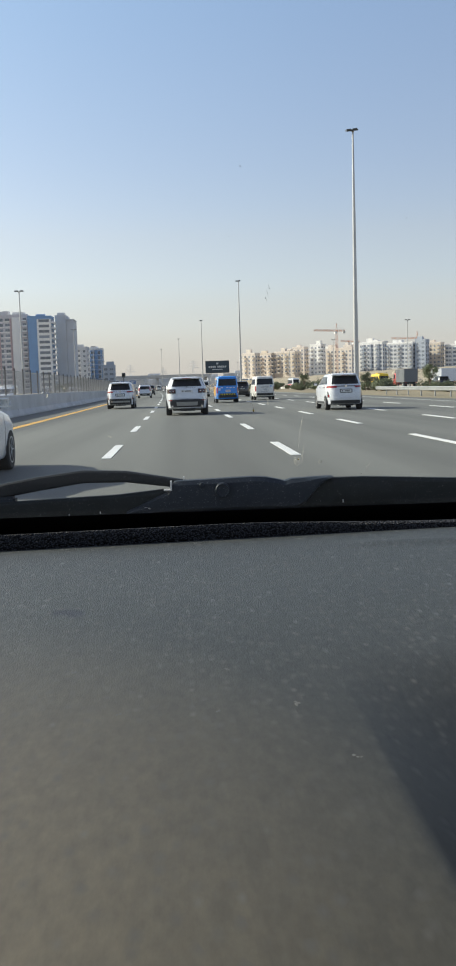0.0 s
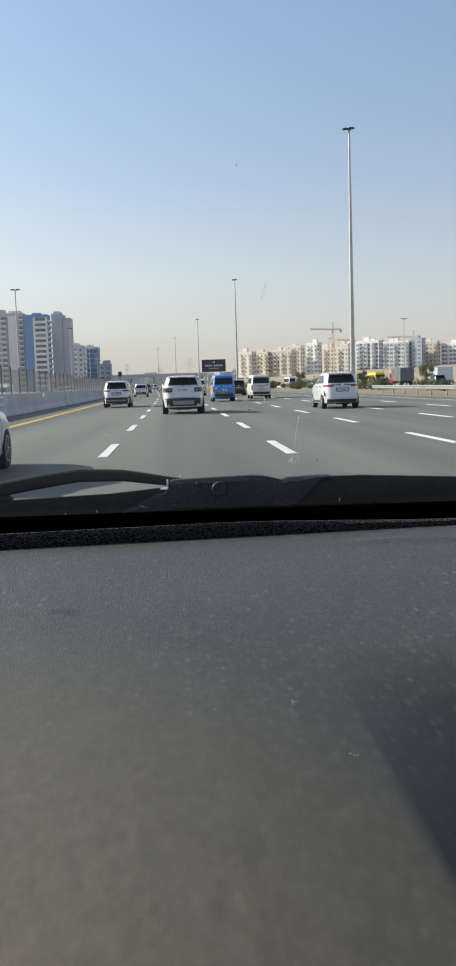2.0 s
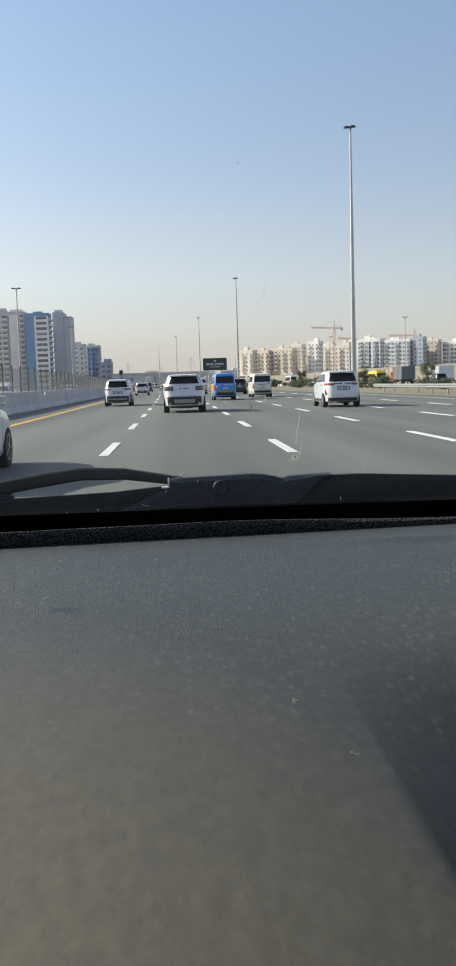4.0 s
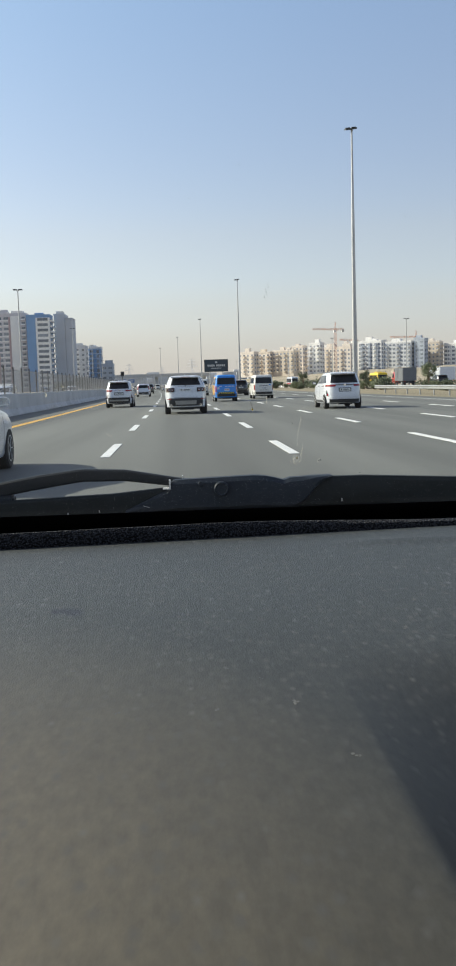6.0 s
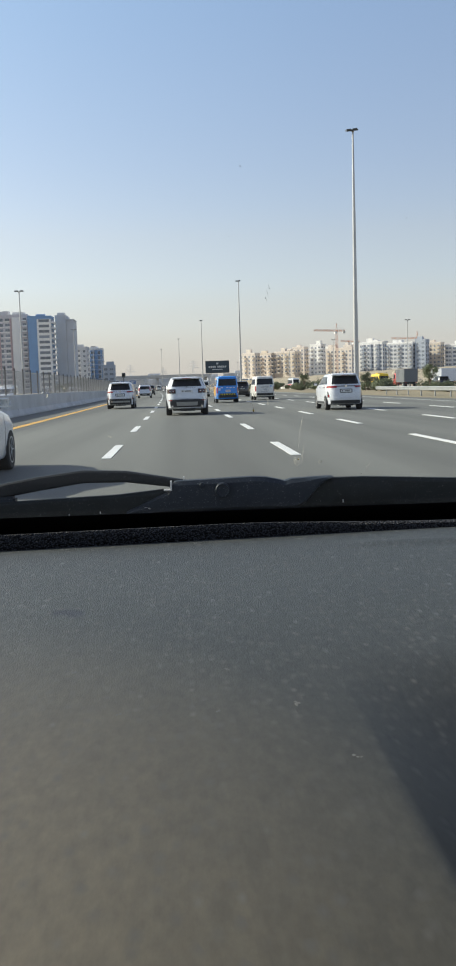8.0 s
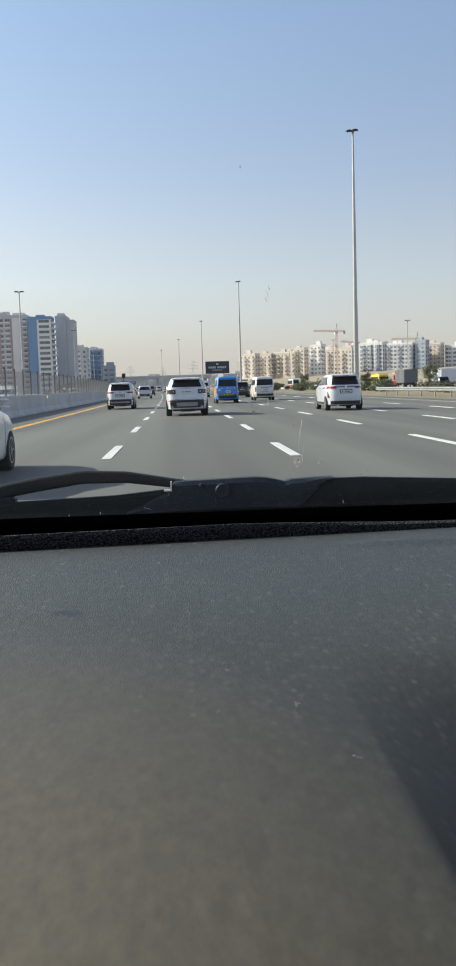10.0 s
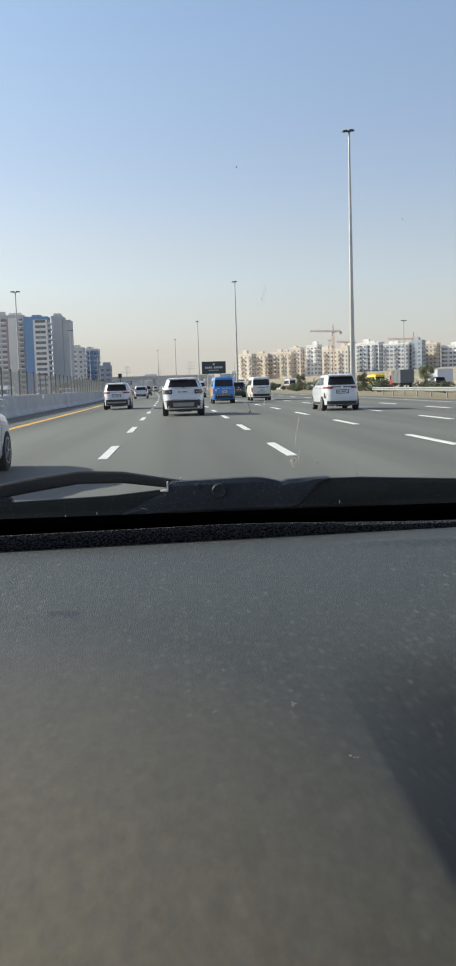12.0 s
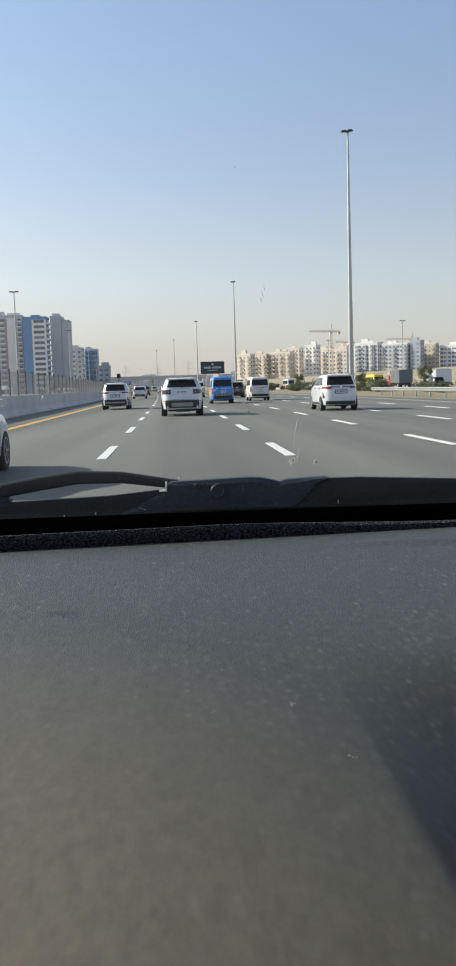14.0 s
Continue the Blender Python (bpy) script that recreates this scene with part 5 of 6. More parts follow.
def building(x0, x1, y, depth, z0, top, wall_mat, label, pattern, balcony="", side=-1, storey=3.3, band=None, bay=None, group="", side_windows=True, turn=0.0, side_pattern=None):
    """A block of flats: walls with floor bands, windows and balconies on the two faces turned to the road.
    pattern: the kinds of window of the columns in turn; b after a kind adds a balcony."""
    cx0, y_at = (x0 + x1) / 2, y
    rnd = random.Random(int(x0 * 10))
    if turn:
        span = x1 - x0
        w = 1.10 * span / math.cos(radians(turn)) * 0.82
        depth = max(6.0, 0.26 * span / abs(math.sin(radians(turn))))
    else:
        w = x1 - x0
    t = thing("apartment_building", pose(cx0, y_at, 0, 0, 0, turn), label, "building", group)
    x0, x1, y = -w / 2, w / 2, 0.0
    bm = boxed(x0, x1, y, y + depth, z0, top, 0.05)
    part("wall", bm, wall_mat, t)
    bm = bmesh.new()
    for a in ((x0 - 0.15, x1 + 0.15, y - 0.15, y + 0.25), (x0 - 0.15, x1 + 0.15, y + depth - 0.25, y + depth + 0.15),
              (x0 - 0.15, x0 + 0.25, y + 0.25, y + depth - 0.25), (x1 - 0.25, x1 + 0.15, y + 0.25, y + depth - 0.25)):
        box(bm, *a, top - 0.2, top + 1.0)
    part("parapet", bm, band or wall_mat, t)
    for k in range(max(1, int(w / 9))):
        cx = x0 + w * (0.25 + 0.5 * rnd.random())
        cw, ch = 1.6 + 1.5 * rnd.random(), 2.2 + 1.8 * rnd.random()
        part("stair_head", boxed(max(x0, cx - cw), min(x1, cx + cw), y + depth * 0.25 + 0.17 * k, y + depth * 0.6 + 0.17 * k, top - 0.1 - 0.02 * k, top + ch, 0.04), band or wall_mat, t)
    floors = max(2, int((top - z0 - 0.6) / storey))
    base = top - 0.4 - floors * storey

    def face(origin, pattern, length):
        cols = max(2, int(length / 3.4))
        step = length / cols
        for c in range(cols):
            kind = pattern[c % len(pattern)]
            for f in range(floors):
                z = base + f * storey + 0.75
                m = origin @ pose((c + 0.5) * step, 0, z)
                if kind == "-":
                    continue
                balc = kind.endswith("b")
                k = kind[:-1] if balc else kind
                wdw = new("window", WIN["door" if balc else k])
                wdw.parent, wdw.matrix_basis = t, m @ pose(0, 0, -0.55 if balc or k == "tall" else 0)
                if balc:
                    o = new("balcony", BALC[balcony])
                    o.parent, o.matrix_basis = t, m @ pose(0, 0, -0.6)

    face(pose(x0, y, 0), pattern, w)
    if side_windows:
        if side < 0:
            face(pose(x0, y + depth, 0, 0, 0, -90), side_pattern or pattern, depth)
        else:
            face(pose(x1, y, 0, 0, 0, 90), side_pattern or pattern, depth)
    if band:
        bm = bmesh.new()
        for f in range(1, floors + 1):
            z = base + f * storey
            box(bm, x0 - 0.12, x1 + 0.12, y - 0.12, y + depth + 0.12, z - 0.16, z + 0.02)
        part("floor_bands", bm, band, t)
    if bay:
        for c in range(bay[0]):
            cx = x0 + w * (c + 0.5) / bay[0] + (bay[3] if len(bay) > 3 else 0)
            part("bay", boxed(cx - bay[1] / 2, cx + bay[1] / 2, y - 0.7, y + 0.1, base, top - 1.0, 0.05), bay[2], t)
            for f in range(floors):
                o = new("window", WIN["strip" if bay[1] > 7 else "plain"])
                o.parent, o.matrix_basis = t, pose(cx, y - 0.7, base + f * storey + 0.75)
    return t


G = 6.3
building(47.6, 60.8, 760, 22, G, 26.0, W_CREAM, "cream low-rise flats with rows of small windows", ("plain", "plainb", "plain", "plainb"), "cream", side=1, turn=-45)
building(61.8, 75.0, 772, 22, G, 26.1, W_CREAM, "cream flats with open deep balconies", ("plainb", "plainb", "plain"), "cream", band=W_TAN, side=1, turn=-45)
building(75.5, 93.2, 760, 24, G, 26.7, W_TAN, "tan flats with shaded balconies", ("plain", "plainb"), "cream", band=W_CREAM, side=1, turn=-45)
building(94.0, 103.4, 780, 20, G, 30.8, W_CREAM, "cream taller flats with plain windows", ("plain", "plainb"), "cream", side=1, turn=-45)
building(104.4, 113.0, 748, 18, G, 31.5, W_WHITE, "white flats with stacked balconies", ("plainb", "plain"), "white", side=1, turn=-45)
building(113.6, 138.6, 755, 20, G, 28.0, W_CREAM, "wide cream flats with even rows of windows", ("plain", "plain", "plainb", "plain"), "cream", side=1, turn=-45)
building(139.0, 145.2, 790, 20, G, 31.5, W_CREAM, "narrow cream tower block of flats", ("plain",), "cream", side=1, turn=-45)
building(146.4, 164.0, 756, 20, G, 32.2, W_WHITE, "white flats with slate glass bays", ("tall", "tallb", "wide"), "slate", bay=(3, 2.2, W_SLATE), side=1, turn=-45)
building(164.6, 190.3, 765, 20, G, 31.5, W_GREY, "grey flats with broad windows", ("wide", "wide", "plainb"), "slate", band=W_WHITE, side=1, turn=-45)
building(190.8, 198.4, 750, 18, G, 33.0, W_SLATE, "narrow flats clad in slate grey", ("tall", "wide"), "slate", side=1, turn=-45)
building(198.9, 213.0, 760, 20, G, 30.7, W_TAN, "tan flats with pale floor bands", ("plain", "plainb", "plain"), "cream", band=W_CREAM, side=1, turn=-45)
building(216.0, 246.0, 745, 22, G, 28.5, W_WHITE, "long white flats with square openings", ("wide", "tall", "wide"), "white", band=W_WHITE, bay=(4, 2.0, W_WHITE), side=1, turn=-45)
building(248.0, 268.0, 775, 20, G, 33.0, W_CREAM, "cream flats behind the white block", ("plain", "plainb"), "cream", side=1, turn=-45)
building(84.0, 100.0, 830, 20, G, 27.5, W_GREY, "grey flats seen between nearer blocks", ("plain", "wide"), "slate", side_windows=False, turn=-45)
building(122.0, 137.0, 850, 20, G, 33.0, W_WHITE, "white flats rising behind a cream block", ("plain", "plain"), "white", side_windows=False, turn=-45)
building(168.0, 186.0, 850, 20, G, 36.5, W_WHITE, "pale flats rising behind a grey block", ("plain", "plain"), "white", side_windows=False, turn=-45)

corner = building(-140, -96.5, 600, 16, 0, 49.0, W_MAUVE, "mauve and white high-rise flats with stacked rose balconies",
                  ("broad", "tall", "broad", "-", "tall", "broad", "broad", "tall", "broad", "-", "-", "plainb"), "rose", 1, side_pattern=("plainb",))
for x in (-11.4, 3.4, 10.6):
    part("pilaster", boxed(x, x + 1.1, -0.35, 0.10, 0, 47.5, 0.05), W_PINK, corner, "rose-coloured vertical strip")
part("blank_wall", boxed(11.9, 17.6, -0.30, 0.10, 0, 48.2, 0.05), W_WHITE, corner, "plain pale wall between the windows")
for k in range(14):
    part("spandrel", boxed(-21.5, 10.5, -0.14, 0.08, 2.3 + 3.3 * k, 2.9 + 3.3 * k), W_WHITE, corner)
part("roof_house", boxed(12.0, 19.5, 2.85, 9.35, 48.87, 51.6, 0.1), W_WHITE, corner)
part("roof_house", boxed(2.0, 7.0, 3.45, 8.9, 48.85, 50.8, 0.1), W_GREY, corner)
part("water_tank", bar(bmesh.new(), (9.5, 5.0, 48.9), (9.5, 5.0, 51.0), 1.1, 1.1, 14), W_WHITE, corner)
building(-94.8, -80.2, 590, 14, 0, 47.0, W_BLUE, "blue high-rise flats with a white bay of wide windows", ("-",), "white", 1, bay=(1, 8.8, W_WHITE, 2.85),
         side_pattern=("plainb",))
slab = building(-79.8, -73.0, 606, 20, 0, 48.4, W_GREY, "grey high-rise slab with blank end walls", ("-",), "white", 1)
part("lower_wing", boxed(3.42, 8.2, 1.2, 19.0, 0, 46.2, 0.3), W_GREY, slab)
part("roof_edge", boxed(3.42, 8.4, 1.0, 19.2, 46.2, 46.8, 0.1), W_GREY, slab)
building(-71.6, -63.6, 640, 14, 0, 29.5, W_GREY, "pale mid-rise flats with balconies", ("plainb", "plain"), "white", 1)
building(-63.4, -54.8, 655, 14, 0, 29.0, W_BLUE, "blue and white banded mid-rise flats", ("wide", "tall"), "white", 1, band=W_WHITE)
building(-53.6, -45.6, 640, 12, 0, 16.8, W_SLATE, "low slate-coloured building beside taller flats", ("wide",), "white", 1)

# far low city on the horizon
rnd = random.Random(31)
bm = bmesh.new()
for k in range(340):                                # sheds, yards and low roofs where the road runs into the town
    y = rnd.uniform(900, 1500)
    x = rnd.uniform(-0.20, 0.17) * y - 60
    w_, d_, h_ = rnd.uniform(4, 18), rnd.uniform(6, 20), rnd.choice((3, 4, 5, 6, 7, 8, 10, 13)) * rnd.uniform(0.8, 1.25) * y / 1100
    if abs(x + w_ / 2 - bent(4, y)) > 22 or y > 1250:
        box(bm, x, x + w_, y, y + d_, -0.5, h_)
tagged(part("town_edge", bm, TOWN_GREY), "grey sheds and low roofs ahead of the motorway", "buildings", kind="stuff")
rnd = random.Random(5)
bm = bmesh.new()
for k in range(900):
    x = rnd.uniform(-1500, 1400)
    y = rnd.uniform(1500, 3600)
    w_, d_, h_ = rnd.uniform(8, 40), rnd.uniform(10, 30), rnd.choice((5, 6, 8, 9, 10, 12, 15, 19, 26)) * rnd.uniform(0.8, 1.3) * y / 2000
    box(bm, x, x + w_, y, y + d_, -0.5, h_)
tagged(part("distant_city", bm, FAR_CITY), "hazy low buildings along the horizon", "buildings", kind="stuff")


def crane(x, y, h, jib, back, turn):
    t = thing("tower_crane", pose(x, y, G, 0, 0, turn), "red-orange lattice tower crane standing over flats", "crane")

    def lattice(a, b, s, n):
        bm = bmesh.new()
        a, b = Vector(a), Vector(b)
        d = (b - a).normalized()
        u = d.orthogonal().normalized()
        v = d.cross(u)
        legs = [u * s + v * s, u * s - v * s, -u * s - v * s, -u * s + v * s]
        for q in legs:
            bar(bm, a + q, b + q, 0.09, 0.09, 4)
        for i in range(n):
            p0, p1 = a + (b - a) * i / n, a + (b - a) * (i + 1) / n
            for k in range(4):
                bar(bm, p0 + legs[k], p1 + legs[(k + 1) % 4], 0.045, 0.045, 4)
        return bm

    part("mast", lattice((0, 0, 0), (0, 0, h), 0.75, int(h / 2.5)), CRANE_PAINT, t)
    part("jib", lattice((0, 0, h), (-jib, 0, h + 0.6), 0.5, int(jib / 2.2)), CRANE_PAINT, t)
    part("counter_jib", lattice((0, 0, h), (back, 0, h), 0.5, 4), CRANE_PAINT, t)
    part("apex", bar(bar(bmesh.new(), (0.6, 0, h), (0, 0, h + 6), 0.18, 0.12, 5), (-0.6, 0, h), (0, 0, h + 6), 0.18, 0.12, 5), CRANE_PAINT, t)
    part("tie", bar(bar(bmesh.new(), (0, 0, h + 6), (-jib * 0.7, 0, h + 0.9), 0.06, 0.06, 4), (0, 0, h + 6), (back * 0.9, 0, h + 0.4), 0.06, 0.06, 4), PYLON, t)
    part("counterweight", boxed(back - 1.8, back, -1, 1, h - 2.2, h - 0.2, 0.05), CONCRETE, t)
    part("cabin", boxed(-1.6, -0.1, -0.9, 0.9, h - 2.4, h - 0.4, 0.08), W_WHITE, t)
    return t


crane(125, 742, 36, 19, 7, 8)
crane(205, 800, 31, 22, 6, -12)
crane(152, 812, 30, 15, 6, 30)


def pylon(x, y, h=46):
    t = thing("electricity_pylon", pose(x, y, 0), "grey lattice electricity pylon on the horizon", "pylon", "pylons")
    bm = bmesh.new()
    for sx, sy in ((-1, -1), (1, -1), (1, 1), (-1, 1)):
        bar(bm, (sx * 4, sy * 4, 0), (sx * 0.9, sy * 0.9, h * 0.72), 0.22, 0.2, 4)
        bar(bm, (sx * 0.9, sy * 0.9, h * 0.72), (0, 0, h), 0.2, 0.15, 4)
    for i in range(7):
        za, zb = h * 0.72 * i / 7, h * 0.72 * (i + 1) / 7
        ra, rb = 4 - 3.1 * i / 7, 4 - 3.1 * (i + 1) / 7
        bar(bm, (-ra, -ra, za), (rb, -rb, zb), 0.12, 0.12, 4)
        bar(bm, (ra, -ra, za), (-rb, -rb, zb), 0.12, 0.12, 4)
    part("tower", bm, PYLON, t)
    for z, r in ((0.70, 9), (0.80, 7.5), (0.90, 6)):
        bm = bar(bmesh.new(), (-r, 0, h * z), (r, 0, h * z), 0.2, 0.2, 4)
        bar(bm, (-r, 0, h * z), (0, 0, h * (z + 0.05)), 0.15, 0.15, 4)
        bar(bm, (r, 0, h * z), (0, 0, h * (z + 0.05)), 0.15, 0.15, 4)
        part("cross_arm", bm, PYLON, t)
    return t


for x, y in ((-165, 1450), (-95, 1750), (20, 1550), (-240, 1900), (-40, 2100)):
    pylon(x, y)


def billboard(x, y):
    t = thing("billboard", pose(x, y, 0), "dark blue roadside billboard with pale lettering on steel legs", "billboard")
    part("panel", boxed(-5.6, 5.6, -0.2, 0.2, 7.6, 13.2, 0.05), BOARD, t)
    bm = bmesh.new()
    for a in ((-5.75, -5.6, 7.45, 13.35), (5.6, 5.75, 7.45, 13.35)):
        box(bm, a[0], a[1], -0.28, 0.25, a[2], a[3])
    box(bm, -5.6, 5.6, -0.28, 0.25, 7.45, 7.6)
    box(bm, -5.6, 5.6, -0.28, 0.25, 13.2, 13.35)
    part("frame", bm, LAMP_DARK, t)
    bm = bmesh.new()
    for k, (a, b) in enumerate(((-4.2, -3.5), (-3.3, -2.6), (-2.4, -1.7), (-1.5, -0.8), (0, 0.7), (0.9, 1.6), (1.8, 2.5), (2.7, 3.4), (3.6, 4.2))):
        box(bm, a, b, -0.23, -0.205, 10.0, 10.9)
    box(bm, -2.5, 2.5, -0.23, -0.205, 9.0, 9.3)
    box(bm, -0.5, 0.5, -0.23, -0.205, 11.6, 12.4)
    part("lettering_bars", bm, BOARD_TEXT, t)
    for x_ in (-3, 3):
        part("leg", bar(bmesh.new(), (x_, 0.1, 0), (x_, 0.1, 7.5), 0.3, 0.3, 10), GALV, t)
    return t


billboard(17.5, 450)


def flyover(x0, x1, y, z):
    t = tagged(new("flyover"), "grey concrete road bridge across the distance", "bridge", kind="structure")
    part("deck", boxed(x0, x1, y, y + 12, z, z + 1.8, 0.1), CONCRETE, t)
    for yy in (y - 0.05, y + 11.8):
        part("parapet", boxed(x0, x1, yy, yy + 0.25, z + 1.8, z + 2.8), CONCRETE, t)
    n = int((x1 - x0) / 38)
    for k in range(n + 1):
        x = x0 + 4 + (x1 - x0 - 8) * k / n
        part("pier", boxed(x - 1.1, x + 1.1, y + 3, y + 9, 0, z - 0.003, 0.1), CONCRETE, t)
    return t


flyover(-300, 24, 760, 8.6)


def sign_gantry(y, x0, x1, h=6.2):
    t = thing("sign_gantry", pose(0, 0, 0), "blue road signs on a steel gantry over the motorway", "road sign")
    for x in (x0, x1):
        part("leg", bar(bmesh.new(), (x, y, 0), (x, y, h + 1.6), 0.25, 0.22, 8), GALV, t)
    bm = bmesh.new()
    for z in (h, h + 1.5):
        bar(bm, (x0, y, z), (x1, y, z), 0.15, 0.15, 6)
    for k in range(16):
        a = x0 + (x1 - x0) * k / 16
        bar(bm, (a, y, h + (k % 2) * 1.5), (a + (x1 - x0) / 16, y, h + (1 - k % 2) * 1.5), 0.08, 0.08, 4)
    part("truss", bm, GALV, t)
    for c, w_ in ((0.22, 5.5), (0.5, 6.5), (0.78, 5.5)):
        x = x0 + (x1 - x0) * c
        s = part("sign_panel", boxed(x - w_ / 2, x + w_ / 2, y - 0.35, y - 0.26, h - 0.9, h + 2.3, 0.03), SIGN_BLUE, t)
        bm = bmesh.new()
        for k in range(3):
            box(bm, x - w_ * 0.38, x + w_ * (0.2 + 0.08 * k), y - 0.372, y - 0.352, h - 0.3 + 0.8 * k, h + 0.1 + 0.8 * k)
        part("lettering_bars", bm, PLATE, s)
    return t


sign_gantry(880, bent(-9, 880), bent(20, 880))


def roadside_camera(x, y):
    t = thing("speed_camera", pose(bent(x, y), y, 0), "dark speed camera box on a steel post by the fence", "traffic camera")
    part("post", bar(bmesh.new(), (0, 0, 0), (0, 0, 3.9), 0.11, 0.09, 10), LAMP_DARK, t, smooth=True)
    part("base_plate", boxed(-0.25, 0.25, -0.25, 0.25, 0, 0.04), GALV, t)
    box_ = part("housing", boxed(-0.42, 0.42, -0.35, 0.35, 3.9, 5.0, 0.06), LAMP_DARK, t)
    part("lens", boxed(-0.22, 0.22, -0.365, -0.352, 4.2, 4.7, 0.004), TINT, box_)
    return t


roadside_camera(-9.9, 222)


# ---------------------------------------------------------------- shrubs
def shrub_meshes(seed, size):
    """Leaf sprays round several uneven centres, over a few thin stems."""
    r = random.Random(seed)
    lobes = [(Vector((r.uniform(-1, 1) * size * 0.8, r.uniform(-1, 1) * size * 0.6, size * r.uniform(0.35, 1.05))), size * r.uniform(0.28, 0.55)) for _ in range(9)]
    wood = bmesh.new()
    for c, s in lobes:
        bar(wood, (c.x * 0.1, c.y * 0.1, 0), c, 0.05 * size, 0.015, 5)
    leaves = bmesh.new()
    for c, s in lobes:
        for _ in range(150):
            d = Vector((r.gauss(0, 1), r.gauss(0, 1), r.gauss(0, 1))).normalized()
            p = c + d * s * r.uniform(0.5, 1.12)
            if p.z < 0.05:
                continue
            a = Vector((r.gauss(0, 1), r.gauss(0, 1), r.gauss(0, 1))).normalized() * size * 0.085
            b = a.cross(d).normalized() * size * 0.05
            leaves.faces.new([leaves.verts.new(p + q) for q in (a, b, -a, -b)])
    return wood, leaves


shrubs = []
for k in range(3):
    t = thing("shrub", pose(0, 0, 0), "dusty green roadside bush with loose leafy outline", "shrub", "bushes along the verge")
    wood, leaves = shrub_meshes(11 + k, 1.5)
    part("stems", wood, BARK, t)
    part("foliage", leaves, LEAF, t)
    shrubs.append(t)


def young_tree(x, y, h, seed):
    """A slim trunk that forks into limbs, under an open crown of leaf sprays."""
    t = thing("tree", pose(bent(x, y), y, ground_z(bent(x, y), y), 0, 0, seed * 70), "young roadside tree with thin trunk and dusty olive crown", "tree",
              "young trees on the verge")
    r = random.Random(seed)
    wood, leaves = bmesh.new(), bmesh.new()
    bar(wood, (0, 0, -0.05), (0.06, 0.02, h * 0.42), 0.075, 0.05, 8)
    tips = []
    for k in range(9):
        a = 2 * math.pi * k / 9 + r.uniform(-0.3, 0.3)
        reach, up = h * r.uniform(0.12, 0.30), h * r.uniform(0.55, 0.92)
        tip = Vector((math.cos(a) * reach, math.sin(a) * reach, up))
        bar(wood, (0.05, 0.02, h * r.uniform(0.28, 0.42)), tip, 0.032, 0.010, 5)
        tips.append(tip)
    for tip in tips + [tip * 0.8 + Vector((0, 0, h * 0.12)) for tip in tips]:
        s = h * r.uniform(0.10, 0.19)
        for _ in range(120):
            d = Vector((r.gauss(0, 1), r.gauss(0, 1), r.gauss(0, 0.8))).normalized()
            p = tip + d * s * r.uniform(0.3, 1.15)
            a = Vector((r.gauss(0, 1), r.gauss(0, 1), r.gauss(0, 1))).normalized() * 0.075
            b = a.cross(d).normalized() * 0.035
            leaves.faces.new([leaves.verts.new(p + q) for q in (a, b, -a, -b)])
    part("trunk", wood, BARK, t)
    part("crown", leaves, LEAF, t)
    return t


for x, y, h, seed in ((28.0, 101, 3.0, 5), (27.2, 130, 2.7, 9), (26.0, 178, 3.2, 14)):
    young_tree(x, y, h, seed)
SPOTS = []
rnd = random.Random(3)
for k in range(38):
    y = 92 + k * 6.2 + rnd.uniform(-2, 2)
    SPOTS.append((rnd.uniform(23, 30.5), y, rnd.uniform(0.40, 0.95) if y < 205 else rnd.uniform(0.5, 1.0)))
for k in range(26):
    y = 150 + k * 16 + rnd.uniform(-5, 5)
    SPOTS.append((rnd.uniform(48, 62), y, rnd.uniform(0.5, 1.0)))
for k in range(9):
    SPOTS.append((-24 - 5 * rnd.random() - (k % 3) * 6, 400 + 14 * k, rnd.uniform(2.0, 3.4)))
for k, (x, y, s) in enumerate(SPOTS):
    m = pose(bent(x, y), y, ground_z(bent(x, y), y), 0, 0, rnd.uniform(0, 360)) @ Matrix.Diagonal((s * 1.25, s * 1.25, s, 1))
    if k < 3:
        shrubs[k].matrix_basis = m
    else:
        o = copy_thing(shrubs[k % 3], Matrix())
        o.matrix_basis = m


rnd = random.Random(8)
bm = bmesh.new()
for k in range(420):
    y = rnd.uniform(150, 520)
    sx = rnd.uniform(56, 112)
    x = bent(sx, y)
    r_ = rnd.uniform(0.25, 0.9) * (1.6 if k % 9 == 0 else 1.0)
    z = ground_z(x, y)
    ring = [bm.verts.new((x + r_ * rnd.uniform(0.7, 1.2) * math.cos(a), y + r_ * rnd.uniform(0.7, 1.2) * math.sin(a), z - 0.3))
            for a in (0.2, 1.2, 2.3, 3.3, 4.4, 5.4)]
    top = [bm.verts.new((x + 0.55 * (v.co.x - x) + rnd.uniform(-0.1, 0.1), y + 0.55 * (v.co.y - y), z + r_ * rnd.uniform(0.35, 0.75))) for v in ring]
    for i in range(6):
        bm.faces.new((ring[i], ring[(i + 1) % 6], top[(i + 1) % 6], top[i]))
    bm.faces.new(top)
tagged(part("rubble", bm, ROCK), "pale rubble and rocks strewn over the sandy bank", "rubble", kind="stuff")


# ---------------------------------------------------------------- the car that carries the camera
own = thing("car_interior", pose(0, 0, 0), "car cabin with dusty dark grey dashboard and clear windscreen", "car")
EDGE = lambda x: 1.013 + 0.10 * x


def ease(a, b, v):
    u = min(1, max(0, (v - a) / (b - a)))
    return u * u * (3 - 2 * u)


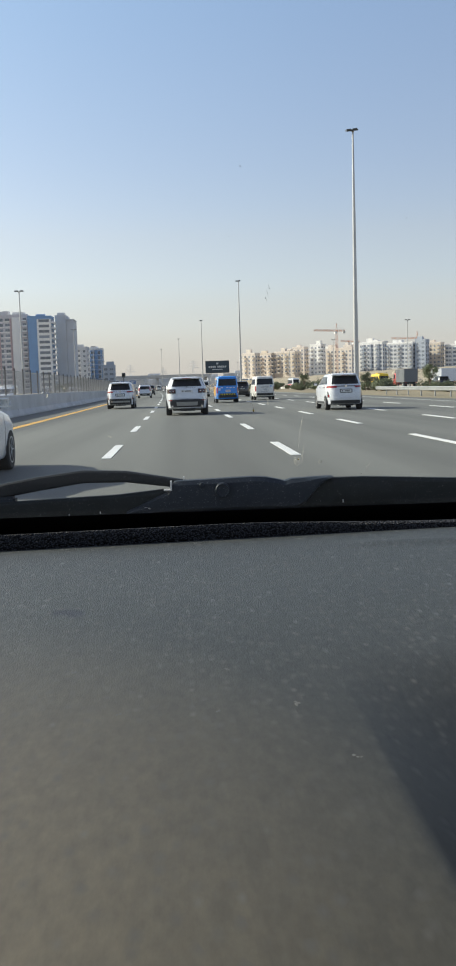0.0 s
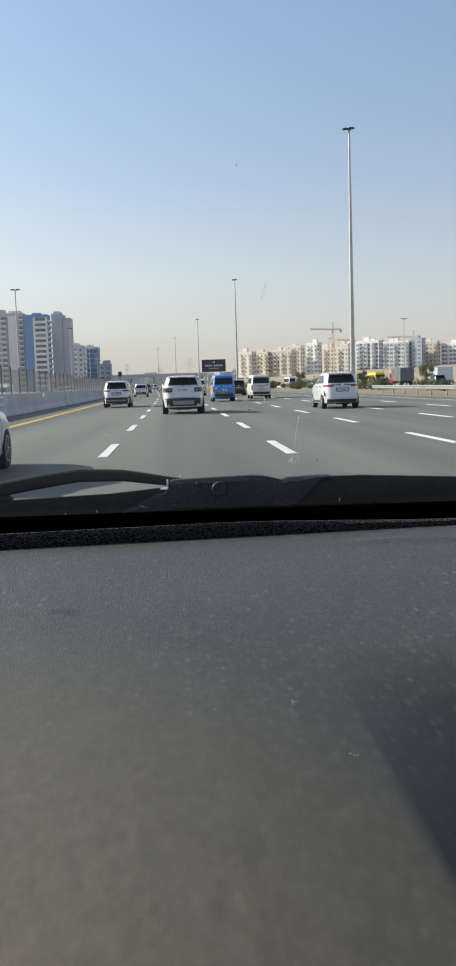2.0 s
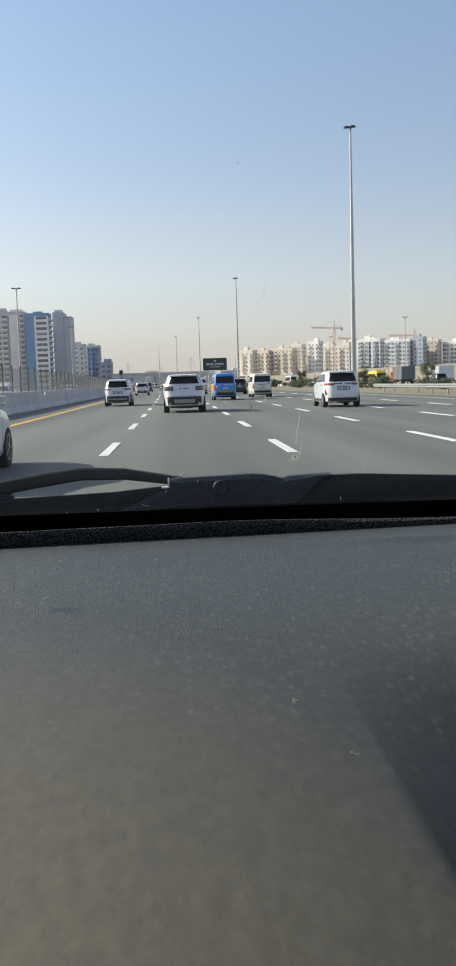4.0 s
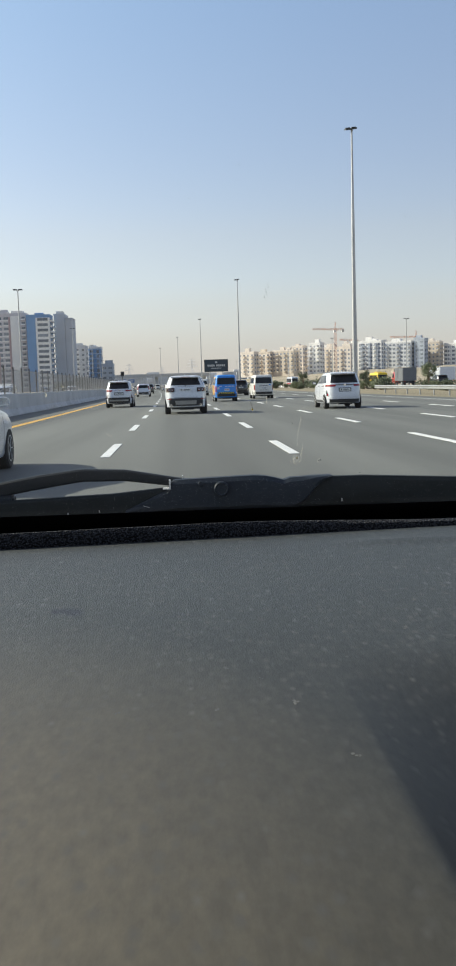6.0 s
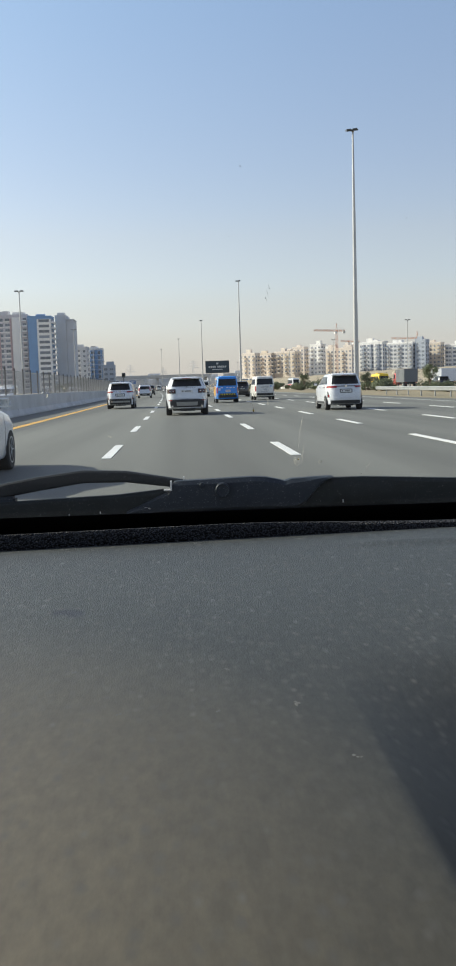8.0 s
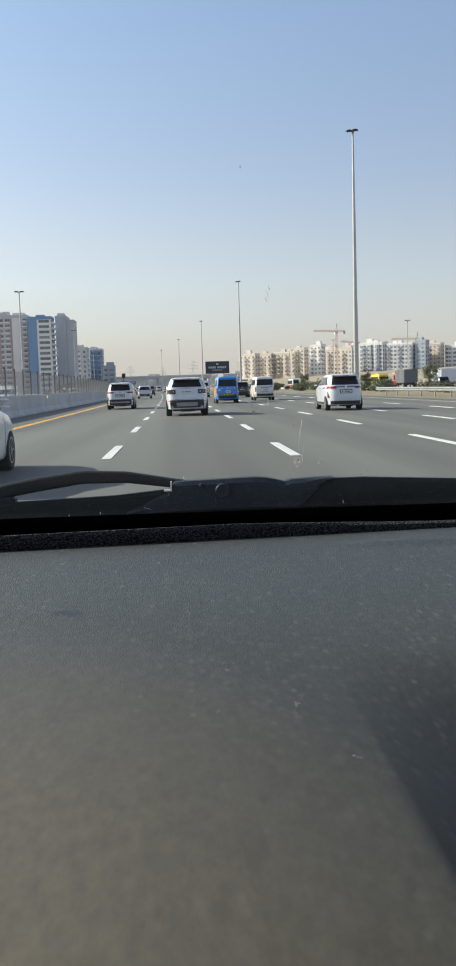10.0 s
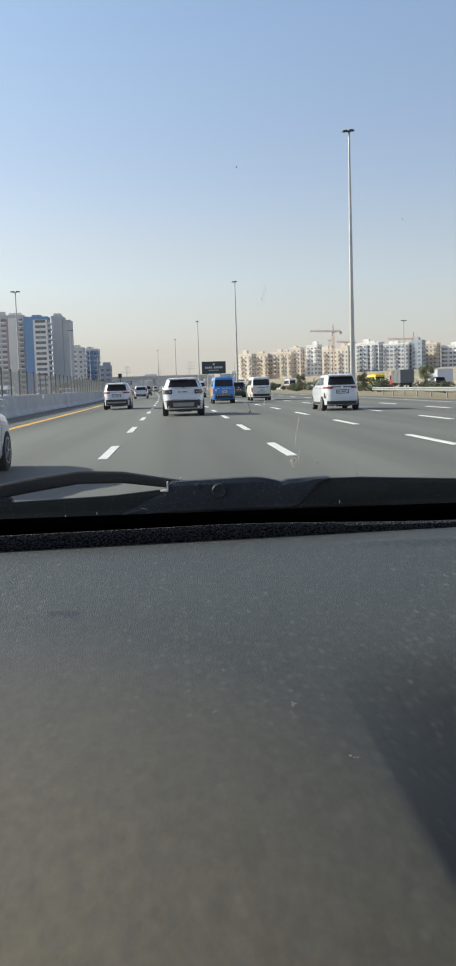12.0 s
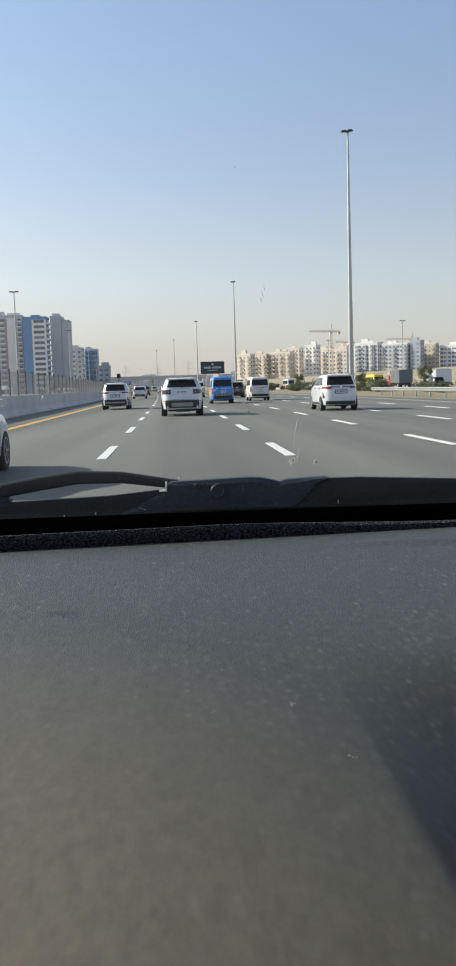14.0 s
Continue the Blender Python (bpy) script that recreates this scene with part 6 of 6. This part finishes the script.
def dash_z(x, y):
    """The dashboard's top: nearly level, with a crease beside the console and a low ridge by the glass."""
    u = (x - 0.0862) / 0.0010
    fall = 0.0010 * (u if u > 30 else math.log1p(math.exp(u)))
    z = 1.13 - 0.60 * fall * ease(0.575, 0.31, y)
    z += 0.0034 * math.exp(-((y - 0.955) / 0.013) ** 2) * ease(0.10, 0.22, x)
    return z + 0.0012 * math.sin(x * 9 + y * 4) * ease(1.0, 0.8, y)


bm = bmesh.new()
DASH_X = [-0.74 + 0.02 * i for i in range(41)] + [0.065 + 0.0025 * i for i in range(19)] + [0.12 + 0.02 * i for i in range(32)]
NX, NY = len(DASH_X) - 1, 90          # closer columns along the crease beside the centre console
rows = []
for j in range(NY + 1):
    row = []
    for i in range(NX + 1):
        x = DASH_X[i]
        y = 0.10 + (EDGE(x) - 0.10) * j / NY
        z = dash_z(x, y)
        row.append(bm.verts.new((x, y, z)))
    rows.append(row)
for j in range(NY):
    for i in range(NX):
        bm.faces.new((rows[j][i], rows[j][i + 1], rows[j + 1][i + 1], rows[j + 1][i]))
low = [bm.verts.new((v.co.x, v.co.y, 0.85)) for v in rows[0]]
for i in range(NX):
    bm.faces.new((low[i], low[i + 1], rows[0][i + 1], rows[0][i]))
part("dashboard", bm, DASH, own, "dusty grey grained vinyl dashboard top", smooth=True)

bm = bmesh.new()
LIP_PROFILE = [(0.0, -0.01), (0.001, 0.003), (0.003, 0.0118), (0.007, 0.0160), (0.011, 0.0156), (0.016, 0.007), (0.021, -0.03)]
rings = []
for i in range(61):
    x = -0.74 + 1.48 * i / 60
    rings.append([bm.verts.new((x, EDGE(x) + a, 1.13 + b * (1.0 - 0.58 * ease(0.03, 0.34, x)))) for a, b in LIP_PROFILE])
for a, b in zip(rings, rings[1:]):
    for k in range(len(LIP_PROFILE) - 1):
        bm.faces.new((a[k], b[k], b[k + 1], a[k + 1]))
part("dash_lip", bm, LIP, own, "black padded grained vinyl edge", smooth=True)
part("defroster_tray", boxed(-0.76, 0.76, 0.95, 1.34, 1.075, 1.095), FRIT, own, "black tray below the windscreen")


def screen_z(y):
    return 1.11 + (1.32 - y) * 0.472


def screen_sheet(y0, y1, lift=0.0):
    bm = bmesh.new()
    v = [bm.verts.new(c) for c in ((-0.76, y0, screen_z(y0) + lift), (0.76, y0, screen_z(y0) + lift), (0.745, y1, screen_z(y1) + lift), (-0.745, y1, screen_z(y1) + lift))]
    bm.faces.new(v[::-1])
    return bm


def pane_part(name, bm, material, label):
    """A single sheet whose face is turned to the cabin."""
    me = bpy.data.meshes.new(name)
    bm.normal_update()
    for f in bm.faces:
        if f.normal.z > 0:
            f.normal_flip()
    bm.to_mesh(me)
    bm.free()
    me.materials.append(material)
    ob = new(name, me)
    ob.parent = own
    ob["label"] = label
    return ob


glass = pane_part("windscreen", screen_sheet(1.32, 0.42), GLASS, "clear laminated windscreen with specks of dirt")
glass.visible_shadow = False
pane_part("frit_band", screen_sheet(1.345, 1.275, -0.004), FRIT, "black ceramic band at the foot of the glass")


def blade(name, tops, lows, y, thick, material, parent, label=""):
    """A moulded strip with a rounded face between an upper and a lower line of (x, z)."""
    def at(line, x):
        for a, b in zip(line, line[1:]):
            if x <= b[0]:
                u = (x - a[0]) / (b[0] - a[0])
                return a[1] + (b[1] - a[1]) * u
        return line[-1][1]
    x0, x1 = max(tops[0][0], lows[0][0]), min(tops[-1][0], lows[-1][0])
    n = 64
    bm = bmesh.new()
    rings = []
    for i in range(n + 1):
        x = x0 + (x1 - x0) * i / n
        hi_, lo_ = at(tops, x), at(lows, x)
        ring = []
        for k in range(10):
            a = 2 * math.pi * k / 10
            c, s = math.cos(a), math.sin(a)
            ring.append(bm.verts.new((x, y + thick * math.copysign(abs(c) ** 0.6, c), (hi_ + lo_) / 2 + (hi_ - lo_) / 2 * math.copysign(abs(s) ** 0.6, s))))
        rings.append(ring)
    for a, b in zip(rings, rings[1:]):
        for k in range(10):
            bm.faces.new((a[k], a[(k + 1) % 10], b[(k + 1) % 10], b[k]))
    bm.faces.new(rings[0])
    bm.faces.new(rings[-1][::-1])
    return part(name, bm, material, parent, label, smooth=True)


wiper = part("wiper", boxed(-0.50, 0.62, 1.36, 1.40, 1.06, 1.10, 0.005), WIPER, own, "black wiper arms parked at the foot of the windscreen")
Y_W = 1.335
blade("wiper_arm", [(-0.50, 1.105), (-0.26, 1.169), (-0.21, 1.177), (-0.148, 1.184), (-0.085, 1.181), (-0.02, 1.169), (0.03, 1.160)],
      [(-0.50, 1.085), (-0.26, 1.148), (-0.21, 1.156), (-0.148, 1.165), (-0.085, 1.164), (-0.02, 1.155), (0.03, 1.140)], Y_W + 0.012, 0.008, WIPER_ARM, wiper)
blade("wiper_blade", [(-0.50, 1.130), (-0.262, 1.143), (-0.10, 1.148), (-0.02, 1.155), (0.03, 1.158)],
      [(-0.50, 1.105), (-0.262, 1.112), (-0.10, 1.114), (0.03, 1.116)], Y_W, 0.010, WIPER_RUBBER, wiper)
blade("wiper_hub", [(-0.085, 1.124), (-0.060, 1.135), (-0.035, 1.147), (-0.022, 1.152), (-0.019, 1.163), (-0.014, 1.166), (0.03, 1.167), (0.10, 1.169), (0.115, 1.168),
                    (0.132, 1.1645), (0.144, 1.1610), (0.147, 1.1615), (0.153, 1.1640), (0.190, 1.1650), (0.214, 1.1650)],
      [(-0.085, 1.119), (-0.05, 1.119), (0.158, 1.1185), (0.170, 1.124), (0.180, 1.134), (0.190, 1.147), (0.200, 1.156), (0.214, 1.1640)], Y_W - 0.004, 0.016, WIPER, wiper)
blade("wiper_blade", [(0.142, 1.160), (0.165, 1.163), (0.262, 1.163), (0.40, 1.156), (0.62, 1.138)],
      [(0.142, 1.118), (0.40, 1.112), (0.62, 1.10)], Y_W, 0.012, WIPER_RUBBER, wiper)
bm = lathe(bmesh.new(), [(0.0105, 0.0), (0.0105, 0.007), (0.009, 0.009), (0.0075, 0.0075)], 24)
bmesh.ops.transform(bm, matrix=pose(0.053, Y_W - 0.018, 1.1515, 0, 0, -90), verts=bm.verts)
part("wiper_cap", bm, WIPER, wiper, "round cap on the wiper pivot", smooth=True)
bm = lathe(bmesh.new(), [(0.004, 0.0), (0.004, 0.003), (0.003, 0.004)], 14)
bmesh.ops.transform(bm, matrix=pose(0.024, Y_W - 0.0185, 1.1595, 0, 0, -90), verts=bm.verts)
part("wiper_rivet", bm, WIPER, wiper, smooth=True)

for x0, x1, y0, z0, z1 in ((-0.0214, -0.0190, 1.3125, 1.1550, 1.1665), (-0.0305, -0.0190, 1.3125, 1.1530, 1.1550), (-0.0025, -0.0010, 1.3125, 1.1680, 1.1720),
                           (-0.1682, -0.1671, 1.3220, 1.1190, 1.1232), (-0.1234, -0.1224, 1.3220, 1.1220, 1.1256), (0.2276, 0.2286, 1.3200, 1.1262, 1.1308)):
    part("wiper_clip", boxed(x0, x1, y0, y0 + 0.012, z0, z1, 0.0004), CLIP_METAL, wiper, "bare metal edge of the clip")
part("scratch", bar(bmesh.new(), (-0.060, 1.3143, 1.1311), (-0.050, 1.3134, 1.1278), 0.00025, 0.0002, 5), CLIP_METAL, wiper)
part("wiper_bracket", boxed(-0.275, -0.245, Y_W - 0.004, Y_W + 0.02, 1.138, 1.150, 0.003), WIPER, wiper)

# plain cabin round the camera
part("roof", boxed(-0.79, 0.79, -1.7, 0.43, 1.535, 1.57, 0.01), LINING, own, "grey roof lining")
part("rear_wall", boxed(-0.78, 0.78, -1.74, -1.70, 0.35, 1.55), LINING, own)
part("cabin_floor", boxed(-0.78, 0.78, -1.70, 1.36, 0.33, 0.37), TRIM, own)
part("bulkhead", boxed(-0.78, 0.78, 1.36, 1.40, 0.33, 1.06), TRIM, own)
for s in (-1, 1):
    x0, x1 = (-0.80, -0.76) if s < 0 else (0.76, 0.80)
    part("door_panel", boxed(x0, x1, -1.70, 1.38, 0.33, 1.12, 0.01), TRIM, own)
    part("front_pillar", bar(bmesh.new(), (s * 0.775, 1.34, 1.10), (s * 0.775, 0.42, 1.55), 0.03, 0.03, 8), LINING, own)
    part("centre_pillar", bar(bmesh.new(), (s * 0.78, -0.45, 1.1), (s * 0.77, -0.5, 1.55), 0.06, 0.05, 8), LINING, own)
# unseen side panes, tinted to hold back sky light on the dashboard
for s in (-1, 1):
    for ya, yb, yc, yd in ((-0.42, 1.24, 0.45, -0.46), (-1.62, -0.52, -0.54, -1.62)):
        bm = bmesh.new()
        bm.faces.new([bm.verts.new(c) for c in ((s * 0.779, ya, 1.115), (s * 0.779, yb, 1.115), (s * 0.775, yc, 1.535), (s * 0.775, yd, 1.535))])
        part("side_window", bm, SIDE_GLASS, own, "tinted side window")
hull = Shell([(0.24, -1.96, 2.48, 0.80), (0.29, -2.04, 2.57, 0.84), (0.58, -2.08, 2.62, 0.858), (0.78, -2.06, 2.57, 0.858), (0.87, -2.03, 2.42, 0.852),
              (0.93, -2.01, 2.05, 0.846), (0.985, -1.98, 1.62, 0.840), (1.02, -1.95, 1.44, 0.836), (1.095, -1.84, 1.425, 0.826)], 6)
bm = hull.mesh(64)
bm.faces.ensure_lookup_table()
bmesh.ops.delete(bm, geom=[f for f in bm.faces if len(f.verts) > 4 and f.calc_center_median().z > 1.0], context="FACES_ONLY")
part("body", bm, GREY_PAINT, own, "plain grey painted bodywork", smooth=True)
skin = Shell([(1.528, -1.77, 0.455, 0.80), (1.56, -1.75, 0.43, 0.79), (1.595, -1.64, 0.33, 0.74), (1.615, -1.40, 0.12, 0.60)], 7)
part("roof_skin", skin.mesh(48), GREY_PAINT, own, smooth=True)
bm = boxed(-0.795, 0.795, -1.80, -1.745, 0.95, 1.53, 0.015)
tailgate = part("tailgate", bm, GREY_PAINT, own)
part("rear_window", boxed(-0.66, 0.66, -1.812, -1.802, 1.14, 1.47, 0.004), TINT, tailgate)
front_panel(hull, "grille", -0.44, 0.44, 0.44, 0.62, TRIM, own, 0.012)
front_panel(hull, "bumper_intake", -0.55, 0.55, 0.30, 0.40, TRIM, own, 0.012)
rear_panel(hull, "rear_bumper_trim", -0.70, 0.70, 0.30, 0.44, TRIM, own, 0.015)
for s in (-1, 1):
    front_panel(hull, "headlight", min(s * 0.50, s * 0.80), max(s * 0.50, s * 0.80), 0.66, 0.80, LENS_CLEAR, own, 0.012, "clear headlamp")
    rear_panel(hull, "tail_light", min(s * 0.55, s * 0.81), max(s * 0.55, s * 0.81), 0.72, 0.90, TAIL_RED, own, 0.015, "red rear lamp")
    side_panel(hull, s, "sill", -1.5, 2.0, 0.27, 0.37, TRIM, own, 0.012)
plate_on(hull, own, 0.62, 0.46, 0.11)
doors(hull, own, (-0.52, 0.52, 1.28), 0.40, 1.06)
mirrors(hull, own, 0.98, 1.07, GREY_PAINT)
arches(hull, own, -1.15, 1.75, 0.33)
wheels(own, 0.868, -1.15, 1.75, 0.33)
part("front_axle", bar(bmesh.new(), (-0.75, 1.75, 0.33), (0.75, 1.75, 0.33), 0.05, 0.05, 8), TRIM, own)
part("rear_axle", bar(bmesh.new(), (-0.75, -1.15, 0.33), (0.75, -1.15, 0.33), 0.05, 0.05, 8), TRIM, own)


# ---------------------------------------------------------------- dust and dirt
def crumb(bm, p, r, flat=0.5, stretch=1.0):
    n = 8
    v = [bm.verts.new(p + Vector((r * stretch * math.cos(2 * math.pi * i / n), 1.9 * r * math.sin(2 * math.pi * i / n), 0))) for i in range(n)]
    top, low = bm.verts.new(p + Vector((0, 0, r * flat))), bm.verts.new(p - Vector((0, 0, r * 0.2)))
    for i in range(n):
        bm.faces.new((v[i], v[(i + 1) % n], top))
        bm.faces.new((v[(i + 1) % n], v[i], low))


rnd = random.Random(21)
bm = bmesh.new()
for k in range(150):
    y = 0.48 + 0.53 * rnd.random() ** 0.8
    x = rnd.uniform(-0.25, 0.36) * (0.25 + y)
    if x > 0.075 and y < 0.55 or y > EDGE(x) - 0.012:
        continue
    crumb(bm, Vector((x, y, dash_z(x, y) + 0.0001)), rnd.uniform(0.0002, 0.0005), 0.06, rnd.uniform(0.8, 1.2))
for x, y, r, n in ((0.0218, 0.5393, 0.0022, 9), (-0.0107, 0.6332, 0.0015, 6), (0.0554, 0.4751, 0.0022, 9), (0.0134, 0.4676, 0.0016, 7), (0.0738, 0.4012, 0.0018, 6),
                   (-0.0393, 0.4682, 0.0015, 5), (0.0974, 0.5534, 0.0017, 6), (0.2838, 0.9939, 0.0012, 4), (-0.070, 0.545, 0.0022, 6), (0.150, 0.62, 0.0022, 7),
                   (0.176, 0.70, 0.0022, 7), (0.128, 0.56, 0.0016, 5), (0.212, 0.745, 0.0020, 6)):
    for k in range(n):                             # a small clump of lint
        px_, py_ = x + rnd.gauss(0, 0.45) * r, y + rnd.gauss(0, 0.8) * r
        crumb(bm, Vector((px_, py_, dash_z(px_, py_) + 0.0001)), r * rnd.uniform(0.14, 0.42), 0.06, rnd.uniform(0.8, 1.4))
tagged(part("dashboard_dust", bm, DUST), "pale dust specks lying on the dashboard", "dust", kind="stuff")

bm = bmesh.new()


def speck(x, y, r, stretch=1.0, mi=0):
    v = []
    for k in range(7):
        a = 2 * math.pi * k / 7
        q = r * rnd.uniform(0.6, 1.2)
        yy = y - math.sin(a) * q * stretch
        v.append(bm.verts.new((x + math.cos(a) * q, yy, screen_z(yy) + 0.002)))
    c = bm.verts.new((x, y, screen_z(y) + 0.0035))
    for k in range(7):
        f = bm.faces.new((v[k], v[(k + 1) % 7], c))
        f.material_index = mi


for x, y, r, s, mi in ((0.043, 0.621, 0.0004, 1, 1), (0.166, 0.676, 0.0003, 1, 1), (0.106, 0.744, 0.0002, 2.0, 1),
                       (-0.115, 0.918, 0.0008, 1.2, 0), (0.01, 0.652, 0.0002, 1, 1),
                       (0.038, 0.692, 0.0002, 1, 1), (-0.006, 0.776, 0.0002, 1, 1)):
    speck(x, y, r, s, mi)


def smear(line, wide, mi=0):
    """A dried trickle of uneven width along points (x, y) of the glass."""
    last = None
    for (xa, ya), (xb, yb) in zip(line, line[1:]):
        for i in range(5):
            u = i / 4
            x, y = xa + (xb - xa) * u + rnd.gauss(0, 0.25) * wide, ya + (yb - ya) * u
            w = wide * rnd.uniform(0.35, 1.0)
            pair = [bm.verts.new((x + q * w / 2, y, screen_z(y) + 0.002)) for q in (-1, 1)]
            if last and rnd.random() > 0.12:
                bm.faces.new((last[0], last[1], pair[1], pair[0])).material_index = mi
            last = pair


def loop(x, y, rx, ry, wide, turn=0.0, part_of=1.0, mi=0):
    smear([(x + rx * rnd.uniform(0.8, 1.2) * math.cos(turn + part_of * 2 * math.pi * k / 9), y + ry * rnd.uniform(0.8, 1.2) * math.sin(turn + part_of * 2 * math.pi * k / 9))
           for k in range(10)], wide, mi)


# an insect that burst and trickled upwards in the wind, and smaller splashes beside it
smear([(0.1297, 1.001), (0.1311, 1.0393), (0.1345, 1.081)], 0.0007)
smear([(0.1398, 1.0684), (0.1419, 1.0956), (0.1418, 1.1099)], 0.0006)
loop(0.1383, 1.1185, 0.0050, 0.017, 0.0008)
loop(0.1375, 1.1200, 0.0026, 0.009, 0.0010, 1.0)
loop(0.1352, 1.1260, 0.0030, 0.011, 0.0007, 2.2, 0.6)
speck(0.1385, 1.1165, 0.0011, 2.4, 2)
speck(0.1370, 1.1250, 0.0008, 2.4, 0)
loop(0.1669, 1.1242, 0.0024, 0.008, 0.0009, 0.4, 0.7)
loop(0.1675, 1.1262, 0.0012, 0.004, 0.0008, 2.0, 0.8, 1)
loop(0.1527, 1.0027, 0.0014, 0.005, 0.0006, 0.0, 0.8)
smear([(0.3080, 1.0771), (0.3086, 1.0840), (0.3090, 1.0909)], 0.0010)
smear([(0.3149, 1.0506), (0.3139, 1.0676)], 0.0006)
loop(0.2294, 1.1435, 0.0012, 0.006, 0.0006)
loop(0.2313, 1.1580, 0.0013, 0.006, 0.0006, 1.3)
speck(0.0750, 0.9800, 0.0013, 1.8, 2)
speck(0.0752, 0.9760, 0.0006, 1.8, 1)
smear([(0.0752, 0.9790), (0.0735, 0.9680), (0.0712, 0.9600)], 0.0005, 1)
smear([(0.0755, 0.9830), (0.0762, 1.0043)], 0.0005)
loop(0.0496, 0.9640, 0.0026, 0.008, 0.0006, 0.0, 0.6)
smear([(0.0881, 0.9520), (0.0890, 0.9680)], 0.0008)
loop(-0.0818, 1.0290, 0.0012, 0.004, 0.0007, 0.6, 0.8)
loop(-0.0802, 1.0350, 0.0013, 0.003, 0.0008, 2.0, 0.7)
for k in range(5):
    speck(-0.135 + rnd.gauss(0, 0.0010), 0.9311 + rnd.gauss(0, 0.005), rnd.uniform(0.0003, 0.0007), 1.6, 0)
for x, y, r, mi in ((-0.1734, 1.1119, 0.0006, 0), (-0.1684, 0.9618, 0.0005, 0), (0.0341, 1.0106, 0.0006, 0), (0.1668, 1.0753, 0.0006, 0), (0.2685, 1.0498, 0.0007, 0), (0.2276, 1.1223, 0.0005, 0), (0.1217, 1.0181, 0.0005, 1), (0.2257, 1.1707, 0.0008, 1)):
    speck(x, y, r, 2.2, mi)
for k in range(7):
    speck(0.0725 + 0.0012 * math.sin(k * 2.1), 0.755 + k * 0.0035, 0.0002 + 0.00015 * (k % 2), 2, 1)
for k in range(70):
    speck(rnd.uniform(-0.25, 0.4), rnd.uniform(0.85, 1.2), rnd.uniform(0.00010, 0.00025), rnd.uniform(1, 2), 0 if k % 4 else 1)
tagged(part("windscreen_specks", bm, [BUG, BUG_DARK, BUG_AMBER]), "dried insect specks and grit on the windscreen", "dirt", kind="stuff")
